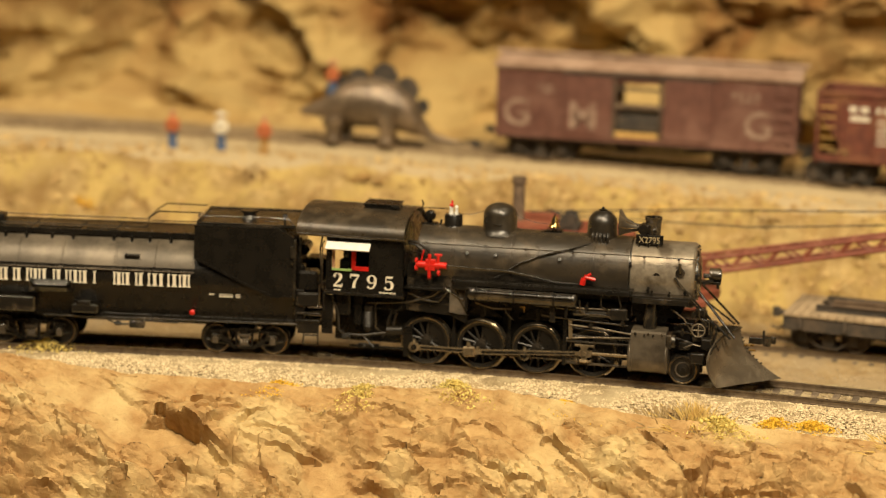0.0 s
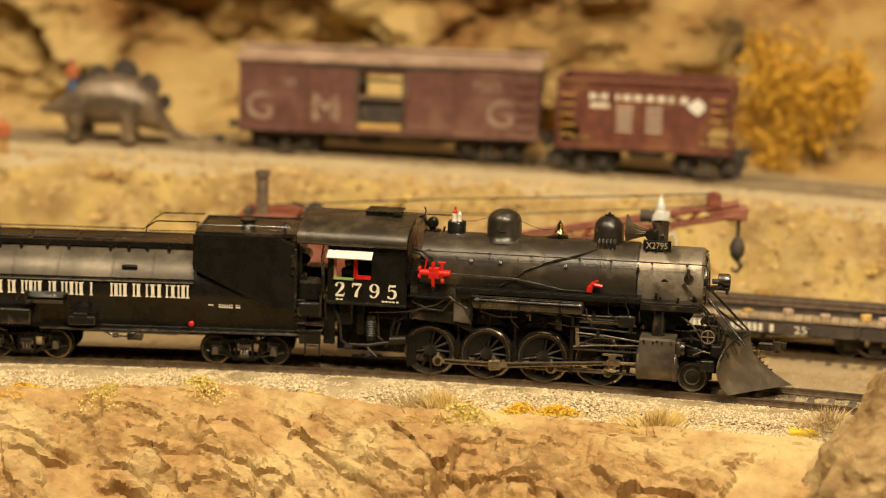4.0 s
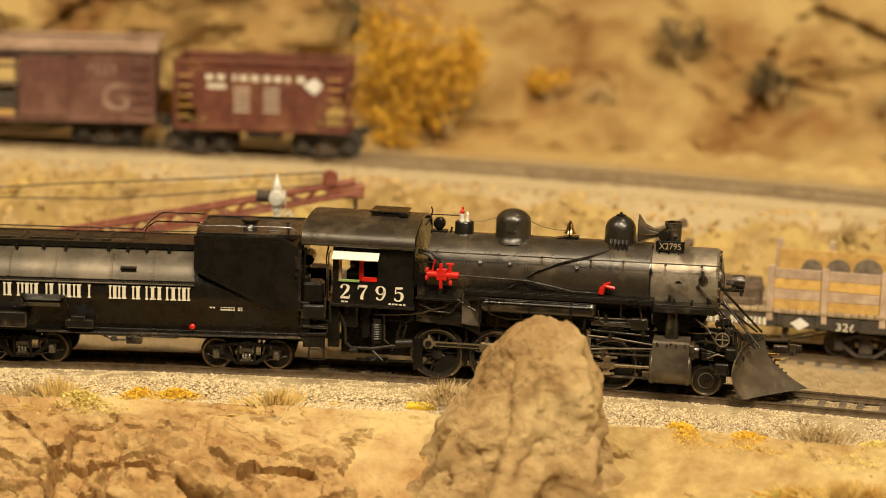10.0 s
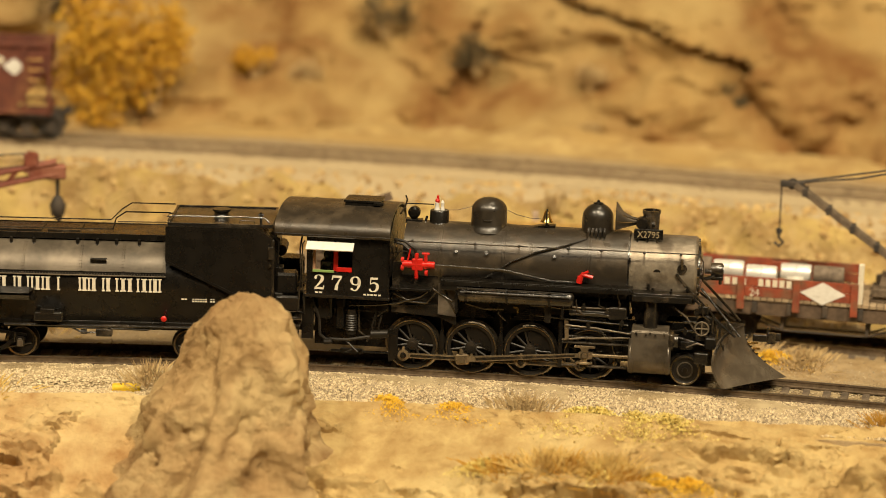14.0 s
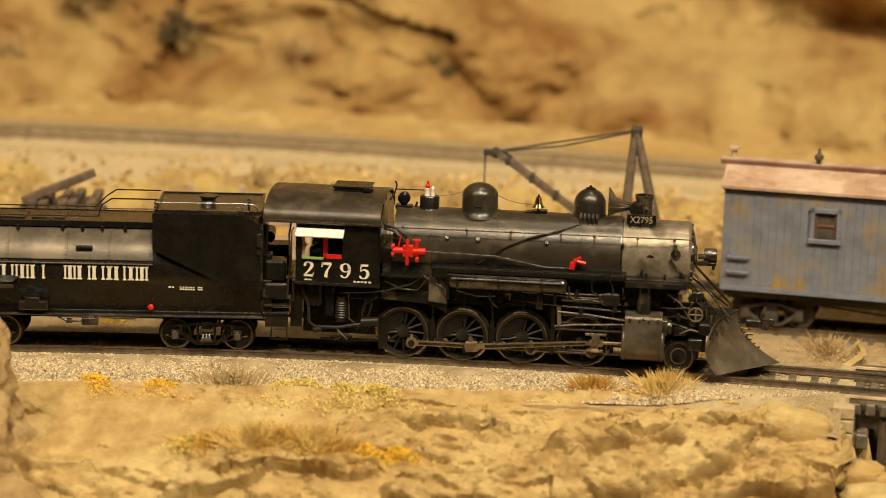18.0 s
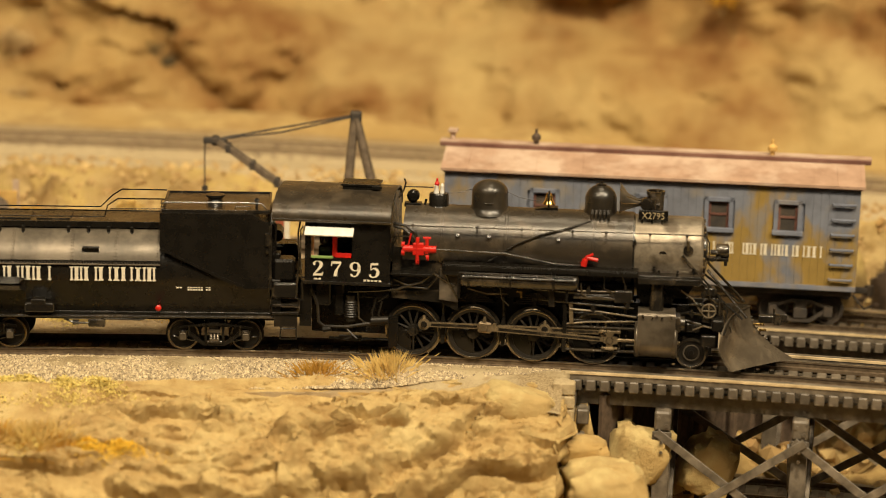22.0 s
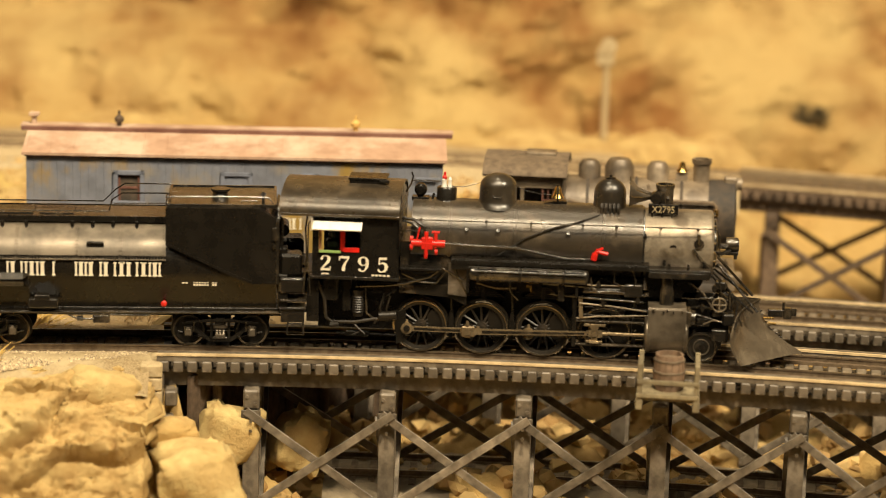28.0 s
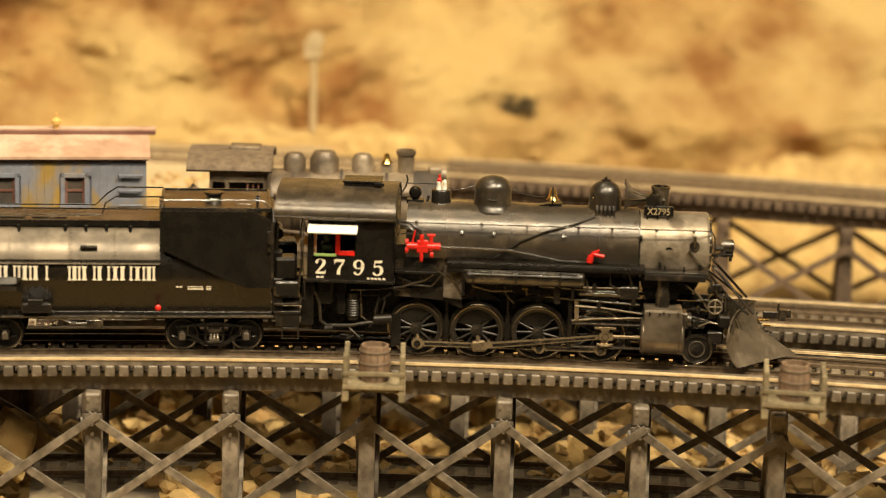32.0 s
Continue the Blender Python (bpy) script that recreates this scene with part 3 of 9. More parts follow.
def ground_height(r, phi):
    x, y = r * np.radians(phi), r
    n = F1.fbm(x * 60, y * 60, octaves=4)
    z = np.full_like(r, -0.0062) + 0.0008 * n
    z = np.where(np.abs(r - R1) < 0.05, z + 0.0030 * (1 - smooth(np.abs(r - R1), 0.017, 0.030)), z)
    z = z + (0.001 - 0.0005 * n) * (1 - smooth(np.abs(r - R2), 0.017, 0.026))
    up = z3(phi) - 0.0032
    k = smooth(r + 0.006 * F2.fbm(x * 25, y * 25, octaves=3), 1.032, 1.088)
    lump = (0.014 * F2.fbm(x * 38, y * 38, octaves=5) + 0.006 * F3.fbm(x * 130, y * 130, octaves=4)) * np.sin(np.pi * np.clip(k, 0, 1))
    z = z * (1 - k) + up * k + lump
    far = smooth(r, R3 + 0.030, R3 + 0.075)
    z = z + far * (0.004 + 0.006 * F3.fbm(x * 30, y * 30, octaves=5))
    # the canyon
    e = phi - canyon_edge(r) - 0.7 * F3.fbm(x * 50, y * 50, octaves=3)
    deep = smooth(e, -0.1, 0.75 + 6 * np.clip(r - 0.95, 0, 0.2))
    floor = -0.054 + 0.010 * F2.fbm(x * 45, y * 45, octaves=5) + np.clip(r - 1.14, 0, 0.3) * 0.55 - np.clip(0.90 - r, 0, 1) * 0.5
    z = z * (1 - deep) + floor * deep
    # the shelf's front falls away under the rock ledge
    front = smooth(ledge_edge(phi) + 0.0032 + 0.0012 * F1.fbm(x * 90, y * 40, octaves=3) - r, 0.0, 0.004) * (1 - deep)
    return z - 0.16 * front


def ground():
    phis = np.linspace(-44, 50, 620)
    rs = np.concatenate([np.linspace(0.55, 0.86, 40), np.linspace(0.863, 1.20, 260), np.linspace(1.205, 2.0, 60)])
    R, PH = np.meshgrid(rs, phis)
    Z = ground_height(R, PH)
    P = np.stack([OX + R * np.sin(np.radians(PH)), OY + R * np.cos(np.radians(PH)), Z], -1)
    ob = solid("ground", Mesh().grid(P), EARTH, "sandy model landscape ground with scrubby banks", "ground", kind="structure", angle=60)
    me = ob.data
    for m in (BANK, ROCK_PALE, ROAD, PALEBED):
        me.materials.append(m)
    nb = len(rs)
    idx = np.zeros((len(phis) - 1, nb - 1), int)
    rc = (rs[:-1] + rs[1:]) / 2
    idx[:, (rc > 1.036) & (rc < 1.088)] = 1
    idx[:, rc > R3 + 0.04] = 2
    idx[:, (rc > 0.884) & (rc < 0.893)] = 3
    idx[rc[None, :] < ledge_edge((phis[:-1] + phis[1:]) / 2)[:, None] + 0.0036] = 2
    idx[:, (rc > 1.080) & (rc < 1.150)] = 4
    pc = (phis[:-1] + phis[1:]) / 2
    idx[np.ix_(pc > 4, (rc > 0.88) & (rc < 0.893))] = 0
    deep = (pc[:, None] - canyon_edge(rc)[None, :]) > 0.6
    idx[deep] = 2
    me.polygons.foreach_set("material_index", idx.ravel().astype(np.int32))
    return ob


LEDGE = []


def ledge_point(r, phi):
    """The height of the ledge's rock."""
    phis, Rr, Zz = LEDGE[0]
    i = int(np.argmin(np.abs(phis - phi)))
    return float(Zz[i, int(np.argmin(np.abs(Rr[i] - r)))])


def ledge():
    """The broken rock ledge along the front edge of the shelf."""
    phis = np.linspace(-44, 14.35, 1100)
    ss = np.linspace(0, 1, 190) ** 1.15
    S, PH = np.meshgrid(ss, phis)
    base_r = ledge_edge(PH)
    base_z = np.interp(PH, [-44, -27, -24, -20, -16.5, -13, 0, 14.3], [0.001, 0.000, -0.003, -0.004, -0.003, -0.0048, -0.0048, -0.0035])
    x = R1 * np.radians(PH)
    L = S * 0.115
    wa = 0.5 * F3.fbm(x * 30, L * 30, octaves=3)
    edge = smooth(S, 0.0, 0.16)
    slabby = np.interp(PH, [-44, -9, -1, 14], [0.0, 0.15, 1.0, 1.0])
    # blocky broken lumps
    fa, ga = F1.facets(x * 22 + wa, L * 40 - x * 11 + wa, 0.9)
    fb, gb = F2.facets(x * 58 + 3 + 2 * wa, L * 105 - x * 30, 0.9)
    fc, gc = F3.facets(x * 120 + wa * 3, L * 190 - x * 60, 1.0)
    blocky = 0.0088 * (fa - 0.5) + 0.0046 * (fb - 0.5) + 0.0016 * (fc - 0.5) + 0.0062 * F2.fbm(x * 26, L * 34, octaves=3)
    blocky = blocky - 0.0020 * np.exp(-(ga / 0.05) ** 2) * smooth(F1.value(x * 40, L * 40), -0.3, 0.3)
    # worn slabs that lie over one another, with long dark joints
    lay = 2.6 + 1.5 * F3.fbm(x * 11 + 4, L * 40 + x * 5 + 0.6 * wa, octaves=3) + L * 26
    whole = np.floor(lay)
    part_of = lay - whole
    slabs = 0.0046 * (whole + smooth(part_of, 0.84, 1.0) - L * 26 - 2.6) - 0.0044 * np.exp(-((part_of - 0.84) / 0.06) ** 2) * smooth(F2.value(x * 34, L * 40), -0.25, 0.35)
    slabs = slabs + 0.0050 * F1.fbm(x * 20, L * 30, octaves=4) + 0.0030 * (fb - 0.5) + 0.0014 * (fc - 0.5)
    slit = np.abs(F3.fbm(x * 21 + 2, L * 46 - x * 14, octaves=3)) + 0.25 * (F2.value(x * 30 + 7, L * 34) < 0.15)
    slabs = slabs - 0.0034 * np.exp(-(slit / 0.026) ** 2)
    rough = 0.0016 * F1.fbm(x * 150 + L * 60, L * 210 - x * 60, octaves=5, gain=0.62)
    hair = np.abs(F2.fbm(x * 52 + 0.8 * wa, L * 120 - x * 22, octaves=4)) + 0.3 * (F3.value(x * 46, L * 60) < -0.1)
    rough = rough - 0.0017 * np.exp(-(hair / 0.045) ** 2)
    out = edge * (blocky * (1 - slabby) + slabs * slabby) + rough * (0.5 + 0.5 * edge)
    out = np.maximum(out, -0.0007 - 0.016 * S)
    slope = np.radians(np.interp(PH, [-44, -8, 2, 14], [27, 27, 15, 13])) + radians(34) * smooth(S, 0.15, 0.55) + 0.18 * F3.value(x * 12, S * 2)
    step = np.diff(L, axis=1, prepend=0)
    Rr = base_r + np.interp(PH, [-44, 7, 10, 14], [0.0075, 0.0075, 0.0110, 0.0110]) - np.cumsum(np.cos(slope) * step, axis=1) - out * 0.62
    Zz = base_z + 0.0010 - np.cumsum(np.sin(slope) * step, axis=1) + out * 0.78
    Zz = np.minimum(Zz, base_z + 0.0075 - 0.003 * slabby)
    P = np.stack([OX + Rr * np.sin(np.radians(PH)), OY + Rr * np.cos(np.radians(PH)), Zz], -1)
    LEDGE.append((phis, Rr, Zz))
    last = P[-1].copy()                       # the end that faces the canyon
    rows = [P]
    tang = np.array([math.cos(radians(14.3)), -math.sin(radians(14.3)), 0]) * 0.004
    outw = np.array([math.sin(radians(14.3)), math.cos(radians(14.3)), 0])
    n2 = F1.fbm(ss * 20, ss * 7 + 3, octaves=3)
    for k in range(1, 9):
        q = last + outw * (0.009 * k) + tang * (0.6 * math.sin(k * 1.3) + n2[:, None] * 1.2) * (1 if k < 8 else 0.2)
        rows.append(q[None])
    rock = solid("rock_ledge", Mesh().grid(np.concatenate(rows)), ROCK, "broken ochre plaster rock ledge along the shelf's front", "rock", kind="structure", angle=40)
    rock.data.materials.append(ROCK_TAN)
    change = -2.7 + 0.9 * F1.fbm(ss[:-1] * 9, ss[:-1] * 3, octaves=3)
    tan = np.concatenate([phis[:-1], np.full(9, 20.0)])[:len(rows[0]) + len(rows) - 2, None] > change[None, :]
    rock.data.polygons.foreach_set("material_index", tan.astype(np.int32).ravel())


def cliff():
    """The rocky canyon wall behind the tracks."""
    phis = np.linspace(-44, 50, 760)
    zs = np.linspace(-0.10, 0.40, 300)
    Z, PH = np.meshgrid(zs, phis)
    x = 1.22 * np.radians(PH)
    foot = 1.168 + np.interp(PH, [-44, -12, -9, -5, 3, 9, 12, 20, 25, 32, 50], [0.0, 0.0, 0.012, 0.012, 0.018, 0.018, 0.005, 0.01, 0.05, 0.09, 0.10])
    lean = np.interp(PH, [-44, -11, -8, 0, 8, 11, 16, 22, 30, 50], [0.35, 0.35, 0.9, 1.1, 1.05, 0.7, 0.55, 0.6, 0.8, 0.8])
    warp = 0.4 * F2.fbm(x * 12, Z * 14, octaves=3)
    fa, ga = F1.facets(x * 13 + warp, Z * 24 + x * 3, 0.8)
    fb, gb = F2.facets(x * 34 + warp * 2, Z * 70 + 4 - x * 6, 0.8)
    gully = np.abs(F3.fbm(x * 11 + 5, Z * 5, octaves=4))
    soft = np.interp(PH, [-44, -12, -6, 8, 12, 15, 50], [0.6, 0.6, 0.3, 0.3, 0.22, 0.03, 0.02])
    bulge = np.interp(PH, [-44, 10, 17, 50], [0.030, 0.028, 0.020, 0.016]) * F3.fbm(x * 9, Z * 12, octaves=3)
    R = foot + lean * np.clip(Z - 0.02, 0, 1) + bulge - soft * (0.030 * (fa - 0.5) + 0.010 * (fb - 0.5) - 0.0025 * np.exp(-(ga / 0.10) ** 2)) + np.interp(PH, [-44, -12, -6, 8, 16, 50], [0.030, 0.030, 0.016, 0.014, 0.004, 0.002]) * (0.25 - gully) + np.interp(PH, [-44, 8, 16, 50], [0.011, 0.010, 0.007, 0.005]) * F1.fbm(x * 42, Z * 55, octaves=5, gain=0.55)
    # a deep overhung ledge in the wall
    hole = np.exp(-((PH - 13.6) / 3.6) ** 2) * np.exp(-((Z - 0.070) / 0.018) ** 2)
    R = R + 0.035 * hole
    P = np.stack([OX + R * np.sin(np.radians(PH)), OY + R * np.cos(np.radians(PH)), Z], -1)
    solid("canyon_wall", Mesh().grid(P), CLIFF, "tall ochre plaster canyon wall behind the tracks", "rock wall", kind="structure", angle=50)


def boulder():
    """A tall rounded rock standing on the ledge."""
    u = np.linspace(0, 2 * np.pi, 140, endpoint=False)
    v = np.linspace(0, 1, 110)
    V, U = np.meshgrid(v, u)
    prof = np.interp(V, [0, 0.12, 0.3, 0.5, 0.68, 0.82, 0.91, 0.97, 1.0], [0.041, 0.035, 0.0265, 0.0205, 0.0165, 0.0140, 0.0110, 0.0062, 0.0])
    h = -0.030 + V * 0.0635
    cx, cy = np.cos(U), np.sin(U)
    w = np.clip(prof / 0.0175, 0, 1)
    cx, cy = cx * w, cy * w
    lump = F1.fbm(cx * 1.4 + 3, cy * 1.4, h * 55, octaves=5) * 0.20 + F2.fbm(cx * 4, cy * 4, h * 90, octaves=5) * 0.11
    fl = 0.19 * np.sin(U * 7 + 2 * F3.fbm(cx * 2, cy * 2, h * 40, octaves=2))
    rr = prof * (1 + lump + fl * (1 - V) + 0.03 * F3.fbm(cx * 12, cy * 12, h * 220, octaves=3))
    P = np.stack([rr * np.cos(U) * 1.05 + 0.0095 * (V - 0.62), rr * np.sin(U) * 0.85, h + 0.0012 * F2.fbm(cx * 6, cy * 6, h * 100, octaves=3)], -1)
    P = np.concatenate([P, P[:1]])
    solid("boulder", Mesh().grid(P), BOULDER, "tall weathered brown boulder standing on the ledge", "rock", m=on_curve(0.866, -2.62, 0.0), angle=60)


room()
ground()
ledge()
cliff()
boulder()
# ---- tracks ----
def arc_strip(profile, r0, p0, p1, zf, step=0.35):
    """A profile of (outward, up) points swept along the curve."""
    n = max(2, int((p1 - p0) / step))
    rows = []
    for k in range(n + 1):
        p = p0 + (p1 - p0) * k / n
        rows.append([tuple(at(r0 + a, p, zf(p) + b)) for a, b in profile])
    m = Mesh()
    P = np.array(rows)
    m.grid(P)
    q = len(profile)
    m.f.append(tuple(range(q)))
    m.f.append(tuple(range(n * q, (n + 1) * q)))
    return m


RAIL_SHAPE = [(-0.0009, -0.0021), (-0.0009, -0.0018), (-0.0002, -0.0016), (-0.0002, -0.0006), (-0.00045, -0.0004), (-0.00045, 0.0), (0.00045, 0.0), (0.00045, -0.0004), (0.0002, -0.0006), (0.0002, -0.0016), (0.0009, -0.0018), (0.0009, -0.0021), (-0.0009, -0.0021)]
TOP_SHAPE = [(-0.00042, 0.00002), (-0.0003, 0.00008), (0.0003, 0.00008), (0.00042, 0.00002), (-0.00042, 0.00002)]


def bed_strip(profile, r0, p0, p1, zf):
    """A ballast bed with an uneven, crumbly surface."""
    n = int((p1 - p0) / 0.10)
    ps = np.linspace(p0, p1, n)
    os_ = np.linspace(profile[0][0], profile[-1][0], 72)
    hs = np.interp(os_, [a for a, b in profile], [b for a, b in profile])
    PH, O_ = np.meshgrid(ps, os_, indexing="ij")
    x = np.radians(PH) * r0
    H = hs[None, :] + 0.00042 * F1.fbm(x * 420, O_ * 420 + r0 * 50, octaves=3) + 0.0005 * F2.fbm(x * 60, O_ * 60, octaves=2) * (np.abs(O_) > 0.012)
    Z = H + np.array([zf(p) for p in ps])[:, None]
    R = r0 + O_
    return Mesh().grid(np.stack([OX + R * np.sin(np.radians(PH)), OY + R * np.cos(np.radians(PH)), Z], -1))


def track(name, r0, p0, p1, zf, label, spans, gravel, tie_mat, shoulder=-0.0025, top=-0.0025):
    """Two rails on ties over a ballast bed; spans: stretches of angle that lie on ground."""
    tr = thing(name, label, "railway track", kind="structure")
    for s, n in ((-1, "near_rail"), (1, "far_rail")):
        part("rail", arc_strip(RAIL_SHAPE, r0 + s * 0.0087, p0, p1, zf), RAILPALE if r0 == R3 else RAIL, tr)
        part("rail_head", arc_strip(TOP_SHAPE, r0 + s * 0.0087, p0, p1, zf), RAILTOP, tr, "worn bright top of the rail")
    tie = Mesh().box(-0.00115, 0.00115, -0.0150, 0.0150, -0.0040, -0.00212).data("tie", tie_mat)
    for a, b in spans:
        part("ballast_bed", bed_strip([(-0.034, -0.0088), (-0.0235, -0.0040), (-0.017, shoulder), (-0.0120, shoulder), (-0.0095, top), (0.0095, top), (0.012, shoulder), (0.017, shoulder), (0.0235, -0.0040), (0.034, -0.0088)], r0, a, b, zf), gravel, tr, angle=60)
        step = math.degrees(0.0062 / r0)
        for k in range(int((b - a) / step)):
            p = a + (k + 0.5) * step
            part("tie", tie, None, tr, m=on_curve(r0, p + random.uniform(-0.03, 0.03), zf(p), random.uniform(-0.0004, 0.0004), random.uniform(-0.6, 0.6)))
    return tr


track("track_front", R1, -43, 40, lambda p: 0.0, "curved front railway track of weathered rail on dark ties", [(-43, 14.3)], BALLAST, TIE, -0.00195)
track("track_middle", R2, -43, 42, lambda p: Z2, "curved middle railway track of rusty rail on dark ties", [(-43, 17.5)], BALLAST_GREY, TIE)
track("track_upper", R3, -43, 44, z3, "curved upper railway track on a pale ballast bed", [(-43, 25.2)], PALEBED, OLDTIE, -0.0019, -0.0022)
# ---- the locomotive ----
engine = thing("steam_locomotive", "black steam locomotive with grey smokebox and steel snow plough", "locomotive")
DRIVERS = (-26.4, -8.1, 10.2, 28.5)
WHEEL_R, CRANK = 7.96, 4.2


def boiler_shell():
    b = part("boiler", MM().rod((-30, 0, 34.1), (39, 0, 34.1), 11.3, seg=56), GREYBLACK, engine, "weathered dark boiler jacket", 30)
    for x in (-18.5, 1.0, 27.2):
        m = MM().lathe([(11.32, -0.45), (11.48, -0.4), (11.48, 0.4), (11.32, 0.45)], (x, 0, 34.1), "x", 56)
        part("boiler_band", m, GREYBLACK, b)
    for x, y, z in ((-13.4, -1, 0), (-4, -1, 0), (16.8, -1, 0)):
        part("washout_plug", MM().rod((x, -10.9, 38.2), (x, -11.6, 38.6), 0.55, seg=10), SOOT, b)
    part("firebox", MM().slab([(-33, 21), (-33, 34), (-30, 34), (-12, 31), (-12, 21.5), (-19, 18)], -10.6, 10.6), SOOT, engine, "sooty firebox side plates")
    s = part("smokebox", MM().lathe([(10.6, 0), (10.62, 20.3), (10.2, 21.0), (9.0, 21.2)], (39, 0, 34.1), "x", 56), SMOKEGREY, engine, "bare graphite-grey smokebox", 30)
    part("smokebox_ring", MM().lathe([(10.65, 0), (11.0, 0.1), (11.0, 0.9), (10.65, 1.0)], (38.6, 0, 34.1), "x", 56), SOOT, s)
    part("smokebox_door", MM().lathe([(8.0, 0), (7.8, 0.7), (5.0, 1.3), (0.0, 1.6)], (60.2, 0, 34.1), "x", 40), SOOT, s)
    for k in range(22):
        a = 2 * math.pi * k / 22
        p = (60.0, 9.6 * math.cos(a), 34.1 + 9.6 * math.sin(a))
        part("door_bolt", MM().rod(p, (60.7, p[1], p[2]), 0.33, seg=6), TYRE, s)
    part("smokebox_plug", MM().lathe([(1.15, 0), (1.15, 0.3), (0.7, 0.35), (0.7, 0.15), (0, 0.1)], (48.0, -10.55, 34.9), "y", 18).add([], []), SOOT, s)
    rv = MM()
    for k in range(16):
        a = radians(95 + 8.5 * k)
        for x in (40.2, 58.9):
            y, z = 10.6 * math.cos(a + math.pi / 2 - 0.2), 34.1 + 10.6 * math.sin(a + math.pi / 2 - 0.2)
            rv.block(x - 0.17, x + 0.17, y - 0.2, y + 0.2, z - 0.17, z + 0.17)
    part("rivets", rv, SMOKEGREY, s)
    # steps, brackets and air pump boss on the smokebox side
    part("smokebox_step", MM().box(41.0, 59.5, -14.3, -9.0, 28.3, 29.2).box(41.0, 59, -14.4, -13.8, 26.6, 28.4), SOOT, engine)
    part("feed_fitting", MM().lathe([(1.5, -0.4), (1.5, 0.4), (0.9, 0.9), (0, 1.0)], (55.6, -10.6, 36.6), "y", 14).rod((55.6, -10.9, 36.5), (55.4, -11.3, 39.6), 0.5).rod((53.9, -11, 35), (56.8, -11.2, 31.4), 0.45), SOOT, engine)
    for x, z in ((39.6, 38.3), (45.6, 30.4), (57.4, 30.2), (52.6, 29.8), (47.0, 29.7)):
        part("stud", MM().rod((x, -13.6 if z < 30.1 else -9.8, z), (x, -14.2 if z < 30.1 else -11.4, z), 0.5, seg=8).rod((x, -12.6 if z < 30.1 else -10.6, z - 0.8), (x, -12.6 if z < 30.1 else -10.6, z + 0.9), 0.35, seg=6), BLACK, engine)
    part("saddle_skirt", MM().slab([(40.0, 28.2), (59.0, 28.2), (55.5, 21.5), (41.0, 21.5)], -9.4, -8.8), BLACK, engine)
    part("smokebox_saddle", MM().slab([(40, 25), (54, 25), (51.5, 19), (50.5, 14), (42.5, 14), (42, 19)], -6, 6), BLACK, engine)
    part("steam_pipe", MM().rod((46.8, -10.5, 27), (46.8, -11.5, 17.5), 2.2, seg=16), SOOT, engine)


def dome(name, x, r, z0, z1, flare, label, parent=None, cap=0.72):
    h = r * cap
    top = [(r * math.cos(radians(9 * k)), z1 - h + h * math.sin(radians(9 * k))) for k in range(11)]
    m = MM().lathe([(r + flare, z0), (r + flare * 0.8, z0 + 0.35), (r + flare * 0.3, z0 + 1.1), (r * 1.02, z0 + 2.2)] + top[:-1] + [(0, z1)], (x, 0, 0), "z", 36)
    return part(name, m, DOMEBLACK, parent or engine, label, 60)


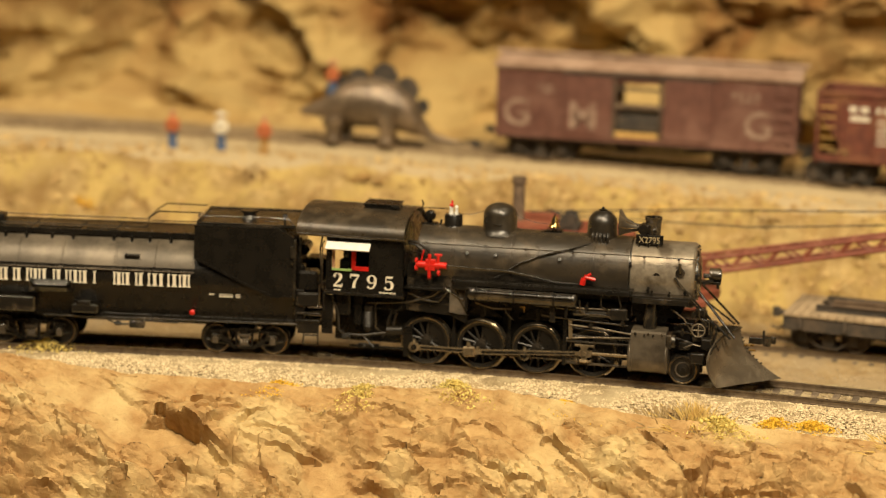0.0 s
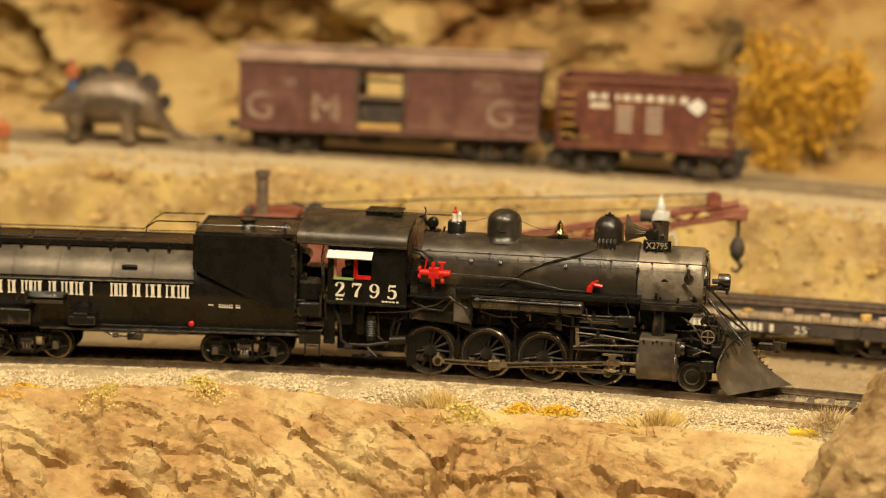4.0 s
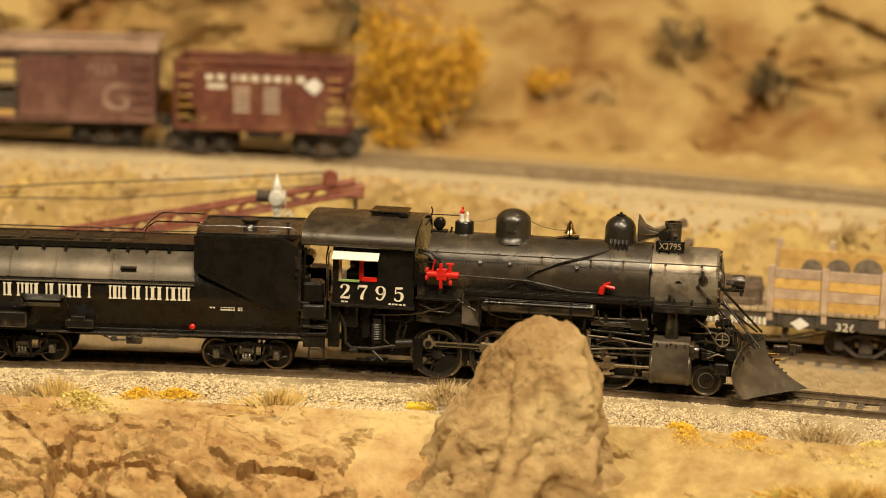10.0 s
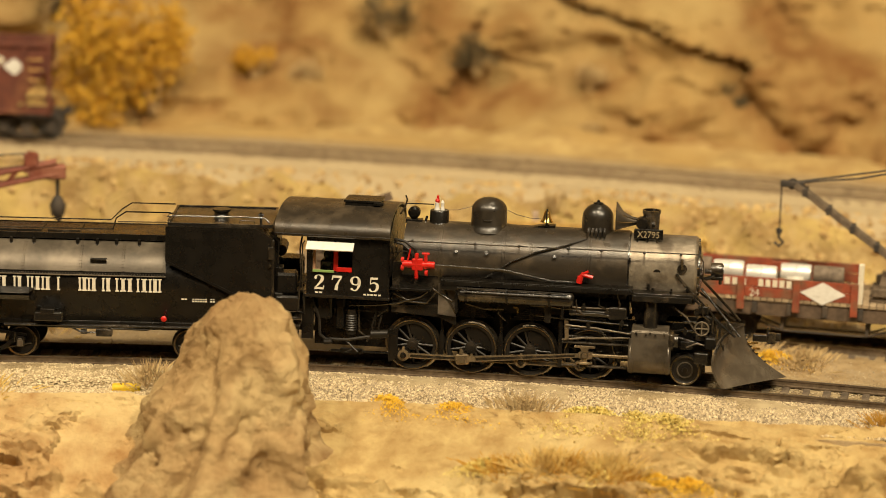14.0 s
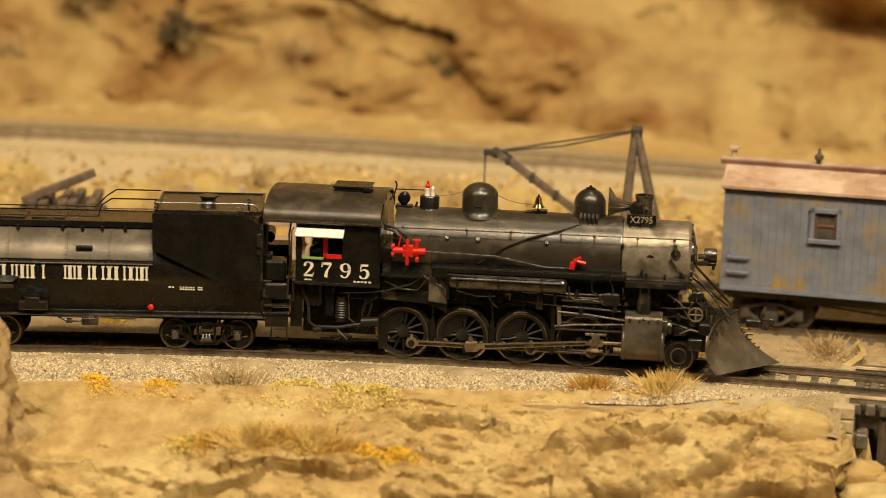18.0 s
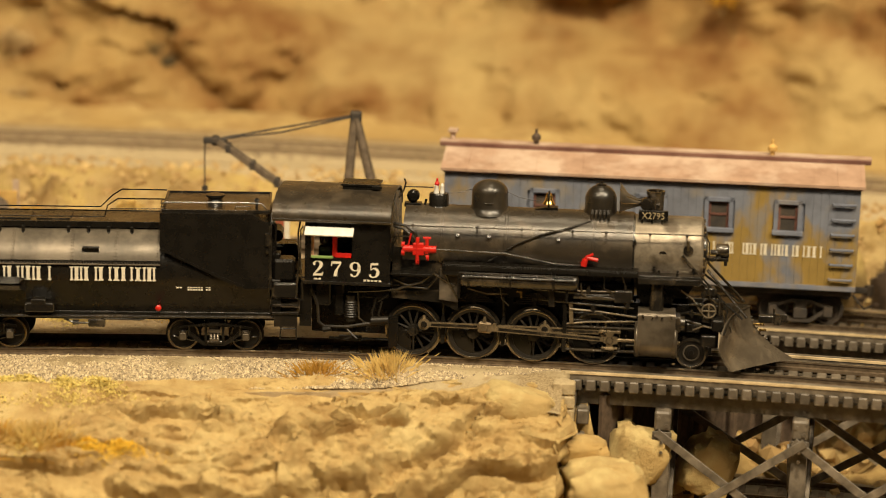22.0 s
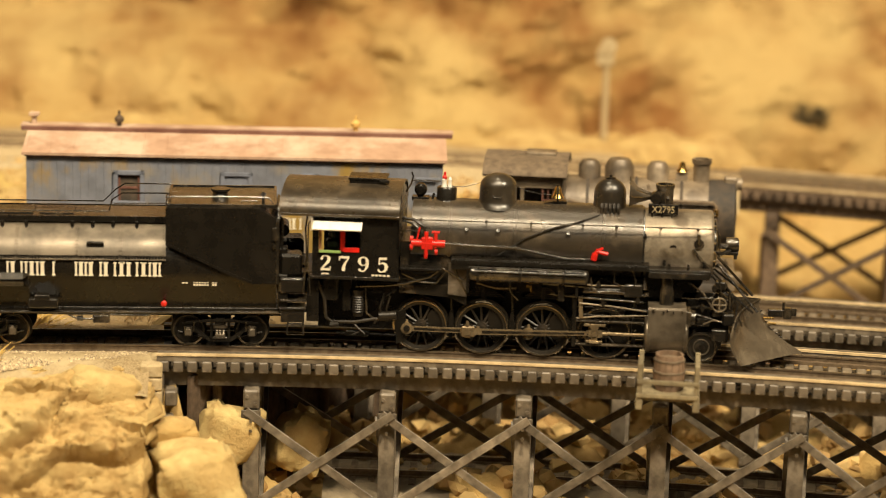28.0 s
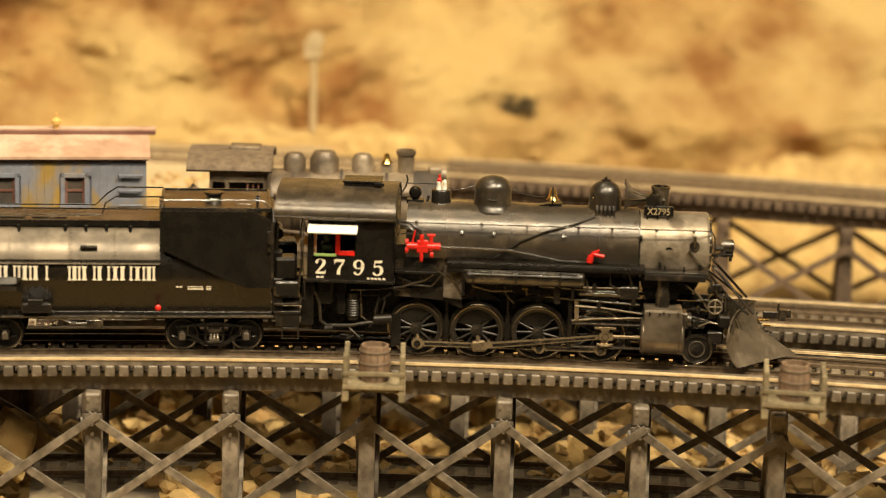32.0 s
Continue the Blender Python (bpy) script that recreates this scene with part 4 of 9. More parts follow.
def top_fittings():
    d = dome("steam_dome", -4.7, 5.5, 43.6, 53.8, 1.6, "glossy black rounded steam dome")
    part("dome_handle", MM().pipe([(-6.2, -5.2, 47.6), (-5.6, -5.7, 47.3), (-3.8, -5.7, 47.3), (-3.2, -5.2, 47.6)], 0.16), SOOT, d)
    s = dome("sand_dome", 28.9, 4.8, 43.8, 53.6, 0.7, "glossy black sand dome", None, 0.95)
    part("sand_lid", MM().lathe([(1.5, 52.9), (1.5, 53.7), (0.5, 54.0), (0.4, 54.5), (0, 54.6)], (28.9, 0, 0), "z", 20), BLACK, s)
    for k in range(5):
        v = MM().rod((26.6 + 1.2 * k, -4.5, 46.4), (26.4 + 1.25 * k, -5.8, 44.8), 0.62, 0.5, seg=8)
        v.rod((26.4 + 1.25 * k, -6.1, 45.6), (26.4 + 1.25 * k, -6.1, 43.9), 0.42, seg=7).rod((26.4 + 1.25 * k, -5.5, 44.9), (26.6 + 1.1 * k, -6.6, 43.2), 0.2, seg=5)
        part("sand_valve", v, WHEELBLACK, s)
    p = part("safety_valve_dome", MM().lathe([(4.0, 44.2), (3.3, 44.9), (3.0, 45.6), (3.0, 48.6), (2.7, 49.0), (0, 49.0)], (-20.2, 0, 0), "z", 26), BLACK, engine, "", 40)
    for dx, r in ((-0.8, 0.75), (0.9, 0.6)):
        part("safety_valve", MM().lathe([(r * 1.2, 48.9), (r, 49.6), (r * 0.8, 50.9), (r, 51.2), (r * 0.4, 52.0), (0, 52.1)], (-20.2 + dx, -0.3, 0), "z", 12), WHITE, p, "pale metal safety valve")
    part("whistle", MM().rod((-20.9, 0.4, 49.6), (-20.9, 0.4, 53.4), 0.35, seg=8).lathe([(0.6, 51.6), (0.8, 52.4), (0.3, 53.0)], (-20.9, -0.3, -0.4), "z", 10), RED, p, "red-painted whistle")
    t = part("turret_valve", MM().lathe([(0.0, -2), (1.2, -1.8), (1.9, -0.9), (1.9, 0.9), (1.2, 1.8), (0, 2)], (-28.0, -0.5, 48.0), "y", 18).rod((-28, -0.5, 45), (-28, -0.5, 47), 1.0).box(-30.6, -25.4, -1.8, 1.4, 44.6, 45.9), BLACK, engine)
    part("turret_pipe", MM().pipe([(-32.5, 0, 47.0), (-31, 0, 49.4), (-30.4, 0, 51.8), (-30.9, 0, 53.0)], 0.28).pipe([(-31, 0, 50.5), (-26, 0, 50.6), (-22, 0, 50.6)], 0.2).pipe([(-24, -0.6, 47), (-24.4, -1, 45.2)], 0.4), SOOT, t)
    part("whistle_cord", MM().pipe([(-18.5, 0.2, 49.0), (-14.5, 0.2, 49.2), (-10, 0.2, 50.6)], 0.09, 5).pipe([(0.8, 0.2, 50.0), (4, 0.2, 48.6), (8, 0.2, 47.8), (11.6, 0.2, 47.7)], 0.09, 5), SOOT, engine)
    b = part("bell", MM().lathe([(0, 0), (0.65, -0.05), (0.95, -0.7), (1.15, -1.9), (1.6, -2.9), (2.0, -3.4), (1.75, -3.5), (0, -2.8)], (13.2, -0.2, 50.4), "z", 20), BRASS, engine, "bright brass bell", 50)
    part("bell_yoke", MM().pipe([(13.2, -2.0, 45.8), (13.2, -2.0, 48.6), (13.2, -1.0, 50.2), (13.2, 1, 50.2), (13.2, 2, 48.6), (13.2, 2, 45.8)], 0.3).rod((13.2, -0.2, 49.6), (13.2, -0.2, 51.0), 0.3), BLACK, b)
    part("bell_stand", MM().slab([(9.0, 45.4), (10.2, 45.0), (16, 45.0), (16, 46.2), (12.0, 46.0)], -1.6, 1.6), BLACK, b)
    st = part("smokestack", MM().lathe([(3.2, 43.6), (2.8, 44.6), (2.5, 46), (2.6, 51.0), (2.85, 51.4), (2.85, 52.3), (2.3, 52.3), (2.2, 48.0), (0, 47.9)], (45.3, 0, 0), "z", 26), SOOT, engine, "short sooty smokestack")
    c = MM()
    rows = []
    for k in range(13):
        a = radians(-55 + k * 200 / 12)
        rows.append([(42.0, -1.8 - 0.5 * math.cos(a), 48.9 + 0.8 * math.sin(a)), (39.6, -1.8 - 1.1 * math.cos(a), 48.8 + 1.3 * math.sin(a)), (36.6, -1.8 - 2.2 * math.cos(a), 49.0 + 2.6 * math.sin(a)), (34.6, -1.8 - 3.9 * math.cos(a), 49.8 + 4.7 * math.sin(a))])
    A = np.array(rows)
    c.grid(A)
    B = A.copy()
    B[:, :, 0] += 0.3
    c.grid(B)
    h = part("horn", c, CYLGREY, engine, "flared sheet-metal horn", 60)
    rib = MM()
    for k in (0, 3, 6, 9, 12):
        rib.pipe([tuple(p + np.array([0, -0.12, 0])) for p in A[k]], 0.2, 5)
    part("horn_rib", rib, TYRE, h, "bright metal horn rib")
    part("generator", MM().lathe([(0, -2.0), (1.6, -1.9), (1.9, -1.2), (1.9, 1.2), (1.6, 1.9), (0, 2)], (42.6, -2.4, 48.6), "y", 18).rod((44.6, -3.2, 46.4), (44.6, -3.2, 50.6), 1.0, seg=12).rod((42.6, -1.8, 48.4), (46.6, -1.8, 48.4), 1.0).box(41.4, 47, -3.4, 0.5, 44.6, 46.2), SOOT, engine)
    nb = part("number_board", MM().box(40.4, 49.2, -5.6, -4.4, 44.2, 47.2), BLACK, engine, "black number board")
    sign("number", "X2795", 0.0020, BRASSPAINT, nb, 0.0448, -0.00568, 0.0447, spread=0.90)
    br = MM()
    for x in (41.5, 44.5, 47.5):
        br.rod((x, -5, 44.4), (x, -5.4, 42.6), 0.3, seg=6)
    part("board_bracket", br, SOOT, nb)
    part("headlight", MM().lathe([(1.4, 63.6), (1.5, 64.0), (1.5, 66.6), (1.75, 66.9), (1.75, 67.5), (1.3, 67.5), (1.1, 67.0), (0, 66.9)], (0.6, 0, 34.4), "x", 20).lathe([(2.0, 64.2), (2.2, 64.6), (2.2, 67.4), (2.0, 67.9)], (0, 0, 34.6), "x", 22).box(61.4, 68.0, -1.6, 1.6, 31.6, 32.6).rod((67.2, -1.2, 30.4), (67.2, -1.2, 32), 0.5).rod((62.6, -2.4, 32), (65.6, -2.4, 33.2), 0.6).rod((62.4, -2.4, 34.6), (64.6, -2.4, 34.6), 0.8), SOOT, engine, "iron headlight on a bracket")


def piping():
    hr = MM().pipe([(-32, -12.2, 41.0), (0, -12.2, 41.2), (36, -12.1, 41.4), (57, -11.4, 41.4), (60.6, -9.6, 41.0), (61.8, -7.5, 38.5), (62.0, -6.6, 32.0)], 0.22)
    for x in (-27, -7.6, 5.8, 21, 31, 44, 55):
        hr.rod((x, -12.2, 41.2), (x, -9.5, 41.0), 0.3, seg=6)
        hr.lathe([(0, -0.5), (0.42, -0.3), (0.42, 0.3), (0, 0.5)], (x, -12.2, 41.2), "y", 8)
    part("handrail", hr, SOOT, engine)
    part("sand_pipe", MM().pipe([(26.0, -6.4, 43.4), (20, -9.2, 41.6), (12, -10.6, 39.6), (4, -11.6, 36.4), (0.5, -11.9, 34.0), (-4, -12.3, 31.0)], 0.3), BLACK, engine)
    part("injector_pipe", MM().pipe([(-19.5, -13.4, 34.2), (-8, -12.9, 33.9), (1.5, -12.4, 33.6), (8, -12.2, 32.4), (16, -12.0, 30.9), (24.5, -12.1, 30.9)], 0.42), SOOT, engine)
    part("steam_supply_pipe", MM().pipe([(-32.6, -11.8, 41.4), (-29, -12.4, 41.0), (-26, -12.8, 38.9), (-25.2, -13.0, 36)], 0.5).pipe([(-32.6, -11.8, 40.6), (-29.6, -12.4, 40.0), (-27.2, -12.8, 38), (-26.4, -13.0, 36)], 0.45).pipe([(-33, -12.4, 37.4), (-29, -12.9, 37.9), (-27.5, -13, 37.8)], 0.2), BLACK, engine)
    rv = part("injector", MM().rod((-29.6, -13.3, 34.2), (-19.6, -13.3, 34.2), 1.1, seg=12).box(-26.6, -23.2, -14.3, -12.4, 32.4, 36.1), RED, engine, "bright red injector valve")
    hw = MM().rod((-25.2, -13.8, 30.6), (-25.2, -13.8, 37.8), 0.6, seg=8).rod((-22.4, -13.6, 33), (-22.4, -13.6, 37.4), 0.55, seg=8).rod((-23.6, -13.6, 37.7), (-21.2, -13.6, 37.7), 0.4, seg=8).rod((-28.2, -13.5, 34.2), (-27.2, -13.5, 39.0), 0.28, seg=6)
    for x, z in ((-29.6, 35.4), (-29.6, 33.0), (-20.6, 34.2), (-25.2, 30.4), (-22.2, 31.7)):
        hw.rod((x - 0.4, -13.4, z), (x + 0.5, -13.4, z), 0.9, seg=10)
    part("valve_handwheel", hw, RED, rv)
    part("check_valve", MM().rod((24.3, -12.6, 31.6), (26.0, -12.6, 34.0), 0.75, seg=9).rod((25.4, -12.8, 33.6), (28.8, -12.8, 32.9), 0.6, seg=9).rod((26.0, -12.7, 34.0), (27.4, -12.7, 34.7), 0.45, seg=7).rod((24.6, -12.7, 31.0), (25.0, -12.7, 33), 0.95, seg=9), RED, engine, "small red check valve")
    part("running_board", MM().box(-17.5, 41.0, -15.4, -9.8, 29.6, 30.4).box(-17.5, 41, -15.5, -15.0, 28.7, 30.0).box(-17.5, -10.0, -15.3, -10, 27.0, 30.0), BLACK, engine)
    part("running_board", MM().box(-17.5, 41.0, 9.8, 15.4, 29.6, 30.4), BLACK, engine)
    part("lower_step", MM().box(-33.0, -20.5, -15.2, -10.2, 26.2, 26.9), BLACK, engine)
    at_ = part("air_reservoir", MM().lathe([(0, -12.4), (1.6, -12.3), (2.4, -11.6), (2.5, -11.0), (2.5, 22.2), (2.4, 22.8), (1.6, 23.4), (0, 23.5)], (0, -14.0, 26.0), "x", 24), SOOT, engine, "long cylindrical air reservoir", 50)
    st = MM().pipe([(-12.2, -16.4, 28.2), (22, -16.4, 28.2)], 0.25).pipe([(-10, -16.6, 27.0), (22, -16.6, 26.9)], 0.22)
    for x in (-9.5, 3, 16):
        st.lathe([(2.62, -0.4), (2.62, 0.4)], (x, -14.0, 26.0), "x", 20)
    part("reservoir_strap", st, BLACK, at_)
    for x, m in ((-12.5, 0), (20.0, 0)):
        part("reservoir_bracket", MM().box(x - 0.4, x + 0.4, -15, -11, 20, 27.0), BLACK, at_)
    part("brake_valve", MM().pipe([(10, -12.4, 23.2), (24, -12.6, 22.6), (36, -12.4, 22.4)], 0.35).pipe([(24, -13, 21.4), (30, -13.2, 21.8), (40, -13, 20.8)], 0.3).rod((22, -12, 21.8), (38, -12, 21.6), 1.2, seg=10).box(34, 39.5, -13.4, -10.6, 20.2, 24).box(14.5, 16.4, -13.2, -11.6, 18, 24), SOOT, engine)
    part("brass_cock", MM().box(5.0, 6.6, -14.4, -14.0, 22.3, 22.9).box(6.1, 6.6, -14.4, -14.0, 20.8, 22.6), BRASS, engine, "tiny brass cock")
    part("firebox_panel", MM().slab([(-18.4, 18.8), (-12.8, 18.2), (-12.8, 28.4), (-18.4, 28.4)], -12.8, -12.2), GRIME, engine, "grimy brown firebox side panel")
    part("ash_pan", MM().slab([(-33, 20.6), (-12.8, 21.8), (-12.8, 15.2), (-18, 17.6), (-33, 18.6)], -11.8, 11.8), SOOT, engine, "sooty ash pan with pipes")
    for pts in ([(-32, -12.8, 24.6), (-27, -13.2, 22.4), (-22, -13, 22.0), (-19, -12.8, 25.8)], [(-31, -13.2, 21.6), (-24, -13.6, 24.0), (-20, -13.2, 27.0)], [(-17, -12.6, 28), (-15.6, -12.9, 24.4), (-12.8, -12.6, 19.2)], [(-20, -12.8, 26.6), (-14, -12.9, 23.2), (-12.6, -12.6, 24.6)],
                [(-46, -12.6, 20.0), (-38, -13.0, 20.6), (-30, -13, 21.6)], [(-38.5, -13, 12.0), (-37.5, -13, 17), (-34, -13, 19.6)], [(-43, -12.6, 20), (-42.6, -12.9, 12), (-40, -13, 10.2)]):
        part("pipe", MM().pipe(pts, 0.33), SOOT, engine)


def cab():
    y = 16.6
    cb = part("cab", MM().slab([(-58.8, 23.6), (-33.1, 23.6), (-33.1, 43.0), (-58.8, 43.0)], y - 0.5, y), BLACK, engine, "black riveted cab")
    for x0, x1, z0, z1 in ((-58.8, -57.0, 23.6, 43.0), (-44.6, -33.1, 23.6, 43.0), (-57.0, -44.6, 23.6, 31.0), (-57.0, -44.6, 38.4, 43.0)):
        part("cab_side_panel", MM().block(x0, x1, -y, -y + 0.6, z0, z1), BLACK, cb)
    part("cab_front", MM().slab([(-16.6, 30), (16.6, 30), (16.6, 43), (9, 47.5), (0, 49.4), (-9, 47.5), (-16.6, 43)], -33.6, -33.1, "yz"), BLACK, cb)
    part("cab_floor", MM().box(-60, -33.2, -15.8, 15.8, 22.8, 23.7), BLACK, cb)
    part("cab_sill", MM().box(-59.2, -32.9, -17.0, -16.5, 23.0, 23.9), SOOT, cb)
    prof = []
    for k in range(25):
        a = radians(180 - 180 * k / 24)
        prof.append((18.2 * math.cos(a), 42.6 + 7.4 * math.sin(a) ** 0.8))
    outl = prof + [(p[0] * 0.97, p[1] - 0.6) for p in reversed(prof)]
    rf = part("roof", MM().slab(outl, -68.6, -33.0, "yz"), GREYBLACK, cb, "curved riveted cab roof", 50)
    seam = MM()
    for x in (-60.2, -51.6, -40.4):
        for k in range(2, 23):
            p = prof[k]
            seam.block(x - 0.12, x + 0.12, p[0] - 0.15, p[0] + 0.15, p[1] - 0.05, p[1] + 0.14)
    part("rivet_seam", seam, GREYBLACK, rf)
    part("gutter", MM().rod((-68.4, -18.2, 42.7), (-33.1, -18.2, 42.7), 0.28, seg=6), SOOT, rf)
    part("roof_hatch", MM().box(-49.2, -38.4, -4.5, 4.5, 49.2, 51.2).box(-49.6, -38.0, -4.8, 4.8, 50.9, 51.5).box(-40.2, -37.2, -5.4, -4.4, 50.2, 51.2), BLACK, rf, "raised black roof hatch")
    part("awning", MM().slab([(-17.0, 40.6), (-19.9, 38.6), (-19.7, 38.3), (-17.0, 40.2)], -58.6, -44.0, "yz"), WHITE, cb, "white canvas window awning")
    part("window_post", MM().box(-50.6, -49.2, -15.8, -15.2, 31.2, 38.4), RED, cb, "red window post")
    part("window_post", MM().box(-57.0, -56.2, -15.9, -15.2, 31.2, 38), SKIN, cb)
    part("window_sill", MM().box(-56.8, -50.2, -17.4, -16.6, 31.0, 31.7), GREEN, cb, "pale green window sill")
    part("window_panel", MM().box(-49.6, -44.8, -16.4, -15.9, 31.2, 32.6), RED, cb, "red lower window panel")
    part("seat_box", MM().box(-55.2, -51.4, -13, -9, 24, 34).lathe([(0, 37.2), (1.1, 36.6), (1.4, 35.4), (1.0, 34.2), (1.7, 33.4), (1.7, 31)], (-53.2, -11, 0), "z", 12), SOOT, cb)
    rv = MM()
    for k in range(16):
        z = 24.2 + k * 1.15
        for x in (-58.3, -33.6):
            rv.block(x - 0.14, x + 0.14, -16.78, -16.5, z - 0.14, z + 0.14)
    for k in range(21):
        rv.block(-57.8 + k * 1.2, -57.5 + k * 1.2, -16.78, -16.5, 42.0, 42.3)
    part("rivets", rv, BLACK, cb)
    for ch, x in (("2", -54.8), ("7", -49.2), ("9", -43.5), ("5", -37.8)):
        part("number", numeral(ch, x, 25.5, 3.4, 4.6, -16.66), CREAM, cb, "cream painted cab numeral")
    part("cab_marking", bars([(-56.0, -55.0, 24.3, 24.75), (-54.8, -53.8, 24.3, 24.75), (-41, -40.2, 24.3, 24.8), (-39.9, -39.1, 24.3, 24.8), (-38.8, -38.0, 24.3, 24.8), (-37.7, -36.8, 24.3, 24.8), (-36.4, -35.6, 24.3, 24.8)], -16.66), CREAM, cb, "tiny cream stencil marks")
    part("cab_grab_iron", MM().pipe([(-59.4, -16.8, 40.5), (-60.0, -17.1, 39.5), (-60.0, -17.1, 27), (-59.6, -16.9, 24.2)], 0.22).pipe([(-60.4, -15, 42.6), (-60.9, -16.4, 38), (-60.4, -16.8, 30), (-61.4, -16.8, 18.5), (-59.2, -16.8, 17.6), (-59.6, -16.6, 23.4)], 0.3), SOOT, cb)


def wheel(parent, x, r, y, spokes, name="driver", cw=0.0, hub=1.8):
    """One wheel with its tyre, hub and spokes, on the near (y < 0) or far side; its axle is at the parent's origin."""
    s = -1 if y < 0 else 1
    m = MM()
    o, i = y + s * 1.3, y - s * 1.3
    m.lathe([(r - 0.62, i), (r + 0.75, i), (r + 0.75, i + s * 0.55), (r, i + s * 0.75), (r, o - s * 0.12), (r - 0.10, o - s * 0.02), (r - 0.36, o), (r - 0.52, o - s * 0.06), (r - 0.62, o - s * 0.25), (r - 0.62, i)], (0, 0, 0), "y", 48)
    w = part("tyre", m, TYRE, parent, "worn bright steel tyre", 40)
    c = MM()
    c.lathe([(0, o + s * 0.15), (hub * 0.5, o + s * 0.15), (hub * 0.55, o), (hub, o - s * 0.1), (hub, i)], (0, 0, 0), "y", 18)
    for k in range(spokes):
        a = 2 * math.pi * k / spokes
        ca, sa = math.cos(a), math.sin(a)
        c.rod((ca * hub * 0.8, y, sa * hub * 0.8), (ca * (r - 1.2), y, sa * (r - 1.2)), 0.46, 0.34, seg=6, caps=False)
    c.lathe([(r - 0.64, i), (r - 0.64, o - s * 0.3), (r - 0.9, o - s * 0.34), (r - 1.5, o - s * 0.5), (r - 1.55, i + s * 0.4), (r - 0.64, i)], (0, 0, 0), "y", 40)
    part("spokes", c, WHEELBLACK, parent, "black spoked wheel centre")
    if cw:
        pts = []
        for k in range(13):
            a = radians(-cw + 2 * cw * k / 12)
            pts.append(((r - 1.35) * math.cos(a), (r - 1.35) * math.sin(a)))
        pts += [(2.2, 2.4), (2.2, -2.4)]
        part("counterweight", MM().slab(pts, y - 0.4, y + 0.55 * s + 0.2), BLACK, parent)
    return w


def running_gear():
    part("main_frame", MM().box(-58, 66, -5.2, -3.8, 5.4, 18.5).box(-58, 66, 3.8, 5.2, 5.4, 18.5).box(-58, -54, -5, 5, 9, 18).box(40, 46, -5, 5, 8, 18), BLACK, engine)
    axles = []
    for n, x in enumerate(DRIVERS):
        d = part("driver_set", MM().rod((0, -7.4, 0), (0, 7.4, 0), 1.3, seg=12), BLACK, engine, "spoked driving wheels on one axle", m=pose(x * 0.001, 0, (WHEEL_R + 0.1) * 0.001))
        for y in (-8.7, 8.7):
            wheel(d, 0, WHEEL_R, y, 13, cw=62 if n == 1 else 48)
            pin = Vector((-CRANK, 0, 0))
            part("crank_pin", MM().rod((-CRANK, y, 0), (-CRANK, y * 1.33, 0), 1.0, seg=12).lathe([(2.0, y - 0.9), (2.0, y + 0.9)], (-CRANK, 0, 0), "y", 16), SOOT, d)
        axles.append(d)
    rods = []
    for s in (-1, 1):
        y = s * 11.0
        m = MM()
        x0 = DRIVERS[0]
        for a, b in zip(DRIVERS[:-1], DRIVERS[1:]):
            m.slab([(a + 1.0, -0.75), (b - 1.0, -0.75), (b - 1.0, 0.75), (a + 1.0, 0.75)], y - 0.35, y + 0.35)
        for n, x in enumerate(DRIVERS):
            m.lathe([(1.75, y - 0.55), (1.75, y + 0.55)], (x, 0, 0), "y", 18)
            m.rod((x, y - s * 0.2, 1.4), (x, y - s * 0.2, 2.7), 0.55, 0.35, seg=8)
        sr = part("side_rod", m, ROD, engine, "oily steel side rod")
        nuts = MM()
        for x in DRIVERS:
            nuts.rod((x, y + s * 0.5, 0), (x, y + s * 1.3, 0), 0.7, seg=6)
        nuts.rod((DRIVERS[1] + 3.6, y - 0.5, 0), (DRIVERS[1] + 3.6, y + 0.6, 0), 1.0, seg=12)
        part("rod_pin", nuts, SOOT, sr)
        # flat dark inlays stand for the shade inside the rods' flutes
        flutes = MM()
        for a, b in zip(DRIVERS[:-1], DRIVERS[1:]):
            flutes.slab([(a + 2.2, -0.36), (b - 2.2, -0.36), (b - 2.2, 0.36), (a + 2.2, 0.36)], y + s * 0.37 - 0.04, y + s * 0.37 + 0.04)
        part("flute", flutes, SOOT, sr, "dark inlay for the shade in the rod's flute")
        mm = MM().slab([(1.5, -0.9), (36.0, -0.62), (36.0, 0.62), (1.5, 0.9)], y + s * 1.0 - 0.35, y + s * 1.0 + 0.35).box(-1.9, 2.4, y + s * 1.0 - 0.6, y + s * 1.0 + 0.6, -1.7, 1.7, c=0.5).rod((3.2, y + s * 1.0, -0.8), (3.2, y + s * 1.0, 1.6), 0.5, seg=7).lathe([(1.2, y + s * 1.0 - 0.5), (1.2, y + s * 1.0 + 0.5)], (38.0, 0, 0), "y", 16).rod((0, y + s * 1.0, 1.8), (0, y + s * 1.0, 3.3), 0.6, 0.35, seg=8).rod((0, y + s * 1.5, 0), (0, y + s * 2.0, 0), 1.0, seg=10)
        mr = part("main_rod", mm, ROD, engine, "long oily main rod")
        part("flute", MM().slab([(4.4, -0.44), (35.0, -0.28), (35.0, 0.28), (4.4, 0.44)], y + s * 1.37 - 0.04, y + s * 1.37 + 0.04), SOOT, mr, "dark inlay for the shade in the rod's flute")
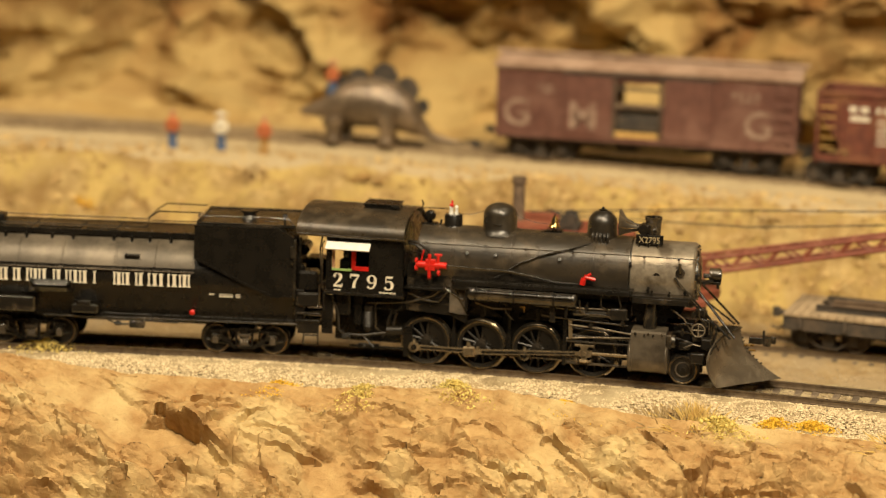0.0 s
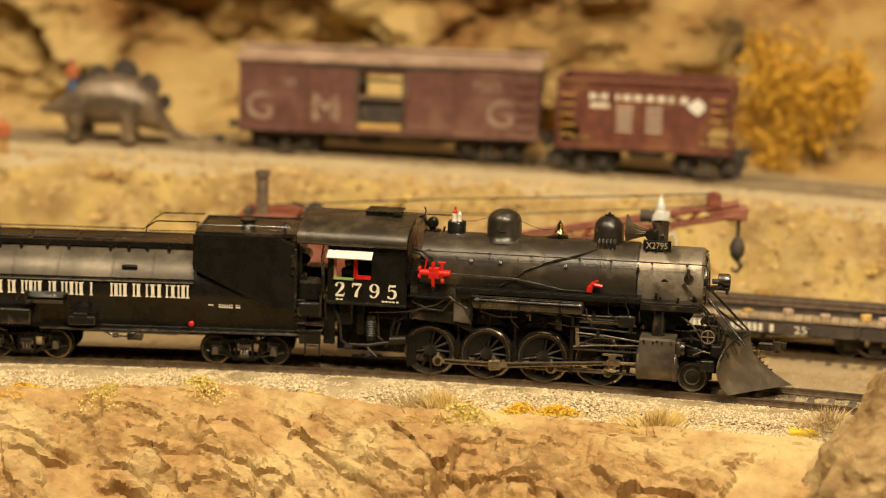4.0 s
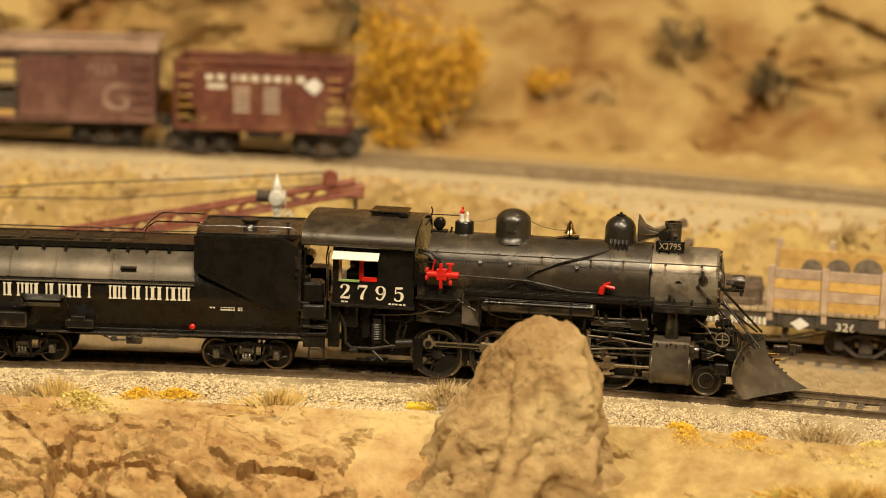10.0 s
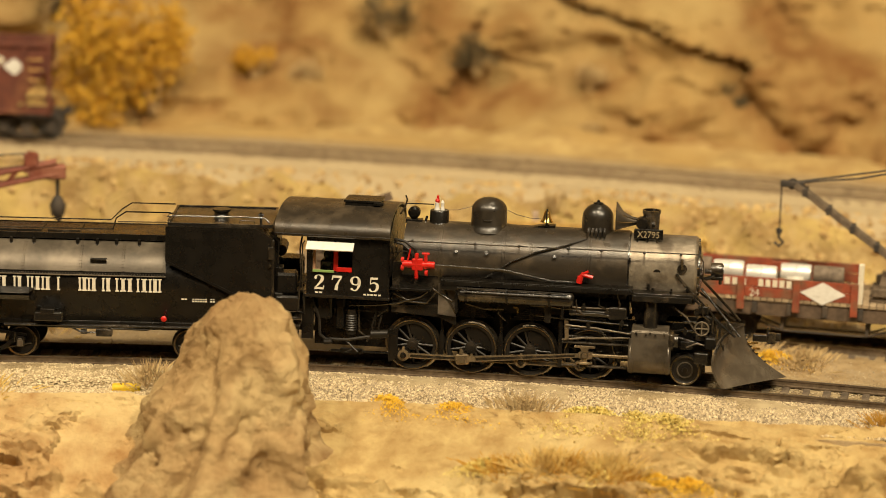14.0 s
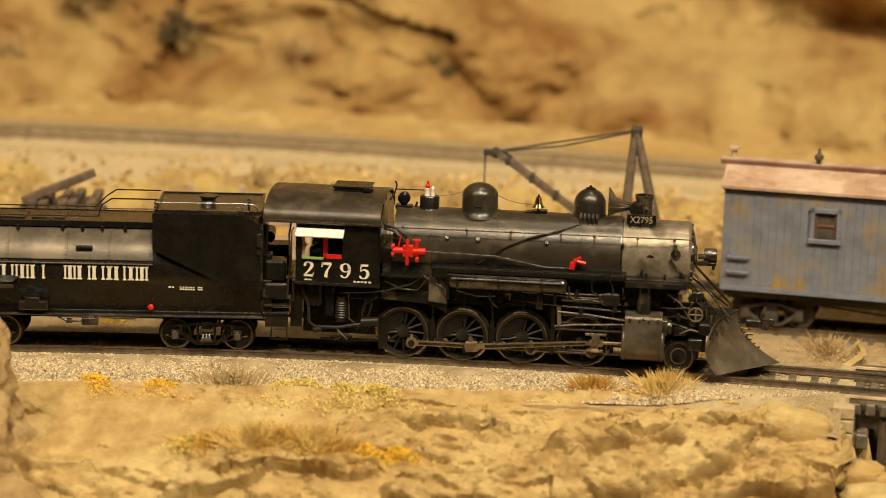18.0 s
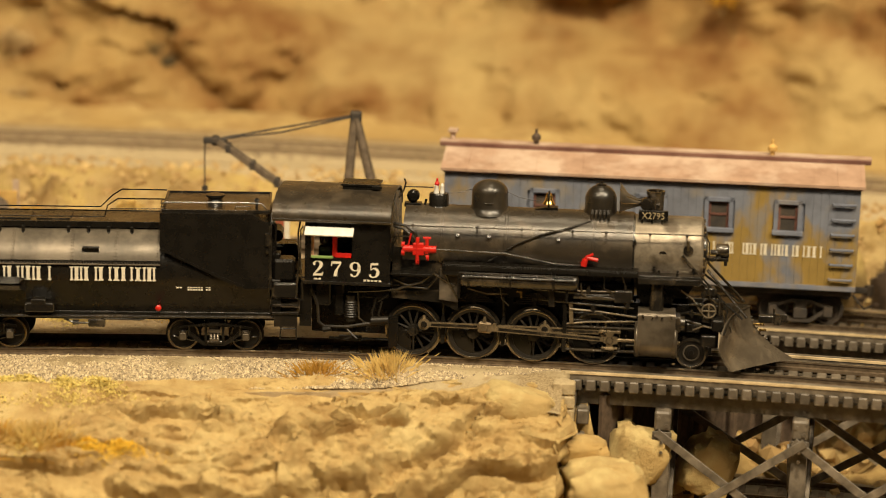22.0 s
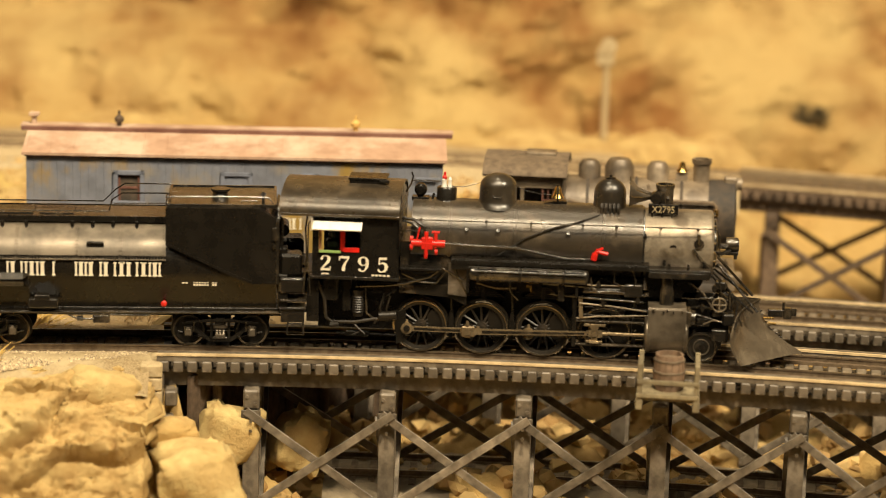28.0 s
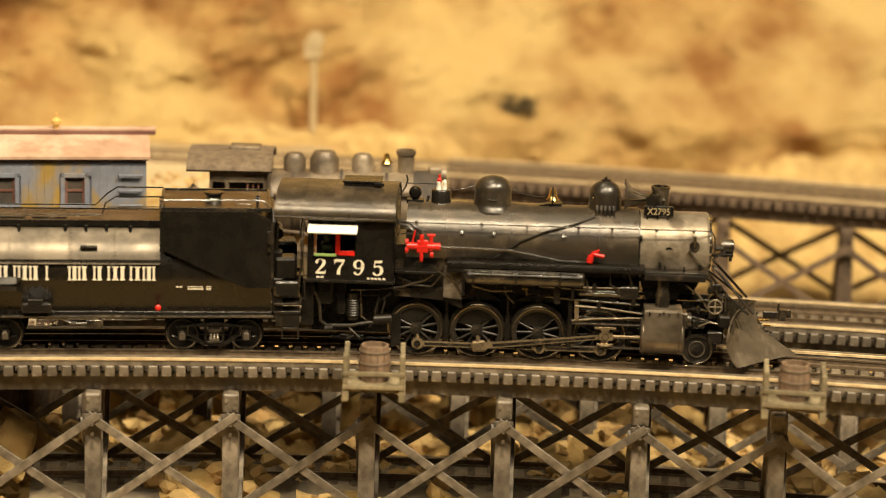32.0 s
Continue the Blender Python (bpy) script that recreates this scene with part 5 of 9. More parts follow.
        ch = part("crosshead", MM().slab([(-1.0, -2.4), (1.0, -2.4), (0.9, -1.2), (2.4, -0.9), (2.4, 0.9), (0.9, 1.2), (1.4, 2.4), (-1.4, 2.4), (-0.9, 1.2), (-1.9, 0.7), (-1.9, -0.7), (-0.9, -1.2)], y + s * 0.6 - 0.9, y + s * 0.6 + 1.0).box(-3.2, 3.2, y - 1.2, y + 1.3, 2.2, 2.9).box(-2.4, 2.4, y - 1.2, y + 1.3, -2.9, -2.2).rod((-1.4, y + s * 1.6, -2.5), (1.4, y + s * 1.6, -2.5), 0.5, seg=8).rod((0, y + s * 1.4, 0), (0, y + s * 2.1, 0), 0.8, seg=10).rod((2, y + s * 0.6, 0), (21, y + s * 0.6, 0), 0.55, seg=10), ROD, engine, "bright crosshead with piston rod")
        rods.append((sr, mr, ch))
        part("guide_bar", MM().box(19.0, 41.5, y - 0.8, y + 0.8, 11.7, 12.2).box(19.0, 41.5, y - 0.8, y + 0.8, 4.5, 5.0), GREYBLACK, engine, "steel crosshead guide")
        part("guide_yoke", MM().box(19.0, 20.2, y - 1.1, y + 0.9, 4, 19.0), BLACK, engine)
        part("valve_rod", MM().rod((20, y - s * 1.5, 16.0), (42, y - s * 1.5, 15.4), 0.4).rod((22, y, 14.0), (41.5, y, 13.4), 0.3), SOOT, engine)
        cy = part("cylinder", MM().lathe([(0, 40.6), (5.0, 40.6), (5.4, 41.1), (5.4, 42), (5.2, 42.2), (5.2, 51.8), (5.4, 52.0), (5.4, 52.9), (5.0, 53.4), (0, 53.4)], (0, s * 12.6, 9.2), "x", 30).slab([(s * 8.0, 18.2), (s * 16.4, 18.2), (s * 17.2, 17.6), (s * 17.75, 13.5), (s * 17.8, 9.0), (s * 8.0, 9.0)], 41.4, 52.6, "yz"), CYLGREY, engine, "grey cylinder with square steam chest")
        bolts = MM()
        for xx in (42.8, 47, 51.2):
            for zz in (17.6,):
                bolts.rod((xx, s * 17.4, zz), (xx, s * 17.75, zz), 0.3, seg=6)
        bolts.box(52.2, 54.2, s * 12.6 - 3.4, s * 12.6 + 3.4, 12.6, 17.2).rod((53, s * 12.6, 14.6), (55.4, s * 12.6, 14.6), 2.2, seg=14)
        part("valve_cover", bolts, SOOT, cy)
    pw = part("pilot_wheel_set", MM().rod((0, -7.4, 0), (0, 7.4, 0), 0.9, seg=10), BLACK, engine, "small solid pilot wheels", m=pose(0.0579, 0, 0.00475))
    for y in (-8.5, 8.5):
        s = -1 if y < 0 else 1
        m = MM().lathe([(0, y + s * 1.3), (0.8, y + s * 1.3), (0.9, y + s * 0.9), (1.8, y + s * 0.8), (2.2, y + s * 0.6), (3.6, y + s * 0.8), (3.9, y + s * 1.2), (4.65, y + s * 1.2), (4.65, y - s * 0.7), (5.3, y - s * 0.9), (5.3, y - s * 1.3), (0, y - s * 1.3)], (0, 0, 0), "y", 32)
        w = part("pilot_wheel", m, WHEELBLACK, pw)
        part("wheel_rim", MM().lathe([(4.0, y + s * 1.21), (4.1, y + s * 1.3), (4.6, y + s * 1.3), (4.7, y + s * 1.15), (4.7, y - s * 0.5)], (0, 0, 0), "y", 36, ends=False), TYRE, w, "bright worn wheel rim")
        part("hub_ring", MM().lathe([(2.1, y + s * 0.75), (2.25, y + s * 0.98), (2.5, y + s * 0.98), (2.6, y + s * 0.8)], (0, 0, 0), "y", 28, ends=False), CYLGREY, w)
    for x in DRIVERS:
        for q in (-1, 1):
            lf = MM()
            for k in range(6):
                lf.box(x - 6.6 + k * 0.95, x + 6.6 - k * 0.95, q * 6.6 - 1.0, q * 6.6 + 1.0, 17.2 + k * 0.62, 17.75 + k * 0.62)
            lf.box(x - 0.8, x + 0.8, q * 6.6 - 1.3, q * 6.6 + 1.3, 15.8, 21.2)
            part("leaf_spring", lf, SOOT, engine)
            part("brake_shoe", MM().slab([(x + 8.5, 12.5), (x + 9.5, 13.5), (x + 9.9, 9), (x + 9.5, 4.5), (x + 8.6, 4.0), (x + 8.3, 8)], q * 8.7 - 0.9, q * 8.7 + 0.9).rod((x + 9.2, q * 8.7, 13), (x + 9.0, q * 8.7, 19.5), 0.5), BLACK, engine)
    part("boiler_belly", MM().box(-14, 40, -7.4, 7.4, 18.6, 25.2), BLACK, engine)
    part("pilot_frame", MM().box(53, 64, -6.8, -5.6, 3.6, 6).box(53, 64, 5.6, 6.8, 3.6, 6).box(52, 66, -4, 4, 6, 9), BLACK, engine)
    part("spring_hanger", MM().slab([(-33.8, 12), (-31, 13), (-31, 3.4), (-33.8, 2.0)], -10.2, -8.8), BLACK, engine)
    return axles, rods, pw


def valve_gear():
    """Thin rods and pipes seen between the running board and the wheels."""
    for pts, r, mt in (([(21, -12.6, 17.6), (30, -12.8, 17.2), (41, -12.4, 15.8)], 0.28, PLOUGH), ([(12, -12.2, 20.0), (22, -12.6, 19.4), (40, -12.6, 18.6)], 0.28, SOOT), ([(18, -13.0, 24.2), (24, -13.2, 23.4), (38, -13.0, 23.6)], 0.22, PLOUGH),
                       ([(20, -11.8, 12.8), (26, -12.0, 13.6), (41, -11.8, 14.4)], 0.3, PLOUGH), ([(0, -12.6, 23.0), (0.4, -12.8, 20.0), (2.6, -12.4, 17.8)], 0.25, SOOT), ([(-10, -12.6, 22.6), (-4, -12.8, 21.2), (2, -12.6, 21.4)], 0.25, PLOUGH),
                       ([(24, -13.4, 26), (24.4, -13.4, 22.6), (27, -13.2, 21)], 0.28, SOOT), ([(31, -13.2, 29), (31, -13.4, 24.6), (33.6, -13.2, 23.2)], 0.25, SOOT), ([(36, -13.0, 29.4), (37.4, -13.2, 25), (36.4, -13, 21.6)], 0.3, SOOT),
                       ([(54, -11.6, 24.6), (57.6, -11.8, 22), (60.2, -11.6, 18)], 0.28, PLOUGH), ([(56.6, -12.0, 20.4), (60, -12.4, 20.8), (64.4, -12.0, 19.2)], 0.26, SOOT), ([(58, -11.4, 12.4), (61, -12.2, 14.0), (65.6, -12.6, 13.2)], 0.28, PLOUGH),
                       ([(62, -12.6, 26.4), (62.6, -12.8, 22.8), (64.8, -12.4, 21.2)], 0.26, SOOT)):
        part("pipe", MM().pipe(pts, r), mt, engine)
    for x, z in ((28, 18.0), (33.5, 22.4), (26.4, 23.6), (38.2, 19.4), (57.4, 17.8), (60.6, 23.8)):
        part("valve", MM().rod((x, -13.4, z), (x, -12.0, z), 0.75, seg=10).rod((x, -13.0, z - 1.1), (x, -13.0, z + 1.2), 0.4, seg=8), SOOT, engine)
    part("reverse_link", MM().slab([(20.6, 19.4), (21.8, 19.8), (22.2, 13.6), (21.0, 12.8)], -12.6, -11.8), ROD, engine)
    hw = MM()
    ring = [(62.4 + 2.1 * math.cos(2 * math.pi * k / 16), -12.6, 18.8 + 2.1 * math.sin(2 * math.pi * k / 16)) for k in range(17)]
    hw.pipe(ring, 0.24).rod((60.4, -12.6, 18.8), (64.4, -12.6, 18.8), 0.2).rod((62.4, -12.6, 16.8), (62.4, -12.6, 20.8), 0.2)
    part("handwheel", hw, PLOUGH, engine, "small worn handwheel")
    for x in (42.6, 45.4, 48.2, 51.0):
        part("cylinder_bolt", MM().rod((x + 0.4, -17.6, 17.2), (x + 0.4, -17.95, 17.2), 0.3, seg=6), SOOT, engine)


def rear_underside():
    m = MM().box(-58, -34, -10, 10, 17.5, 21.5).box(-56.2, -51.2, -13.6, -9, 15.5, 22.8).box(-50.0, -47.4, -13.2, -10, 12.6, 22).box(-60.6, -57, -14, -12.6, 9, 22)
    part("trailing_casting", m, BLACK, engine)
    c = MM()
    for k in range(7):
        c.lathe([(1.7, -0.35), (1.95, 0), (1.7, 0.35)], (-45.2, -12.4, 12.4 + k * 0.75), "z", 12)
    c.rod((-45.2, -12.4, 11), (-45.2, -12.4, 19), 1.5, seg=10)
    c.pipe([(-52.4, -13.2, 9.0), (-46, -13.4, 9.2), (-40, -13.4, 10.4), (-36, -13, 10.2)], 0.55)
    c.pipe([(-47, -13.2, 9.2), (-44.5, -13.6, 7), (-43, -13.6, 5.6)], 0.3).pipe([(-44.8, -13.6, 6.2), (-46.8, -13.6, 5.2)], 0.3)
    c.rod((-38.8, -13.4, 11.4), (-33.6, -13.2, 11.8), 1.3, seg=12)
    c.pipe([(-57.6, -13.2, 22), (-55.2, -13.6, 16), (-54.8, -13.6, 10.5), (-52.5, -13.4, 8.7)], 0.5).rod((-53.4, -13.6, 8.2), (-51, -13.6, 8.6), 0.9, seg=8)
    c.pipe([(-37.4, -13.6, 18.4), (-38.6, -13.8, 14), (-38.0, -13.7, 12), (-40.2, -13.6, 9)], 0.28).pipe([(-35.6, -13.6, 17.6), (-36.6, -13.8, 13.6), (-35.4, -13.7, 10.2)], 0.3)
    part("injector_piping", c, WHEELBLACK, engine)
    part("drawbar", MM().box(-72, -56, -2, 2, 8.6, 10.4), BLACK, engine)
    part("brake_rod", MM().rod((-52, -9.6, 4.6), (-33, -9.6, 4.8), 0.4).box(-49, -42, -10.4, -9, 4.0, 5.6), BLACK, engine)


def front_end():
    P = []                                   # the plough's wings run from the ridge back to the corners
    for k in range(15):
        u = k / 14
        ridge = Vector((75.2 + 14.0 * (1 - u) ** 2.1, 0, 2.0 + 15.8 * u))
        row = []
        for j in range(25):
            v = (j - 12) / 12
            s = 1 if v >= 0 else -1
            corner = Vector((66.8 + 3.2 * (1 - u) ** 1.6 - 1.0 * math.sin(math.pi * u), s * 17.4, 1.7 + 10.6 * u))
            q = ridge.lerp(corner, abs(v))
            q.x -= 2.2 * math.sin(math.pi * abs(v)) * (0.35 + 0.65 * u) * 0.7
            q.z += 0.9 * u * math.sin(math.pi * abs(v))
            row.append(tuple(q))
        P.append(row)
    A = np.array(P)
    B = A.copy()
    B[:, :, 0] -= 0.7
    m = MM().grid(A)
    m.grid(B)
    for e in (A[0], A[-1]):
        m.grid(np.stack([e, e - np.array([0.7, 0, 0])]))
    for e in (A[:, 0], A[:, -1]):
        m.grid(np.stack([e, e - np.array([0.7, 0, 0])]))
    pl = part("plough", m, PLOUGH, engine, "worn steel wedge snow plough", 60)
    rim = MM().pipe([tuple(p + np.array([0.1, 0, 0.1])) for p in A[-1]], 0.35)
    for k in range(8):
        p = A[4 + k, 12]
        rim.rod(tuple(p + np.array([-0.2, 0, 0])), tuple(p + np.array([0.5, 0, 0.2])), 0.28, seg=6)
    part("plough_rim", rim, SOOT, pl)
    part("plough_bolts", MM().box(76.5, 79.8, -1.2, -0.6, 12.2, 12.8).box(78.2, 80.4, -1.6, -1.0, 10.6, 11.2), BRASS, pl)
    part("pilot_beam", MM().box(63.5, 67, -14.5, 14.5, 12.8, 16.4).box(60, 64, -9, 9, 13, 15.4), BLACK, engine)
    part("coupler", MM().box(78, 82.6, -1.2, 1.2, 13.0, 15.2).lathe([(0, -1.8), (1.3, -1.6), (1.3, 1.6), (0, 1.8)], (83.8, -0.6, 14.2), "z", 12).box(82.4, 86.6, 0.6, 1.6, 13.0, 15.4).rod((82.6, 0, 15), (82.6, 0, 17.4), 0.4), SOOT, engine, "knuckle coupler with lift rod")
    for a, b, w in (((61.6, -6.4, 30.0), (74.0, -10.8, 16.6), 0.42), ((61.6, 6.4, 30.0), (74.0, 10.8, 16.6), 0.42), ((58.6, -7.2, 27.5), (72.6, -11.2, 16.4), 0.35), ((58.6, 7.2, 27.5), (72.6, 11.2, 16.4), 0.35), ((53.4, -10.6, 25.0), (64.8, -12.2, 15.6), 0.4), ((55, -10.6, 33.6), (66, -9.5, 22), 0.32)):
        part("plough_brace", MM().rod(a, b, w), SOOT, engine)
    ap = MM().lathe([(0, 0), (1.9, 0.1), (2.1, 0.6), (2.1, 2.4), (1.9, 2.9), (0, 3)], (62.6, -8.5, 19.2), "y", 18)
    ap.rod((63.6, -8.5, 15), (63.6, -8.5, 24.5), 1.2, seg=10).rod((66, -8, 15), (66, -8, 21), 0.8, seg=9).box(60.6, 65.2, -11, -6, 14.6, 16.4).rod((61, -9.6, 22.6), (66.5, -9.6, 21.0), 0.4).pipe([(66.4, -9.6, 21), (68, -10, 18.4), (67.6, -10.6, 15)], 0.35)
    ap.box(61.0, 64.2, -11.2, -7.2, 23.0, 25.4).rod((65.6, -10.2, 17), (65.6, -10.2, 22.4), 0.35).pipe([(54, -9, 16.5), (57, -10.4, 17.6), (61, -10.8, 17.2)], 0.5).pipe([(54.6, -9, 15), (58, -10, 14.4), (62, -10.4, 13.4)], 0.4).box(56, 60, -10.4, -7.6, 11.4, 14)
    part("front_gear", ap, SOOT, engine, "pipes and pump on the pilot deck")
    part("uncoupling_lever", MM().pipe([(68, -14.8, 15.8), (69.2, -14.8, 13.2), (69.2, -2, 13.4)], 0.25), SOOT, engine)
    part("pilot_step", MM().box(60.4, 64.8, -14.8, -12.4, 8.2, 11.6), SOOT, engine)


boiler_shell()
top_fittings()
piping()
cab()
AXLES, RODS, PILOT = running_gear()
rear_underside()
front_end()
valve_gear()

# ---- the tender ----
tender = thing("locomotive_tender", "long black oil tender with round tank and square bunker", "tender")


def tender_body():
    zc, r = 25.4, 14.2
    tank = MM()
    pts = []
    for k in range(41):
        a = radians(180 + 25 - (230) * k / 40)
        pts.append((16.6 * math.cos(a), zc + 13.6 * math.sin(a)))
    outl = [p for p in pts] + [(13.0, 12.4), (-13.0, 12.4)]
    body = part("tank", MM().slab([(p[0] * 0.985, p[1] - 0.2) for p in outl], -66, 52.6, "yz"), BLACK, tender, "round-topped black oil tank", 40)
    # upper plates in a paler grey than the black tank below
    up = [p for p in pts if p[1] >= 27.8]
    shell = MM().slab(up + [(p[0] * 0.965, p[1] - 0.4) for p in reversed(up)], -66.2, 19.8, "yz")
    part("tank_jacket", shell, TANKGREY, body, "mottled grey upper tank plates, paler than the tank below", 40)
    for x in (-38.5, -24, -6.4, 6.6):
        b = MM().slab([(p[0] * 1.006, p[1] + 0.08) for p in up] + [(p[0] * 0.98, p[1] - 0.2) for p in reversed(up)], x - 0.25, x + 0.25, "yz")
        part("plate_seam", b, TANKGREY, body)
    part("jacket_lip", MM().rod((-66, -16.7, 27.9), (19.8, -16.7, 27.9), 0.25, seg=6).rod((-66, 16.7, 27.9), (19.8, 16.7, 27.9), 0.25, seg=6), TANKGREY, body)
    deck = part("walkway", MM().box(-66, 20, -8.6, 8.6, 38.2, 39.2), SOOT, tender, "narrow deck along the tank top")
    pl = MM()
    for x0, x1 in ((-62, -48), (-46, -36), (-34, -20), (-18, -8)):
        pl.box(x0, x1, -5.4, 5.4, 39.15, 39.6)
    part("deck_plate", pl, SOOT, deck)
    part("deck_edge", MM().box(-66, 20, -9.0, -8.5, 37.6, 39.4).box(-66, 20, 8.5, 9.0, 37.6, 39.4), BLACK, deck)
    lug = MM()
    for x in (-44, -37, -28.5, -21.5, -8, -2, 4, 11):
        lug.box(x - 0.5, x + 0.5, -10.0, -8.8, 35.6, 38.0).rod((x, -9.8, 36.2), (x, -10.6, 35.2), 0.4, seg=7)
    part("deck_bracket", lug, BLACK, deck)
    part("deck_rail", MM().pipe([(-66, -7.6, 40.6), (0, -7.6, 40.6), (2.6, -7.6, 40.7), (3.6, -7.6, 44.2), (6.6, -7.4, 46.2), (20.4, -7.2, 46.2)], 0.22).pipe([(-66, 7.6, 40.6), (0, 7.6, 40.6), (3.6, 7.6, 44.2), (6.6, 7.4, 46.2), (20.4, 7.2, 46.2)], 0.22).pipe([(4.2, -7.5, 43), (20.4, -7.3, 43.2)], 0.18), SOOT, deck)
    part("filler_hatch", MM().box(-56, -46.4, -3, 3, 39.2, 42.2).rod((-51, -3.4, 41.6), (-51, 3.4, 41.6), 1.2, seg=10), BLACK, deck)
    part("tank_latch", MM().box(-3.4, 1.6, -15.4, -14.0, 31.6, 32.9).rod((-3.2, -15.4, 32.6), (1.6, -15.6, 32.6), 0.3, seg=6), BLACK, body)
    bk = part("bunker", MM().slab([(19.8, 33.0), (19.8, 43.8), (47.2, 43.8), (52.8, 40.6), (52.8, 21.2), (45.6, 21.2), (40.0, 23.4)], -17, 17), BLACK, tender, "square black fuel bunker with slanted lower edge", 20)
    part("bunker_top", MM().box(20.6, 52.0, -14.2, 14.2, 43.7, 44.2).box(20.2, 20.9, -14.4, 14.4, 43.6, 44.7).box(51.8, 52.5, -14.4, 14.4, 43.6, 44.7).box(20.4, 52.2, -14.8, -14.2, 43.6, 44.6).box(20.4, 52.2, 14.2, 14.8, 43.6, 44.6), SOOT, bk, "dusty bunker deck")
    part("bunker_hatch", MM().lathe([(2.9, 44), (2.3, 44.8), (2.2, 45.4), (2.9, 46.0), (2.9, 46.5), (0, 46.6)], (35.5, 0, 0), "z", 24), SOOT, bk, "round filler hatch")
    part("bunker_seam", MM().slab([(19.8, 32.6), (19.8, 33.3), (40.1, 23.8), (45.8, 21.6), (52.8, 21.6), (52.8, 21.0), (45.4, 21.0), (39.8, 23.0)], -17.16, -16.6), BLACK, bk)
    part("bunker_edge", MM().box(52.3, 53.2, -17.3, -16.6, 21, 40.4).box(51.2, 53.0, -17.5, -17.0, 34.2, 38.2).rod((51.8, -17.4, 33), (51.8, -17.4, 32), 0.5, seg=7), SOOT, bk)
    lad = MM()
    for z in (40.4, 41.6, 42.8, 44.0, 45.2):
        lad.pipe([(20.6, -8.6, z + 0.2), (19.6, -8.6, z), (19.6, -3.6, z), (20.6, -3.6, z + 0.2)], 0.2)
    lad.pipe([(21, -12.6, 44.4), (21, -12.6, 46.3), (44, -12.6, 46.5), (50, -12.6, 46.3), (51.5, -12.6, 44.4)], 0.2).rod((48.4, -9, 44), (48.4, -9, 47.4), 0.4).rod((47.6, -9, 46.6), (49.2, -9, 46.6), 0.4)
    lad.pipe([(42, -11, 44.3), (42, -11, 45), (46.5, -11, 45), (46.5, -11, 44.3)], 0.15)
    part("bunker_grab_iron", lad, SOOT, bk)
    fr = MM().slab([(-13, 24), (13, 24), (13, 40), (9, 43), (-9, 43), (-13, 40)], 52.8, 53.6, "yz").box(53.4, 55.8, -14.6, -9.6, 24.2, 31.4).rod((53.8, -11, 40), (53.8, -11, 26), 0.6).rod((54.6, -6, 35), (54.6, 4, 35), 1.8, seg=12).box(53, 56.0, -15.8, -12.2, 13.0, 23.6).pipe([(53.4, -15.8, 41.5), (54.4, -16, 40), (54.2, -16.2, 33)], 0.3).box(53.2, 56.4, -9, 9, 14, 22)
    part("front_bulkhead", fr, BLACK, tender)
    st = MM().box(53.4, 61.0, -16.6, -10, 18.0, 22.8).box(53.4, 61.4, -16.8, -10, 13.0, 13.8).box(53.6, 61.6, -16.9, -9, 15.6, 16.2).box(54, 61, -16.4, -15.8, 9.2, 13.6)
    part("front_step", st, SOOT, tender, "iron steps ahead of the bunker")
    part("far_step", MM().box(53.4, 61.0, 7.5, 16.6, 13.0, 29.5).box(53.4, 62.4, -7.0, 7.4, 17.0, 24.6).box(53.4, 60.2, -15.6, -8.5, 23.0, 29.8), BLACK, tender)
    part("deck_apron", MM().box(53.2, 64.2, -12.5, 12.5, 23.2, 23.9), SOOT, tender, "iron apron plate between tender and cab")
    part("ladder_step", MM().pipe([(56.2, -15.8, 13), (55.9, -16.2, 5.4), (60.8, -16.2, 5.4), (60.4, -15.8, 13)], 0.3).rod((56, -16, 8.6), (60.6, -16, 8.6), 0.3).box(54.6, 59.4, -15.6, -12.6, 9.6, 11.8), SOOT, tender)
    part("underframe", MM().box(-64, 53, -13.2, 13.2, 11.2, 12.7).box(-64, 56, -3, 3, 7.6, 11.6), BLACK, tender)
    part("side_sill", MM().rod((-30, -15.0, 11.5), (54, -15.0, 11.8), 0.5), SOOT, tender)
    ug = MM().box(-47, -32.5, -18.2, -14.6, 13.0, 18.0).box(-20.5, -11.7, -17.6, -14, 13.2, 16.0).box(-18.6, -14.2, -17.8, -14, 15.6, 17.2)
    ug.box(-20.0, -34, -18.0, -16.4, 21.7, 22.4)
    part("tool_box", ug, SOOT, tender)
    ap = MM().pipe([(-9, -14.6, 10.6), (-6, -15, 9.4), (2, -15, 9.4), (3, -15, 10.8), (14, -15, 10.6), (17, -14.6, 11.6)], 0.35).box(-1.8, 3.2, -15.4, -12, 8.2, 10.6).pipe([(-14, -14.8, 11), (-6, -15, 10.8), (2, -15, 10.9)], 0.3).rod((-6.4, -15, 9.6), (-4.6, -15, 9.6), 0.8, seg=8)
    part("brake_gear", ap, SOOT, tender)
    part("marker_lens", MM().lathe([(0.9, 0), (0.9, -0.5), (0.5, -0.8), (0, -0.85)], (19.3, -16.2, 14.6), "y", 14).rod((19.3, -15.9, 14.6), (19.3, -14, 14.6), 0.5, seg=8), RED, tender, "small red marker lens")
    mk = MM()
    for x0, x1, z0 in [(24.6, 25.4, 20.6), (25.6, 26.3, 20.6)] + [(28.0 + 0.78 * k, 28.6 + 0.78 * k, z) for z in (19.9, 20.75) for k in range(10) if k not in (6, 9)]:
        mk.box(x0, x1, -15.55 if z0 > 20.5 else -15.35, -14.6, z0, z0 + 0.5, c=0.02)
    part("weight_marking", mk, CREAM, body, "small cream stencil marks")
    rv = MM()
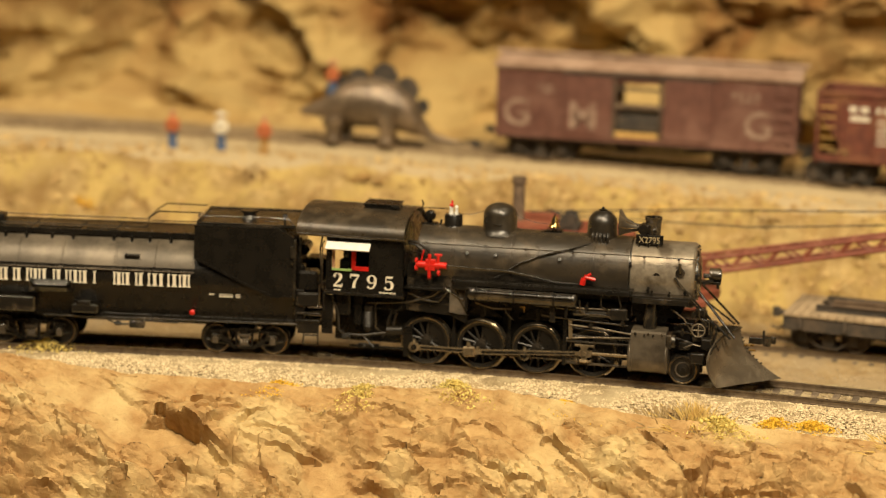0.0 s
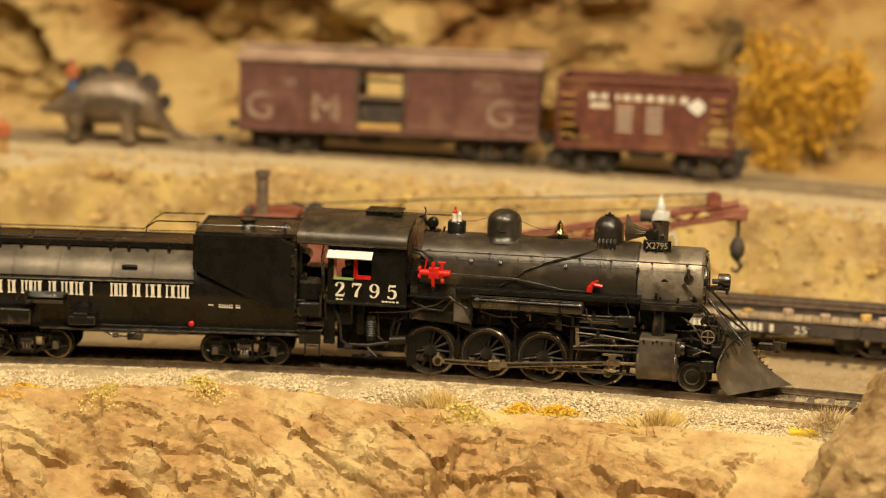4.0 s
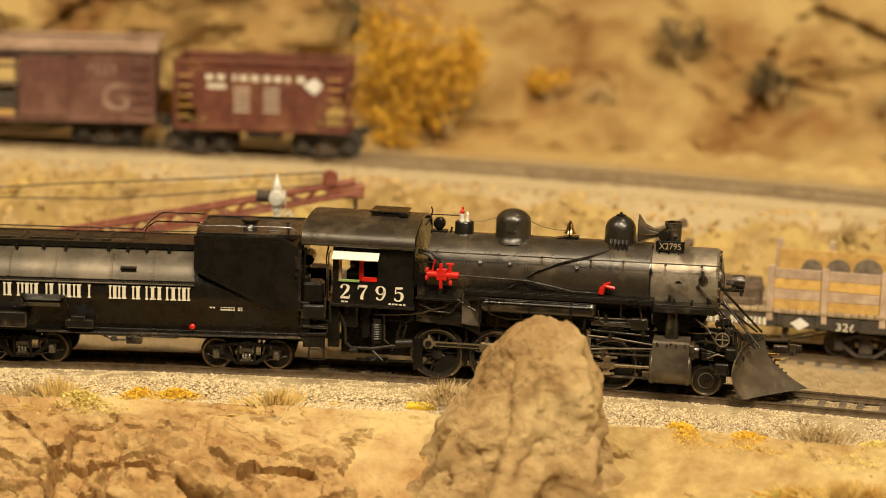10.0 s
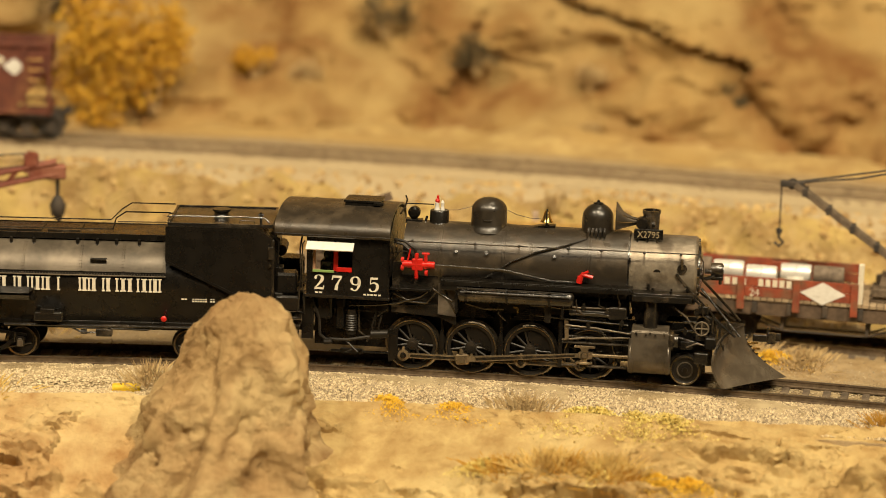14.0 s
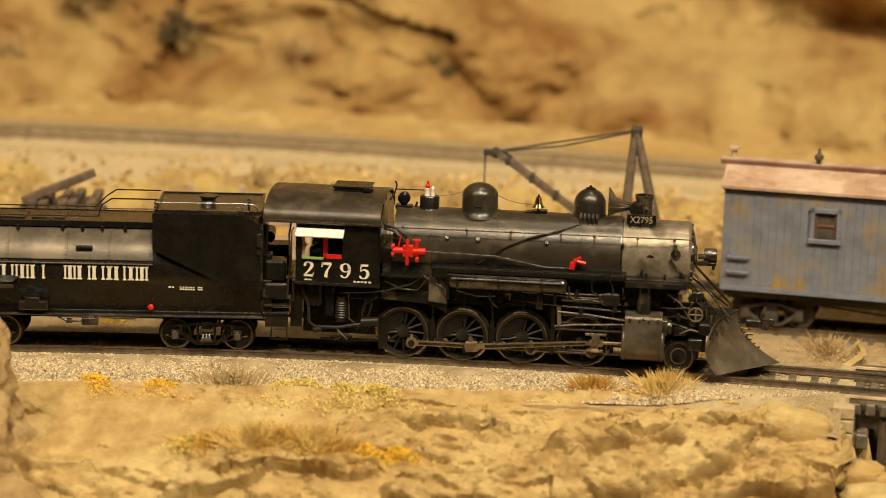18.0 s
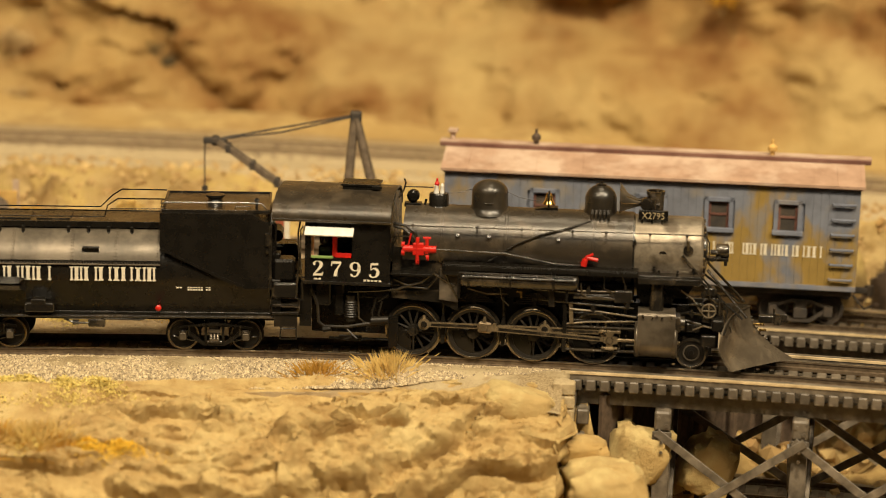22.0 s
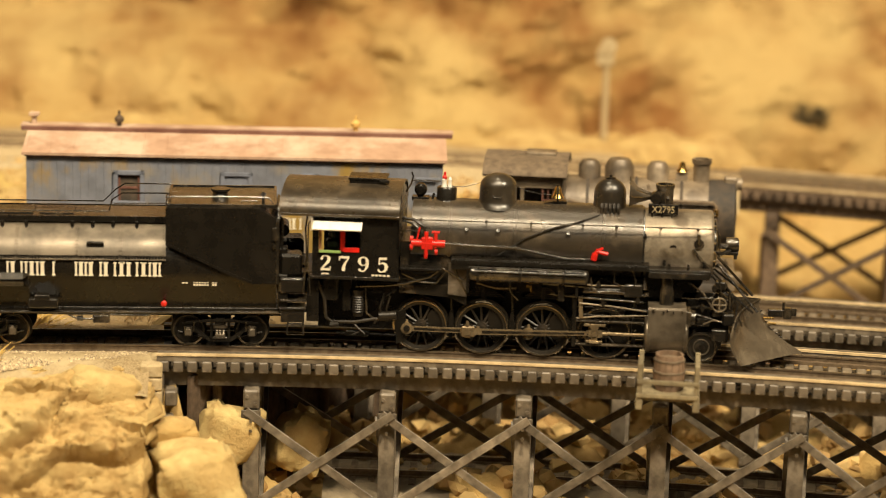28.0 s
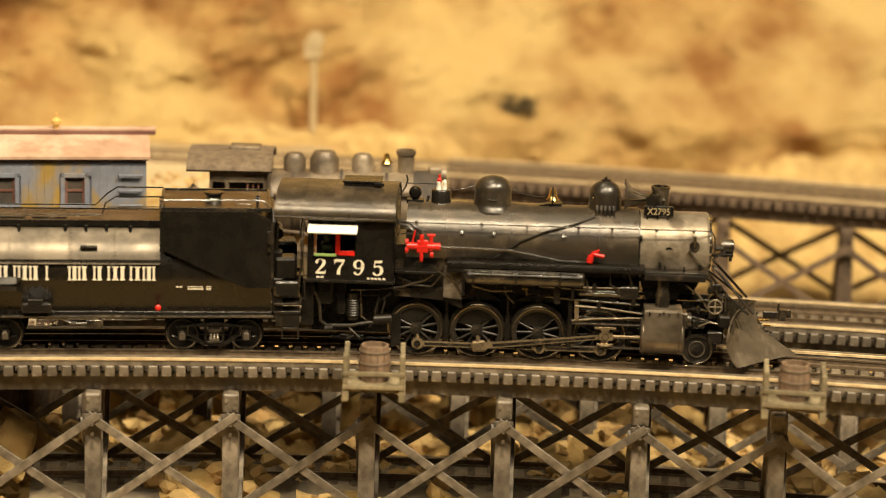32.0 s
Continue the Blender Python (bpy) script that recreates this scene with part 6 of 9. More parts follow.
    for x in (-53.6, -53.0, -38.8, -38.2, -24.3, -23.7, -6.7, -6.1, 6.3, 6.9, 19.0):
        for k in range(3, 20):
            a = radians(180 - 4.2 * k)
            y, z = 16.75 * math.cos(a), zc + 13.72 * math.sin(a)
            if z > 28.2:
                rv.block(x - 0.13, x + 0.13, y - 0.13, y + 0.13, z - 0.13, z + 0.13)
    for k in range(96):
        rv.block(-64.6 + 0.88 * k, -64.36 + 0.88 * k, -17.0, -16.5, 28.3, 28.54)
    part("rivets", rv, TANKGREY, body, "rows of tiny rivets", kind="stuff")
    rv = MM()
    for k in range(16):
        rv.block(51.2, 51.44, -17.12, -16.9, 22.4 + 1.1 * k, 22.64 + 1.1 * k)
    for k in range(8):
        rv.block(20.4, 20.64, -17.12, -16.9, 34.2 + 1.1 * k, 34.44 + 1.1 * k)
    for k in range(29):
        rv.block(20.6 + 1.1 * k, 20.84 + 1.1 * k, -17.12, -16.9, 42.4, 42.64)
    part("rivets", rv, SOOT, bk, "rows of tiny rivets", kind="stuff")
    word = letter_blocks(-46.9, -12.3, 22.9, 27.1, (0.85, 1, 1, 0.95, 1.1, 0.95, 1.05, 1.1), -16.6)
    second = letter_blocks(-7.0, 18.8, 22.9, 27.1, (0.98, 1.05, 1, 0.6, 0.95, 0.6, 1), -16.6)
    word.add(second.v, second.f)
    part("company_lettering", word, CREAM, body, "two words of plain cream letter blocks")


def tender_truck(x):
    tk = part("truck", MM().box(x - 3, x + 3, -9, 9, 7.0, 10.4).box(x - 1.6, x + 1.6, -11.6, 11.6, 5.2, 9.2), BLACK, tender)
    sets = []
    for s in (-1, 1):
        y = s * 11.4
        f = MM().slab([(x - 11.0, 6.3), (x - 7.6, 6.4), (x - 3, 2.9), (x + 3, 2.9), (x + 7.6, 6.4), (x + 11.0, 6.3), (x + 11.0, 5.5), (x + 8.0, 5.3), (x + 3.4, 1.9), (x - 3.4, 1.9), (x - 8.0, 5.3), (x - 11.0, 5.5)], y - 0.4, y + 0.4)
        f.slab([(x - 11.4, 6.9), (x - 3, 8.0), (x + 3, 8.0), (x + 11.4, 6.9), (x + 11.4, 7.6), (x + 3, 8.8), (x - 3, 8.8), (x - 11.4, 7.6)], y - 0.4, y + 0.4)
        f.box(x - 3.0, x - 2.2, y - 0.4, y + 0.5, 2.0, 8.6).box(x + 2.2, x + 3.0, y - 0.4, y + 0.5, 2.0, 8.6)
        part("side_frame", f, BLACK, tk)
        for d in (-9.5, 9.5):
            jb = part("journal_box", MM().box(x + d - 1.25, x + d + 1.25, y - 0.9, y + 0.9, 3.5, 6.9, c=0.35), SOOT, tk)
            part("journal_lid", MM().box(x + d - 0.9, x + d + 0.9, y + s * 1.1 - 0.25, y + s * 1.1 + 0.25, 3.8, 5.9, c=0.2).rod((x + d - 0.5, y + s * 1.2, 6.2), (x + d + 0.5, y + s * 1.2, 6.2), 0.25, seg=8), CYLGREY, jb)
            part("frame_bolt", MM().rod((x + d * 0.82, y + s * 0.3, 5.0), (x + d * 0.82, y + s * 0.3, 8.0), 0.3, seg=6), SOOT, tk)
        part("spring_seat", MM().box(x - 1.9, x + 1.9, y + s * 0.5 - 0.35, y + s * 0.5 + 0.35, 6.0, 7.0).box(x - 1.5, x + 1.5, y + s * 0.5 - 0.35, y + s * 0.5 + 0.35, 3.3, 4.1), CYLGREY, tk)
        for d in (-1.0, 0.0, 1.0):
            part("coil_spring", MM().lathe([q for k in range(4) for q in ((0.34, 4.0 + 0.5 * k), (0.5, 4.25 + 0.5 * k))], (x + d, y + s * 0.5, 0), "z", 10), CYLGREY, tk)
        part("spring_plank", MM().box(x - 2.2, x + 2.2, y - 0.8, y + 0.8, 2.7, 3.3), SOOT, tk)
        part("brake_beam", MM().pipe([(x - 12.6, y * 0.8, 4.2), (x - 4.4, y * 0.86, 2.6), (x + 4.4, y * 0.86, 2.6), (x + 12.6, y * 0.8, 4.2)], 0.35), SOOT, tk)
    for dx in (-9.5, 9.5):
        ws = part("wheel_set", MM().rod((0, -7.4, 0), (0, 7.4, 0), 0.8, seg=10), BLACK, tender, "tender wheels on an axle", m=pose((x + dx) * 0.001, 0, 0.00485))
        for y in (-8.5, 8.5):
            s = -1 if y < 0 else 1
            m = MM().lathe([(0, y + s * 0.7), (1.4, y + s * 0.7), (1.6, y + s * 0.3), (3.7, y + s * 0.6), (4.0, y + s * 1.2), (4.8, y + s * 1.2), (4.8, y - s * 0.6), (5.4, y - s * 0.8), (5.4, y - s * 1.3), (0, y - s * 1.3)], (0, 0, 0), "y", 30)
            part("wheel", m, WHEELBLACK, ws)
            part("wheel_rim", MM().lathe([(4.12, y + s * 1.21), (4.2, y + s * 1.3), (4.72, y + s * 1.3), (4.86, y + s * 1.15), (4.86, y - s * 0.5)], (0, 0, 0), "y", 36, ends=False), TYRE, ws)
        sets.append(ws)
    return sets


tender_body()
TENDER_WHEELS = tender_truck(-35.2) + tender_truck(35.9)
# ---- standing cars; each is written in millimetres over its rail top ----
def freight_truck(car, x, material=None, z=0.0, style="arch"):
    material = material or CARBLACK
    tk = part("truck", MM().box(x - 2, x + 2, -11.5, 11.5, z + 4.6, z + 8.0).box(x - 4.5, x + 4.5, -6, 6, z + 7, z + 9.5), material, car)
    for s in (-1, 1):
        y = s * 11.2
        f = MM().slab([(x - 10.6, z + 7.0), (x - 7, z + 7.4), (x - 3, z + 8.6), (x + 3, z + 8.6), (x + 7, z + 7.4), (x + 10.6, z + 7.0), (x + 10.6, z + 6.0), (x + 7, z + 6.2), (x + 3, z + 7.6), (x - 3, z + 7.6), (x - 7, z + 6.2), (x - 10.6, z + 6.0)], y - 0.5, y + 0.5)
        f.slab([(x - 10.4, z + 5.6), (x - 7.4, z + 5.2), (x - 3, z + 1.9), (x + 3, z + 1.9), (x + 7.4, z + 5.2), (x + 10.4, z + 5.6), (x + 10.4, z + 4.7), (x + 7.8, z + 4.1), (x + 3.4, z + 0.9), (x - 3.4, z + 0.9), (x - 7.8, z + 4.1), (x - 10.4, z + 4.7)], y - 0.5, y + 0.5)
        part("side_frame", f, material, tk)
        for dx in (-9.0, 9.0):
            part("journal_box", MM().box(x + dx - 1.5, x + dx + 1.5, y - 0.9, y + 1.0, z + 3.0, z + 6.6), material, tk)
        part("spring_pack", MM().box(x - 2.2, x + 2.2, y - 0.8, y + 0.8, z + 2.2, z + 5.6), material, tk)
    for dx in (-9.0, 9.0):
        for y in (-8.4, 8.4):
            s = -1 if y < 0 else 1
            part("wheel", MM().lathe([(0, y + s * 0.7), (1.3, y + s * 0.7), (1.5, y + s * 0.2), (3.7, y + s * 0.5), (4.0, y + s * 1.2), (4.75, y + s * 1.2), (4.75, y - s * 0.6), (5.3, y - s * 0.8), (5.3, y - s * 1.3), (0, y - s * 1.3)], (x + dx, 0, z + 4.75), "y", 22), material, tk)
        part("axle", MM().rod((x + dx, -8, z + 4.75), (x + dx, 8, z + 4.75), 0.8, seg=8), material, tk)
    return tk


def coupler(car, x, s, z=10.0):
    part("coupler", MM().box(min(x, x + s * 5), max(x, x + s * 5), -1, 1, z - 1, z + 1).lathe([(0, -1.7), (1.5, -1.6), (1.5, 1.6), (0, 1.7)], (x + s * 5.6, 0.4, z), "z", 12), CARBLACK, car)
    part("brake_hose", MM().pipe([(x, -3, z - 1), (x + s * 2, -3, z - 3.5), (x + s * 4, -3, z - 5.6), (x + s * 6.6, -3, z - 4.4)], 0.4), CARBLACK, car)


def boards(parent, material, x0, x1, n, y0, y1, z0, z1, name="board", along="x", gap=0.16):
    """A row of boards that lie side by side."""
    w = ((x1 - x0) if along == "x" else (y1 - y0) if along == "y" else (z1 - z0)) / n
    for k in range(n):
        if along == "x":
            m = MM().box(x0 + k * w + gap / 2, x0 + (k + 1) * w - gap / 2, y0, y1, z0, z1)
        elif along == "y":
            m = MM().box(x0, x1, y0 + k * w + gap / 2, y0 + (k + 1) * w - gap / 2, z0, z1)
        else:
            m = MM().box(x0, x1, y0, y1, z0 + k * w + gap / 2, z0 + (k + 1) * w - gap / 2)
        part(name, m, material, parent)


def boxcar():
    car = thing("boxcar", "faded red wooden boxcar with a half-open slatted door", "freight car", m=on_curve(R3, -15.15, z3(-15.15)))
    z = 0.0
    L, W, B, T = 60.2, 16.4, 11.6, 38.6
    part("underframe", MM().box(-L, L, -12, 12, 8.6, 10.8).box(-58, 58, -2, 2, 6, 9), CARBLACK, car)
    body = part("body", MM().box(-L + 0.6, -12.4, -W + 0.9, W - 0.9, B, T), BOXRED, car, "faded red wooden car body")
    part("body_half", MM().box(7.0, L - 0.6, -W + 0.9, W - 0.9, B, T), BOXRED, body)
    part("body_floor", MM().box(-12.4, 7.0, -W + 0.9, W - 0.9, B, B + 2.4), CRATEWOOD, body)
    part("body_header", MM().box(-12.4, 7.0, -W + 0.9, W - 0.9, T - 3.4, T), BOXRED, body)
    for x0, x1, n in ((-L, -12.4, 30), (7.0, L, 32)):
        boards(body, BOXRED, x0, x1, n, -W, -W + 1.0, B, T, gap=0.10)
        boards(body, BOXRED, x0, x1, 8, W - 0.9, W, B, T, gap=0.10)
    boards(body, BOXRED, -12.4, 7.0, 3, -W, -W + 1.0, T - 4.6, T)
    part("side_sill", MM().box(-L - 0.2, L + 0.2, -W - 0.2, -W + 0.4, B - 1.6, B + 0.5), BOXRED, body)
    for z0, z1, w in ((23.8, 25.8, OLDWOOD), (31.0, 32.2, OLDWOOD)):
        part("door_slat", MM().box(-12.4, 7.0, -W - 0.2, -W + 0.6, z0, z1), w, body, "dark wooden door slat")
    part("stacked_load", MM().box(-12.0, 6.6, -W + 1.4, W - 2, B + 2.4, 20.6), CARBLACK, car, "dark load inside the doorway")
    for x in (-12.4, 6.2):
        part("door_post", MM().box(x - 0.6, x + 0.6, -W - 0.5, -W + 0.2, B, T - 1.2), OLDWOOD, body)
    dr = part("sliding_door", MM().box(7.6, 26.6, -W - 1.0, -W - 0.2, B + 0.4, T - 2.0), BOXRED, car, "red wooden sliding door")
    part("sliding_door", MM().box(-32.4, -13.2, -W - 0.8, -W - 0.1, B + 0.6, T - 2.2), BOXRED, car)
    part("door_track", MM().box(-33, 28, -W - 1.2, -W - 0.1, T - 2.2, T - 1.4), CARBLACK, car)
    rf = part("roof", MM().slab([(-W - 1.2, T - 0.4), (-W - 1.2, T + 0.5), (0, T + 3.6), (W + 1.2, T + 0.5), (W + 1.2, T - 0.4), (0, T + 2.4)], -L - 1.2, L + 1.2, "yz"), ROOFPINK, car, "pale weathered board roof")
    part("roof_walk", MM().box(-L - 3, L + 3, -3.2, 3.2, T + 4.0, T + 4.6), ROOFPINK, rf)
    part("fascia", MM().box(-L - 0.4, L + 0.4, -W - 0.5, -W + 0.1, T - 1.3, T - 0.2), ROOFPINK, rf)
    for ch, x, y in (("G", -51.6, -W - 0.10), ("M", -24.8, -W - 0.90), ("G", 45.0, -W - 0.10)):
        sign("worn_letter", ch, 0.0107, WORNPAINT, body, x * 0.001, y * 0.001, 0.0149, "large worn pale painted letter", 1.05, bold=0.0003)
    for k in range(8):
        part("small_marking", bars([(34 + 3 * (k % 4), 36 + 3 * (k % 4), 31 - 2.2 * (k // 4), 32.4 - 2.2 * (k // 4))], -W - 0.05), WORNPAINT, body)
    for b in ((-44, -36, 30.6, 31.4), (-43, -37, 28.6, 29.4)):
        part("small_marking", bars([b], -W - 0.05), WORNPAINT, body)
    for zz in (14, 18.6, 23.2, 27.8, 32.4):
        part("ladder_rung", MM().pipe([(51.5, -W, zz), (51.5, -W - 1, zz), (58, -W - 1, zz), (58, -W, zz)], 0.3), BOXRED, car)
    part("truss_rod", MM().pipe([(-40, -9, 9.4), (-16, -9, 5.6), (16, -9, 5.6), (40, -9, 9.4)], 0.35).pipe([(-40, -4, 9.4), (-16, -4, 5.6), (16, -4, 5.6), (40, -4, 9.4)], 0.35), CARBLACK, car)
    part("brake_cylinder", MM().rod((-12, -6, 6.5), (-3, -6, 6.5), 2.2, seg=12), CARBLACK, car)
    for x in (-42.2, 40.6):
        freight_truck(car, x)
    coupler(car, -L, -1)
    coupler(car, L, 1)


def ore_car():
    car = thing("ore_hopper_car", "rust-red open ore hopper car with white markings", "freight car", m=on_curve(R3, -9.85, z3(-9.85)))
    L, W, B, T = 34.6, 16.0, 12.4, 37.6
    part("underframe", MM().box(-L, L, -3, 3, 8, 11.4).box(-L, L, -W, -W + 1.4, 10.6, 12.8).box(-L, L, W - 1.4, W, 10.6, 12.8).box(-L, -L + 1.6, -W, W, 10, 13).box(L - 1.6, L, -W, W, 10, 13), ORERED, car)
    side = [(-L + 14, B), (L - 14, B), (L, 29.5), (L, T), (-L, T), (-L, 29.5)]
    body = part("side_sheet", MM().slab(side, -W + 0.8, -W + 1.4), ORERED, car, "rusty red steel hopper side")
    part("side_sheet", MM().slab(side, W - 1.4, W - 0.8), ORERED, car)
    for q in (-1, 1):
        part("slope_sheet", MM().slab([(q * L, T), (q * L, 29), (q * (L - 14), B), (q * (L - 15), B), (q * (L - 1), 30), (q * (L - 1), T)], -W + 1, W - 1), ORERED, car)
    part("load", MM().box(-L + 1.5, L - 1.5, -W + 1.6, W - 1.6, T - 7, T - 4.6), CARBLACK, car, "dark ore load")
    part("top_rail", MM().box(-L - 0.4, L + 0.4, -W - 0.2, -W + 1.6, T - 1.0, T + 0.5).box(-L - 0.4, L + 0.4, W - 1.6, W + 0.2, T - 1.0, T + 0.5).box(-L - 0.4, -L + 1.2, -W, W, T - 1, T + 0.5).box(L - 1.2, L + 0.4, -W, W, T - 1, T + 0.5), ORERED, body)
    for x in (-34.0, -24.5, -12.2, 0, 12.2, 24.5, 34.0):
        part("side_post", MM().box(x - 0.7, x + 0.7, -W - 0.3, -W + 0.9, B, T - 0.8), ORERED, body)
    part("marking", bars([(-22 + 4.5 * k, -19 + 4.5 * k, 30.4 - 0.03 * k, 32.6) for k in range(9)] + [(-21.5, -14, 27.0, 28.8)] + [(-11 + 11.6 * j, -4.5 + 11.6 * j, 27 - 2.2 * k, 27.6 - 2.2 * k) for j in (0, 1) for k in range(5)], -W + 0.78), CREAM, body, "white stencilled marks")
    part("diamond", MM().slab([(16.4, 29.0), (20.8, 32.4), (25.2, 29.0), (20.8, 25.6)], -W + 0.66, -W + 0.9).slab([(18.8, 28.4), (22.8, 28.4), (22.8, 29.8), (18.8, 29.8)], -W + 0.5, -W + 0.7), WHITE, body, "white diamond emblem")
    part("hopper_door", MM().box(-6, 8, -W + 1.6, W - 1.6, 7.6, 12.6), CARBLACK, car)
    for x in (29.0, -30):
        for zz in (16, 20, 24, 28, 32):
            part("ladder_rung", MM().pipe([(x - 2.6, -W, zz), (x - 2.6, -W - 1, zz), (x + 2.6, -W - 1, zz), (x + 2.6, -W, zz)], 0.3), CRATEWOOD, car, "yellowed ladder rung")
    for x in (-25.0, 25.0):
        freight_truck(car, x)
    coupler(car, -L, -1)
    coupler(car, L, 1)


def flat_base(name, label, L, phi, text_bars, tone=None, deck_z=16.6):
    car = thing(name, label, "freight car", m=on_curve(R2, phi, Z2))
    part("side_sill", MM().box(-L, L, -16.2, -15.2, deck_z - 6.2, deck_z - 1.2), tone or CARBLACK, car)
    part("side_sill", MM().box(-L, L, 15.2, 16.2, deck_z - 6.2, deck_z - 1.2), CARBLACK, car)
    part("underframe", MM().box(-L + 1, L - 1, -3, 3, deck_z - 8, deck_z - 1.2).box(-L, -L + 1.5, -16, 16, deck_z - 5.5, deck_z - 1.2).box(L - 1.5, L, -16, 16, deck_z - 5.5, deck_z - 1.2), CARBLACK, car)
    boards(car, DECKWOOD, -L, L, 44, -16.8, 16.8, deck_z - 1.25, deck_z, "deck_plank", gap=0.2)
    for k in range(9):
        x = -L + 6 + k * (2 * L - 12) / 8
        part("stake_pocket", MM().box(x - 0.9, x + 0.9, -17.0, -16.1, deck_z - 5.4, deck_z - 1.6), CARBLACK, car)
    if text_bars:
        part("side_marking", bars(text_bars, -16.24), CREAM, car, "row of cream letter shapes")
    part("truss_rod", MM().pipe([(-L + 22, -13, deck_z - 6), (-14, -13, 5.0), (14, -13, 5.0), (L - 22, -13, deck_z - 6)], 0.35).pipe([(-L + 22, -7, deck_z - 6), (-14, -7, 5.0), (14, -7, 5.0), (L - 22, -7, deck_z - 6)], 0.35), CARBLACK, car)
    part("needle_beam", MM().box(-14.6, -13.4, -14, 14, 5, 9.6).box(13.4, 14.6, -14, 14, 5, 9.6), CARBLACK, car)
    for x in (-L + 15.5, L - 15.5):
        freight_truck(car, x)
    coupler(car, -L, -1)
    coupler(car, L, 1)
    return car


def word_bars(x0, x1, n, z0, z1, gaps=()):
    w = (x1 - x0) / n
    return [(x0 + k * w + 0.12 * w, x0 + k * w + 0.82 * w, z0, z1) for k in range(n) if k not in gaps]


def stand_on(r, phi, z, x, y, zz, turn=0):
    """A pose given in the millimetre space of a car."""
    return on_curve(r, phi, z) @ pose(x * 0.001, y * 0.001, zz * 0.001, 0, 0, turn)


def flat_cars():
    L = 68.0
    D = 13.8
    first = flat_base("flatcar", "dark flatcar with plank deck loaded with old rails", L, -7.4, word_bars(-12, -2.6, 5, 8.4, 11.0) + word_bars(-0.8, 1.0, 1, 8.4, 11.0) + word_bars(3.0, 18.4, 8, 8.4, 11.0), None, D)
    sign("number", "252", 0.0027, CREAM, first, 0.0285, -0.01628, 0.0083, spread=1.25)
    d = MM().slab([(-20.0, 9.9), (-16.6, 12.3), (-13.2, 9.9), (-16.6, 7.5)], -16.4, -16.15)
    part("diamond", d, WHITE, first, "white diamond emblem")
    for k in range(10):
        y, z, x0, x1 = -9.0 + 2.7 * (k % 7), D + 2.3 * (k // 7), -58 + (k * 37 % 11), 56 + (k * 23 % 9)
        m = MM().box(x0, x1, y - 0.9, y + 0.9, z, z + 0.5).box(x0, x1, y - 0.25, y + 0.25, z + 0.3, z + 2.0).box(x0, x1, y - 0.55, y + 0.55, z + 1.6, z + 2.3)
        solid("spare_rail", m, OLDWOOD if k % 3 else CARBLACK, "long dark rusty rail lying on the flatcar deck", "rail", "rails on the flatcar", m=on_curve(R2, -7.4, Z2))
    rng = random.Random(15)
    for k in range(9):
        x = rng.uniform(-30, 62)
        solid("wood_scrap", MM().box(-1.6, 1.6, -1.2, 1.2, 0, rng.uniform(1.2, 2.4)), PINKWOOD if k % 2 else CRATEWOOD, "small wood scrap lying on the flatcar deck", "scrap", "scraps on the flatcar", m=stand_on(R2, -7.4, Z2, x, -13.2 + rng.uniform(-1, 1), D, rng.uniform(0, 90)))
    car = flat_base("plank_flatcar", "black flatcar with plank deck carrying ties and planks", 57.0, 0.62, word_bars(-33.6, -25, 5, 10.8, 13.4) + word_bars(-23.2, -21.4, 1, 10.8, 13.4) + word_bars(-19.6, -6.0, 8, 10.8, 13.4) + word_bars(-4.0, 8.4, 8, 10.8, 13.4))
    part("diamond", MM().slab([(16.2, 12.0), (19.4, 14.2), (22.6, 12.0), (19.4, 9.8)], -16.4, -16.15), WHITE, car, "white diamond emblem")
    sign("number", "326", 0.0027, CREAM, car, 0.0346, -0.01628, 0.0106, spread=1.2)
    rng = random.Random(5)
    tie = MM().box(-13.2, 13.2, -1.5, 1.5, 0, 2.7).data("crosstie", OLDWOOD)
    n = 0
    for layer in range(6):
        for k in range(8):
            if layer == 5 and k in (0, 3, 6):
                continue
            x = -48 + k * 3.25 + rng.uniform(-0.3, 0.3)
            if layer in (1, 3):
                if k > 6:
                    continue
                m = stand_on(R2, 0.8, Z2, -36.5 + rng.uniform(-1, 1), -12 + k * 3.7, 16.6 + layer * 2.75, rng.uniform(-2, 2))
            else:
                m = stand_on(R2, 0.8, Z2, x, rng.uniform(-1, 1), 16.6 + layer * 2.75, 90 + rng.uniform(-2, 2))
            ob = new("crosstie", tie)
            ob.matrix_basis = m
            tagged(ob, "old dark wooden crosstie stacked on the flatcar", "crosstie", "stack of ties")
    ob = new("crosstie", tie)
    ob.matrix_basis = stand_on(R2, 0.8, Z2, -36, -7, 34.0, 8) @ pose(0, 0, 0.002, 0, -22, 0)
    tagged(ob, "old dark crosstie leaning on top of the stack", "crosstie", "stack of ties")
    for k in range(11):
        y = -13.5 + k * 2.6
        solid("plank", MM().box(-20 + rng.uniform(-2, 1), 2 + rng.uniform(-2, 1), y - 1.2, y + 1.2, 16.62, 18.4 + rng.uniform(0, 4.2)), OLDWOOD, "rough brown plank on the flatcar", "plank", "planks on the flatcar", m=on_curve(R2, 0.8, Z2))
    bx = thing("timber_bin", "open bin of yellow and pink boards on the flatcar", "bin", m=on_curve(R2, 0.8, Z2))
    for k, mt in enumerate((CRATEWOOD, PINKWOOD, CRATEWOOD, PINKWOOD)):
        part("side_board", MM().box(6, 44, -15.4, -14.6, 16.62 + k * 3.5, 19.9 + k * 3.5), mt, bx)
        part("back_board", MM().box(6, 44, 14.6, 15.4, 16.62 + k * 3.7, 20.2 + k * 3.7), CRATEWOOD, bx)
